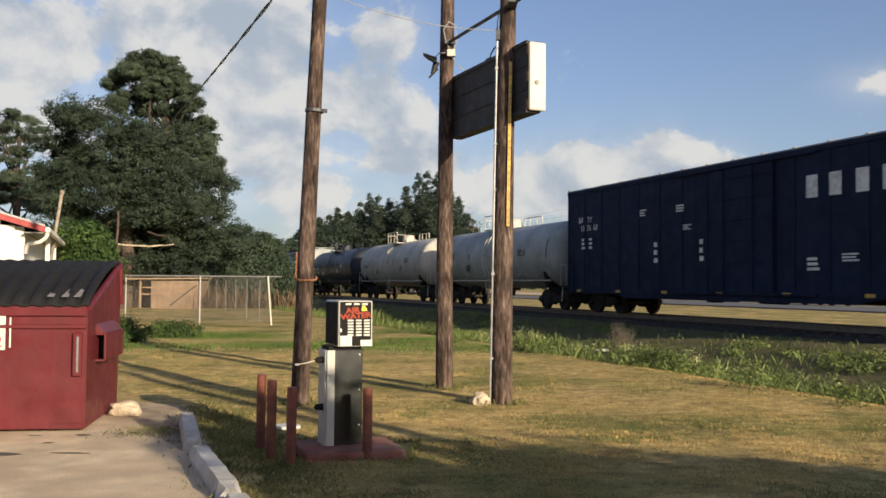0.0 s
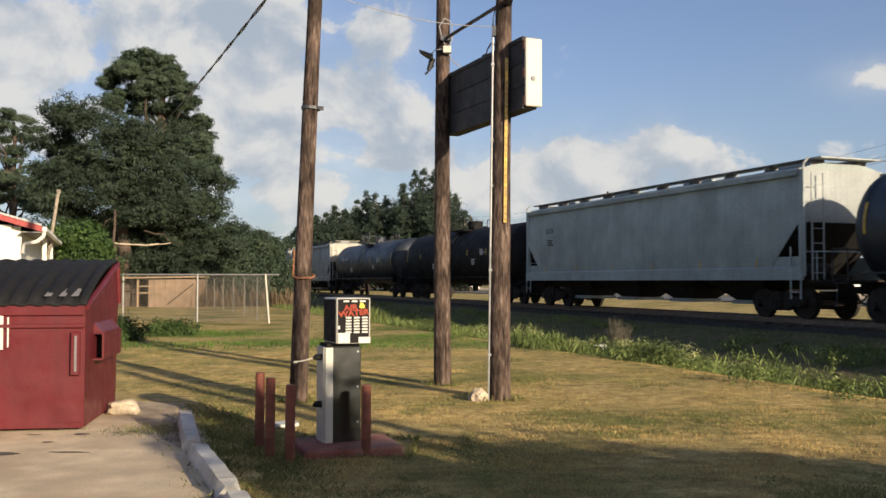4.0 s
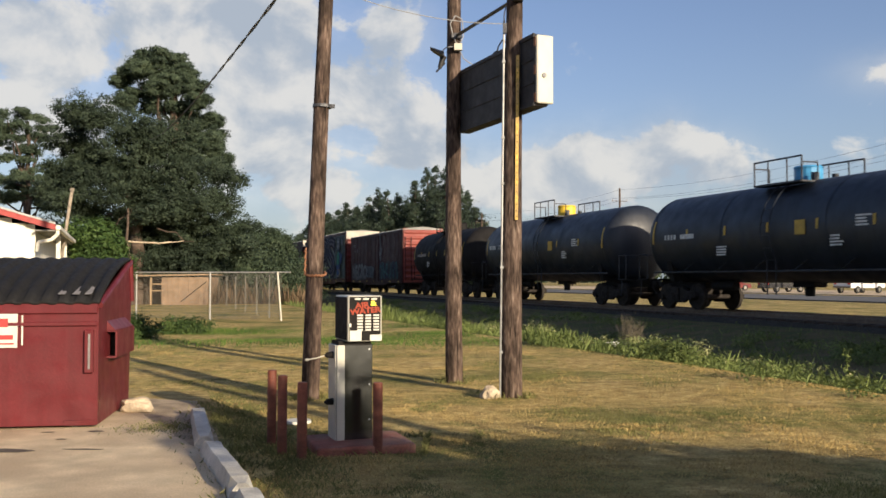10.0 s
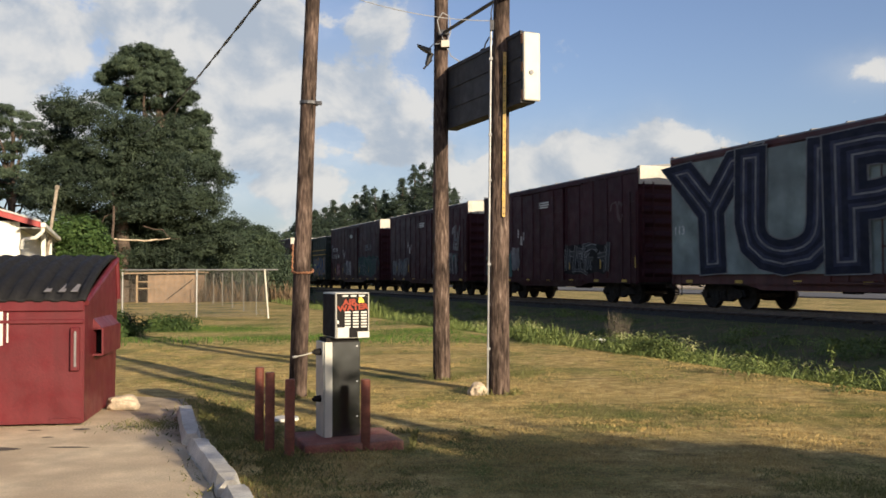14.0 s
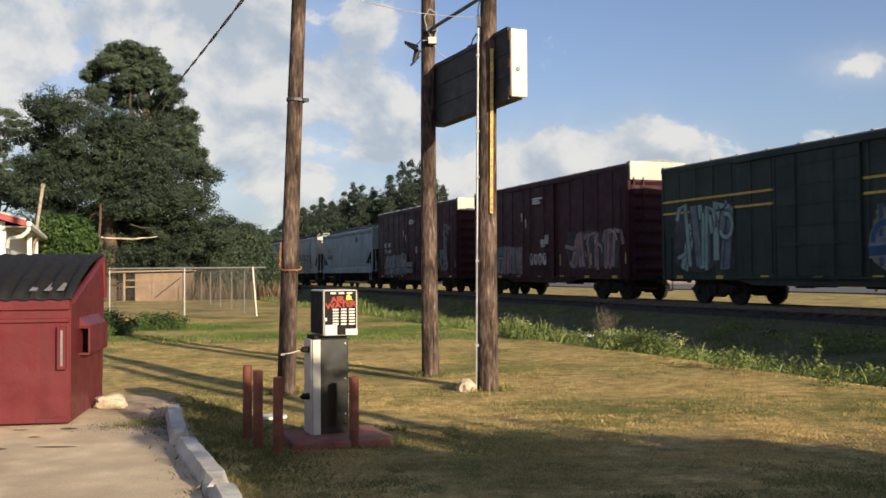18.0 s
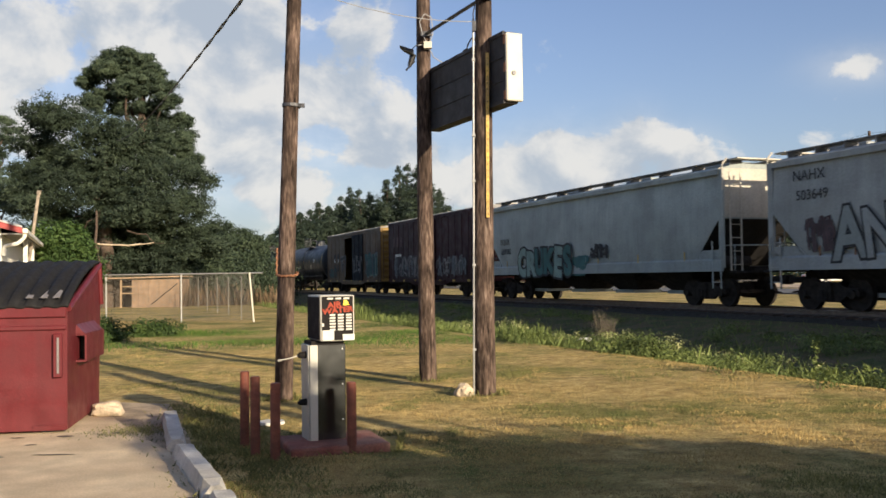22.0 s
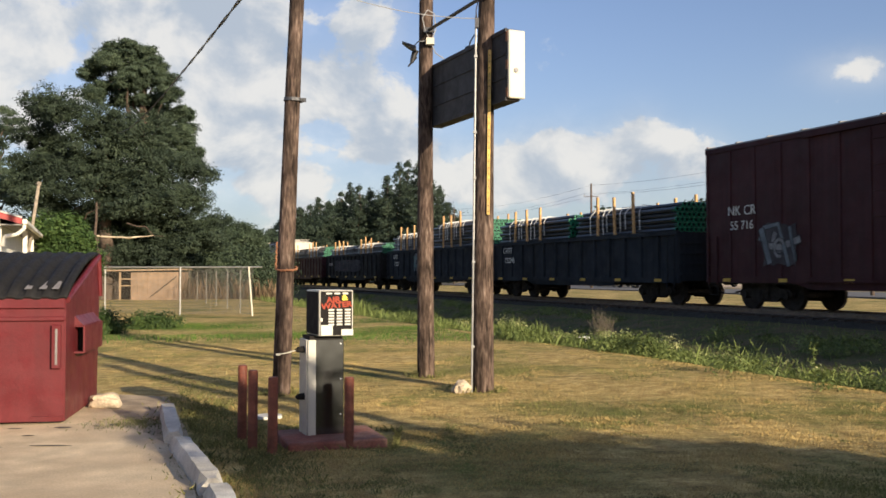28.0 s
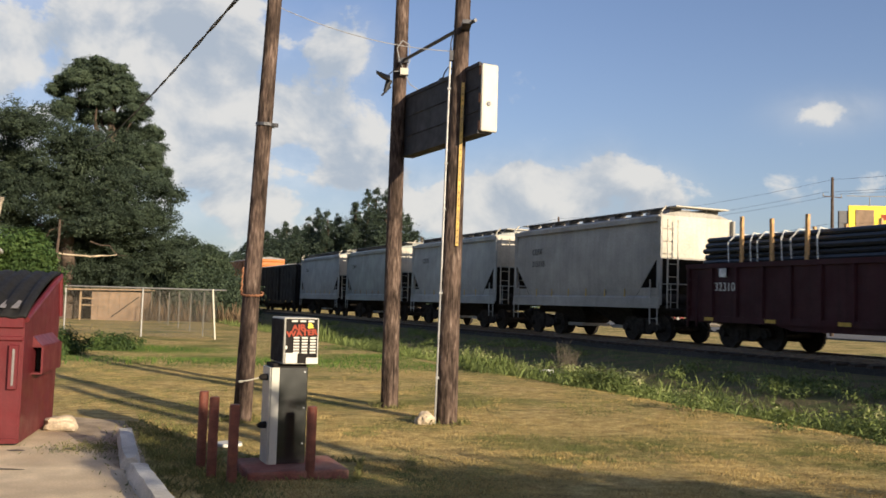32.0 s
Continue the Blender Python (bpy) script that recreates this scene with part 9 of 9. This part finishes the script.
def vehicle(kind, colour, label):
    """A car with its own windows, lights and wheels; x forwards."""
    name = {"pickup": "pickup_truck", "suv": "suv", "sedan": "car"}[kind]
    v = thing(name, Matrix.Identity(4), label, "car", "highway vehicles")
    L, W, zb = (5.4, 1.95, 0.5) if kind == "pickup" else (4.8, 1.9, 0.42) if kind == "suv" else (4.7, 1.8, 0.32)
    zs = {"pickup": 1.15, "suv": 1.1, "sedan": 0.92}[kind]
    zt = {"pickup": 1.85, "suv": 1.75, "sedan": 1.42}[kind]
    bm = bmesh.new()
    bm_prism(bm, [(-L / 2, zb), (L / 2, zb), (L / 2 + 0.05, zb + 0.25), (L / 2, zs - 0.12), (L * 0.24, zs), (-L / 2, zs)], "y", -W / 2, W / 2)
    bevel(bm, 0.05, 2)
    part("body", bm, "paint_" + colour, v, smooth=False)
    if kind == "pickup":
        cab = [(-0.35, zs), (1.45, zs), (0.85, zt), (-0.2, zt)]
    elif kind == "suv":
        cab = [(-L / 2 + 0.05, zs), (1.4, zs), (0.75, zt), (-L / 2 + 0.35, zt)]
    else:
        cab = [(-1.7, zs), (1.35, zs), (0.6, zt), (-0.95, zt)]
    bm = bmesh.new()
    bm_prism(bm, cab, "y", -W / 2 + 0.1, W / 2 - 0.1)
    bevel(bm, 0.06, 2)
    part("cab", bm, "paint_" + colour, v)
    x0, x1 = cab[3][0] + 0.1, cab[2][0] + 0.05
    mid = (x0 + x1) / 2
    for s in (-1, 1):
        for a, b in ((x0, mid - 0.05), (mid + 0.05, x1 + 0.1)):
            bm = bmesh.new()
            bm_prism(bm, [(a - 0.03, zs + 0.04), (b + 0.12, zs + 0.04), (b, zt - 0.1), (a, zt - 0.1)], "y", s * (W / 2 - 0.105), s * (W / 2 - 0.085))
            part("side_window", bm, "glass_dark", v)
    bm = bmesh.new()
    bm_prism(bm, [(cab[1][0] + 0.01, zs + 0.05), (cab[1][0] - 0.02, zs + 0.05), (cab[2][0] + 0.0, zt - 0.06), (cab[2][0] + 0.05, zt - 0.06)], "y", -W / 2 + 0.2, W / 2 - 0.2)
    part("windscreen", bm, "glass_dark", v)
    for x in (-L * 0.31, L * 0.32):
        for y in (-W / 2 + 0.08, W / 2 - 0.08):
            wh = new("wheel")
            wh.parent = v
            wh.matrix_basis = Matrix.Translation((x, y, 0.36))
            bm = bmesh.new()
            bm_tube(bm, (0, -0.11, 0), (0, 0.11, 0), 0.36, 0.36, 18)
            part("tyre", bm, "tyre", wh)
            bm = bmesh.new()
            bm_tube(bm, (0, -0.125, 0), (0, 0.125, 0), 0.21, 0.21, 14)
            part("rim", bm, "chrome", wh)
    for y in (-W / 2 + 0.25, W / 2 - 0.25):
        bm = bmesh.new()
        bm_box(bm, (L / 2 + 0.02, y, zs - 0.28), (0.08, 0.32, 0.16))
        part("headlight", bm, "chrome", v)
        bm = bmesh.new()
        bm_box(bm, (-L / 2 - 0.01, y, zs - 0.2), (0.06, 0.22, 0.2))
        part("tail_light", bm, "lamp_red", v)
    for x in (L / 2 + 0.05, -L / 2 - 0.03):
        bm = bmesh.new()
        bm_box(bm, (x, 0, zb + 0.1), (0.12, W - 0.1, 0.2))
        part("bumper", bm, "chrome" if kind == "pickup" else "paint_" + colour, v)
    return v


def build_traffic():
    rz_away, rz_to = TRACK + math.pi / 2, TRACK - math.pi / 2
    z = 0.16
    # passing: where along the road (s) at a moment, lane, speed away from the camera
    for kind, col, s_at, t_at, lane, speed in (("sedan", "white", 96, 2.0, 54.5, 19), ("sedan", "red", 62, 2.0, 54.5, 18.5), ("pickup", "silver", 42, 9.0, 51.5, -20), ("suv", "white", 100, 10.5, 54.5, 19),
                                              ("pickup", "black", 63, 10.5, 51.5, -19), ("sedan", "red", 84, 25.0, 54.5, 18), ("suv", "black", 55, 25.5, 54.5, 17.5), ("pickup", "silver", 48, 25.5, 51.5, -19), ("suv", "white", 38, 25.3, 54.5, 18), ("sedan", "white", 40, 30.0, 51.5, -19)):
        v = vehicle(kind, col, "%s %s driving along the highway" % (col, {"pickup": "pickup truck", "suv": "sport utility vehicle", "sedan": "sedan car"}[kind]))
        rz = rz_away if speed > 0 else rz_to
        rows = []
        for t in (0, 4, 8, 12, 16, 20, 24, 28, 32):
            p = at_track(s_at + speed * (t - t_at), lane, z)
            rows.append((t, Matrix.Translation(p) @ Matrix.Rotation(rz, 4, "Z")))
        EXTRA_MOVES.append((v, rows))
    for i, (kind, col, s) in enumerate((("suv", "black", 78), ("pickup", "white", 70), ("sedan", "tan", 62), ("suv", "silver", 52), ("sedan", "red", 90), ("pickup", "black", 45), ("sedan", "black", 104))):
        v = vehicle(kind, col, "%s %s parked on the apron beyond the highway" % (col, {"pickup": "pickup truck", "suv": "sport utility vehicle", "sedan": "sedan car"}[kind]))
        v.matrix_basis = Matrix.Translation(at_track(s, 66 + (i % 3) * 2.5, 0.17)) @ Matrix.Rotation(TRACK + 0.2 * (i % 2), 4, "Z")


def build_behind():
    """Unseen wall, posts and trees, added behind the camera to shade the near lawn."""
    # added posts, only for the two shadow lines across the lawn
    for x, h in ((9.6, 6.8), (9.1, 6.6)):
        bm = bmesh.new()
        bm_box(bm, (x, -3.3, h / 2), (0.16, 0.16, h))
        tagged(part("sign_post", bm, "steel_dark"), "unseen dark post added to cast a shadow line on the lawn", "post", "posts at the store")
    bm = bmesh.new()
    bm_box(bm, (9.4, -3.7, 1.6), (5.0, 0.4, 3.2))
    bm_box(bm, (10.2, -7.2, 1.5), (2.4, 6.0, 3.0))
    # wide unseen block that cuts the sky's fill on the near ground
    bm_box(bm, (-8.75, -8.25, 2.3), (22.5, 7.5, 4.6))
    tagged(part("wall_store", bm, "house_white"), "unseen plain white wall added to block sun and sky behind the lot", "wall", kind="structure")
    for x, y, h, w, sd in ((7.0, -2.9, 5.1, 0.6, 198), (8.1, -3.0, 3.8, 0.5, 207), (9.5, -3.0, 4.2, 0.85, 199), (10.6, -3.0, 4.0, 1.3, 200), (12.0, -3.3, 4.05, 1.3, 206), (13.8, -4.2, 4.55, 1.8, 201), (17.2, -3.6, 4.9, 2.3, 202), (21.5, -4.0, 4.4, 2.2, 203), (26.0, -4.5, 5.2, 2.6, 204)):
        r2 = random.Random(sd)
        tree("roadside_tree", x, y, "unseen leafy tree added behind the camera for its dappled shade", h * 0.6, 0.16, lumps(r2, 0, 0, h * 0.56, w, w, h * 0.40, 14), 13000, 0.09, "oak_leaf", sd, clump=0.26)


def build_litter():
    x = px_at(1066, 22.3)
    t = thing("plastic_jug", Matrix.Translation((x, 22.3, ground_z(x, 22.3) + 0.1)), "pale blue-white plastic jug lying in the weeds", "litter")
    bm = bmesh.new()
    bm_box(bm, (0, 0, 0.14), (0.28, 0.22, 0.22))
    bevel(bm, 0.06, 2)
    bm_tube(bm, (0.12, 0, 0.2), (0.2, 0, 0.22), 0.05, 0.04, 8)
    part("jug", bm, "strap_white", t)

# ---- the place ----
build_ground()
build_lot()
build_road()
build_house()
build_fence()
build_shed()
build_trees()
build_far_side()
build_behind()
build_poles()
build_sign()
build_cables()
build_dumpster()
build_air_machine()
build_stops()
rock("broken_slab_rock", (-3.64, 10.5, 0.09), (0.19, 0.16, 0.10), 3.0, "pale broken chunk of concrete beside the dumpster")
rock("rock", (0.475, 11.86, 0.06), (0.115, 0.10, 0.10), 8.0, "pale tan rock on the grass beside a pole")
build_litter()
build_weeds()
build_lawn_grass()
build_train()
build_traffic()
build_track()
motions()
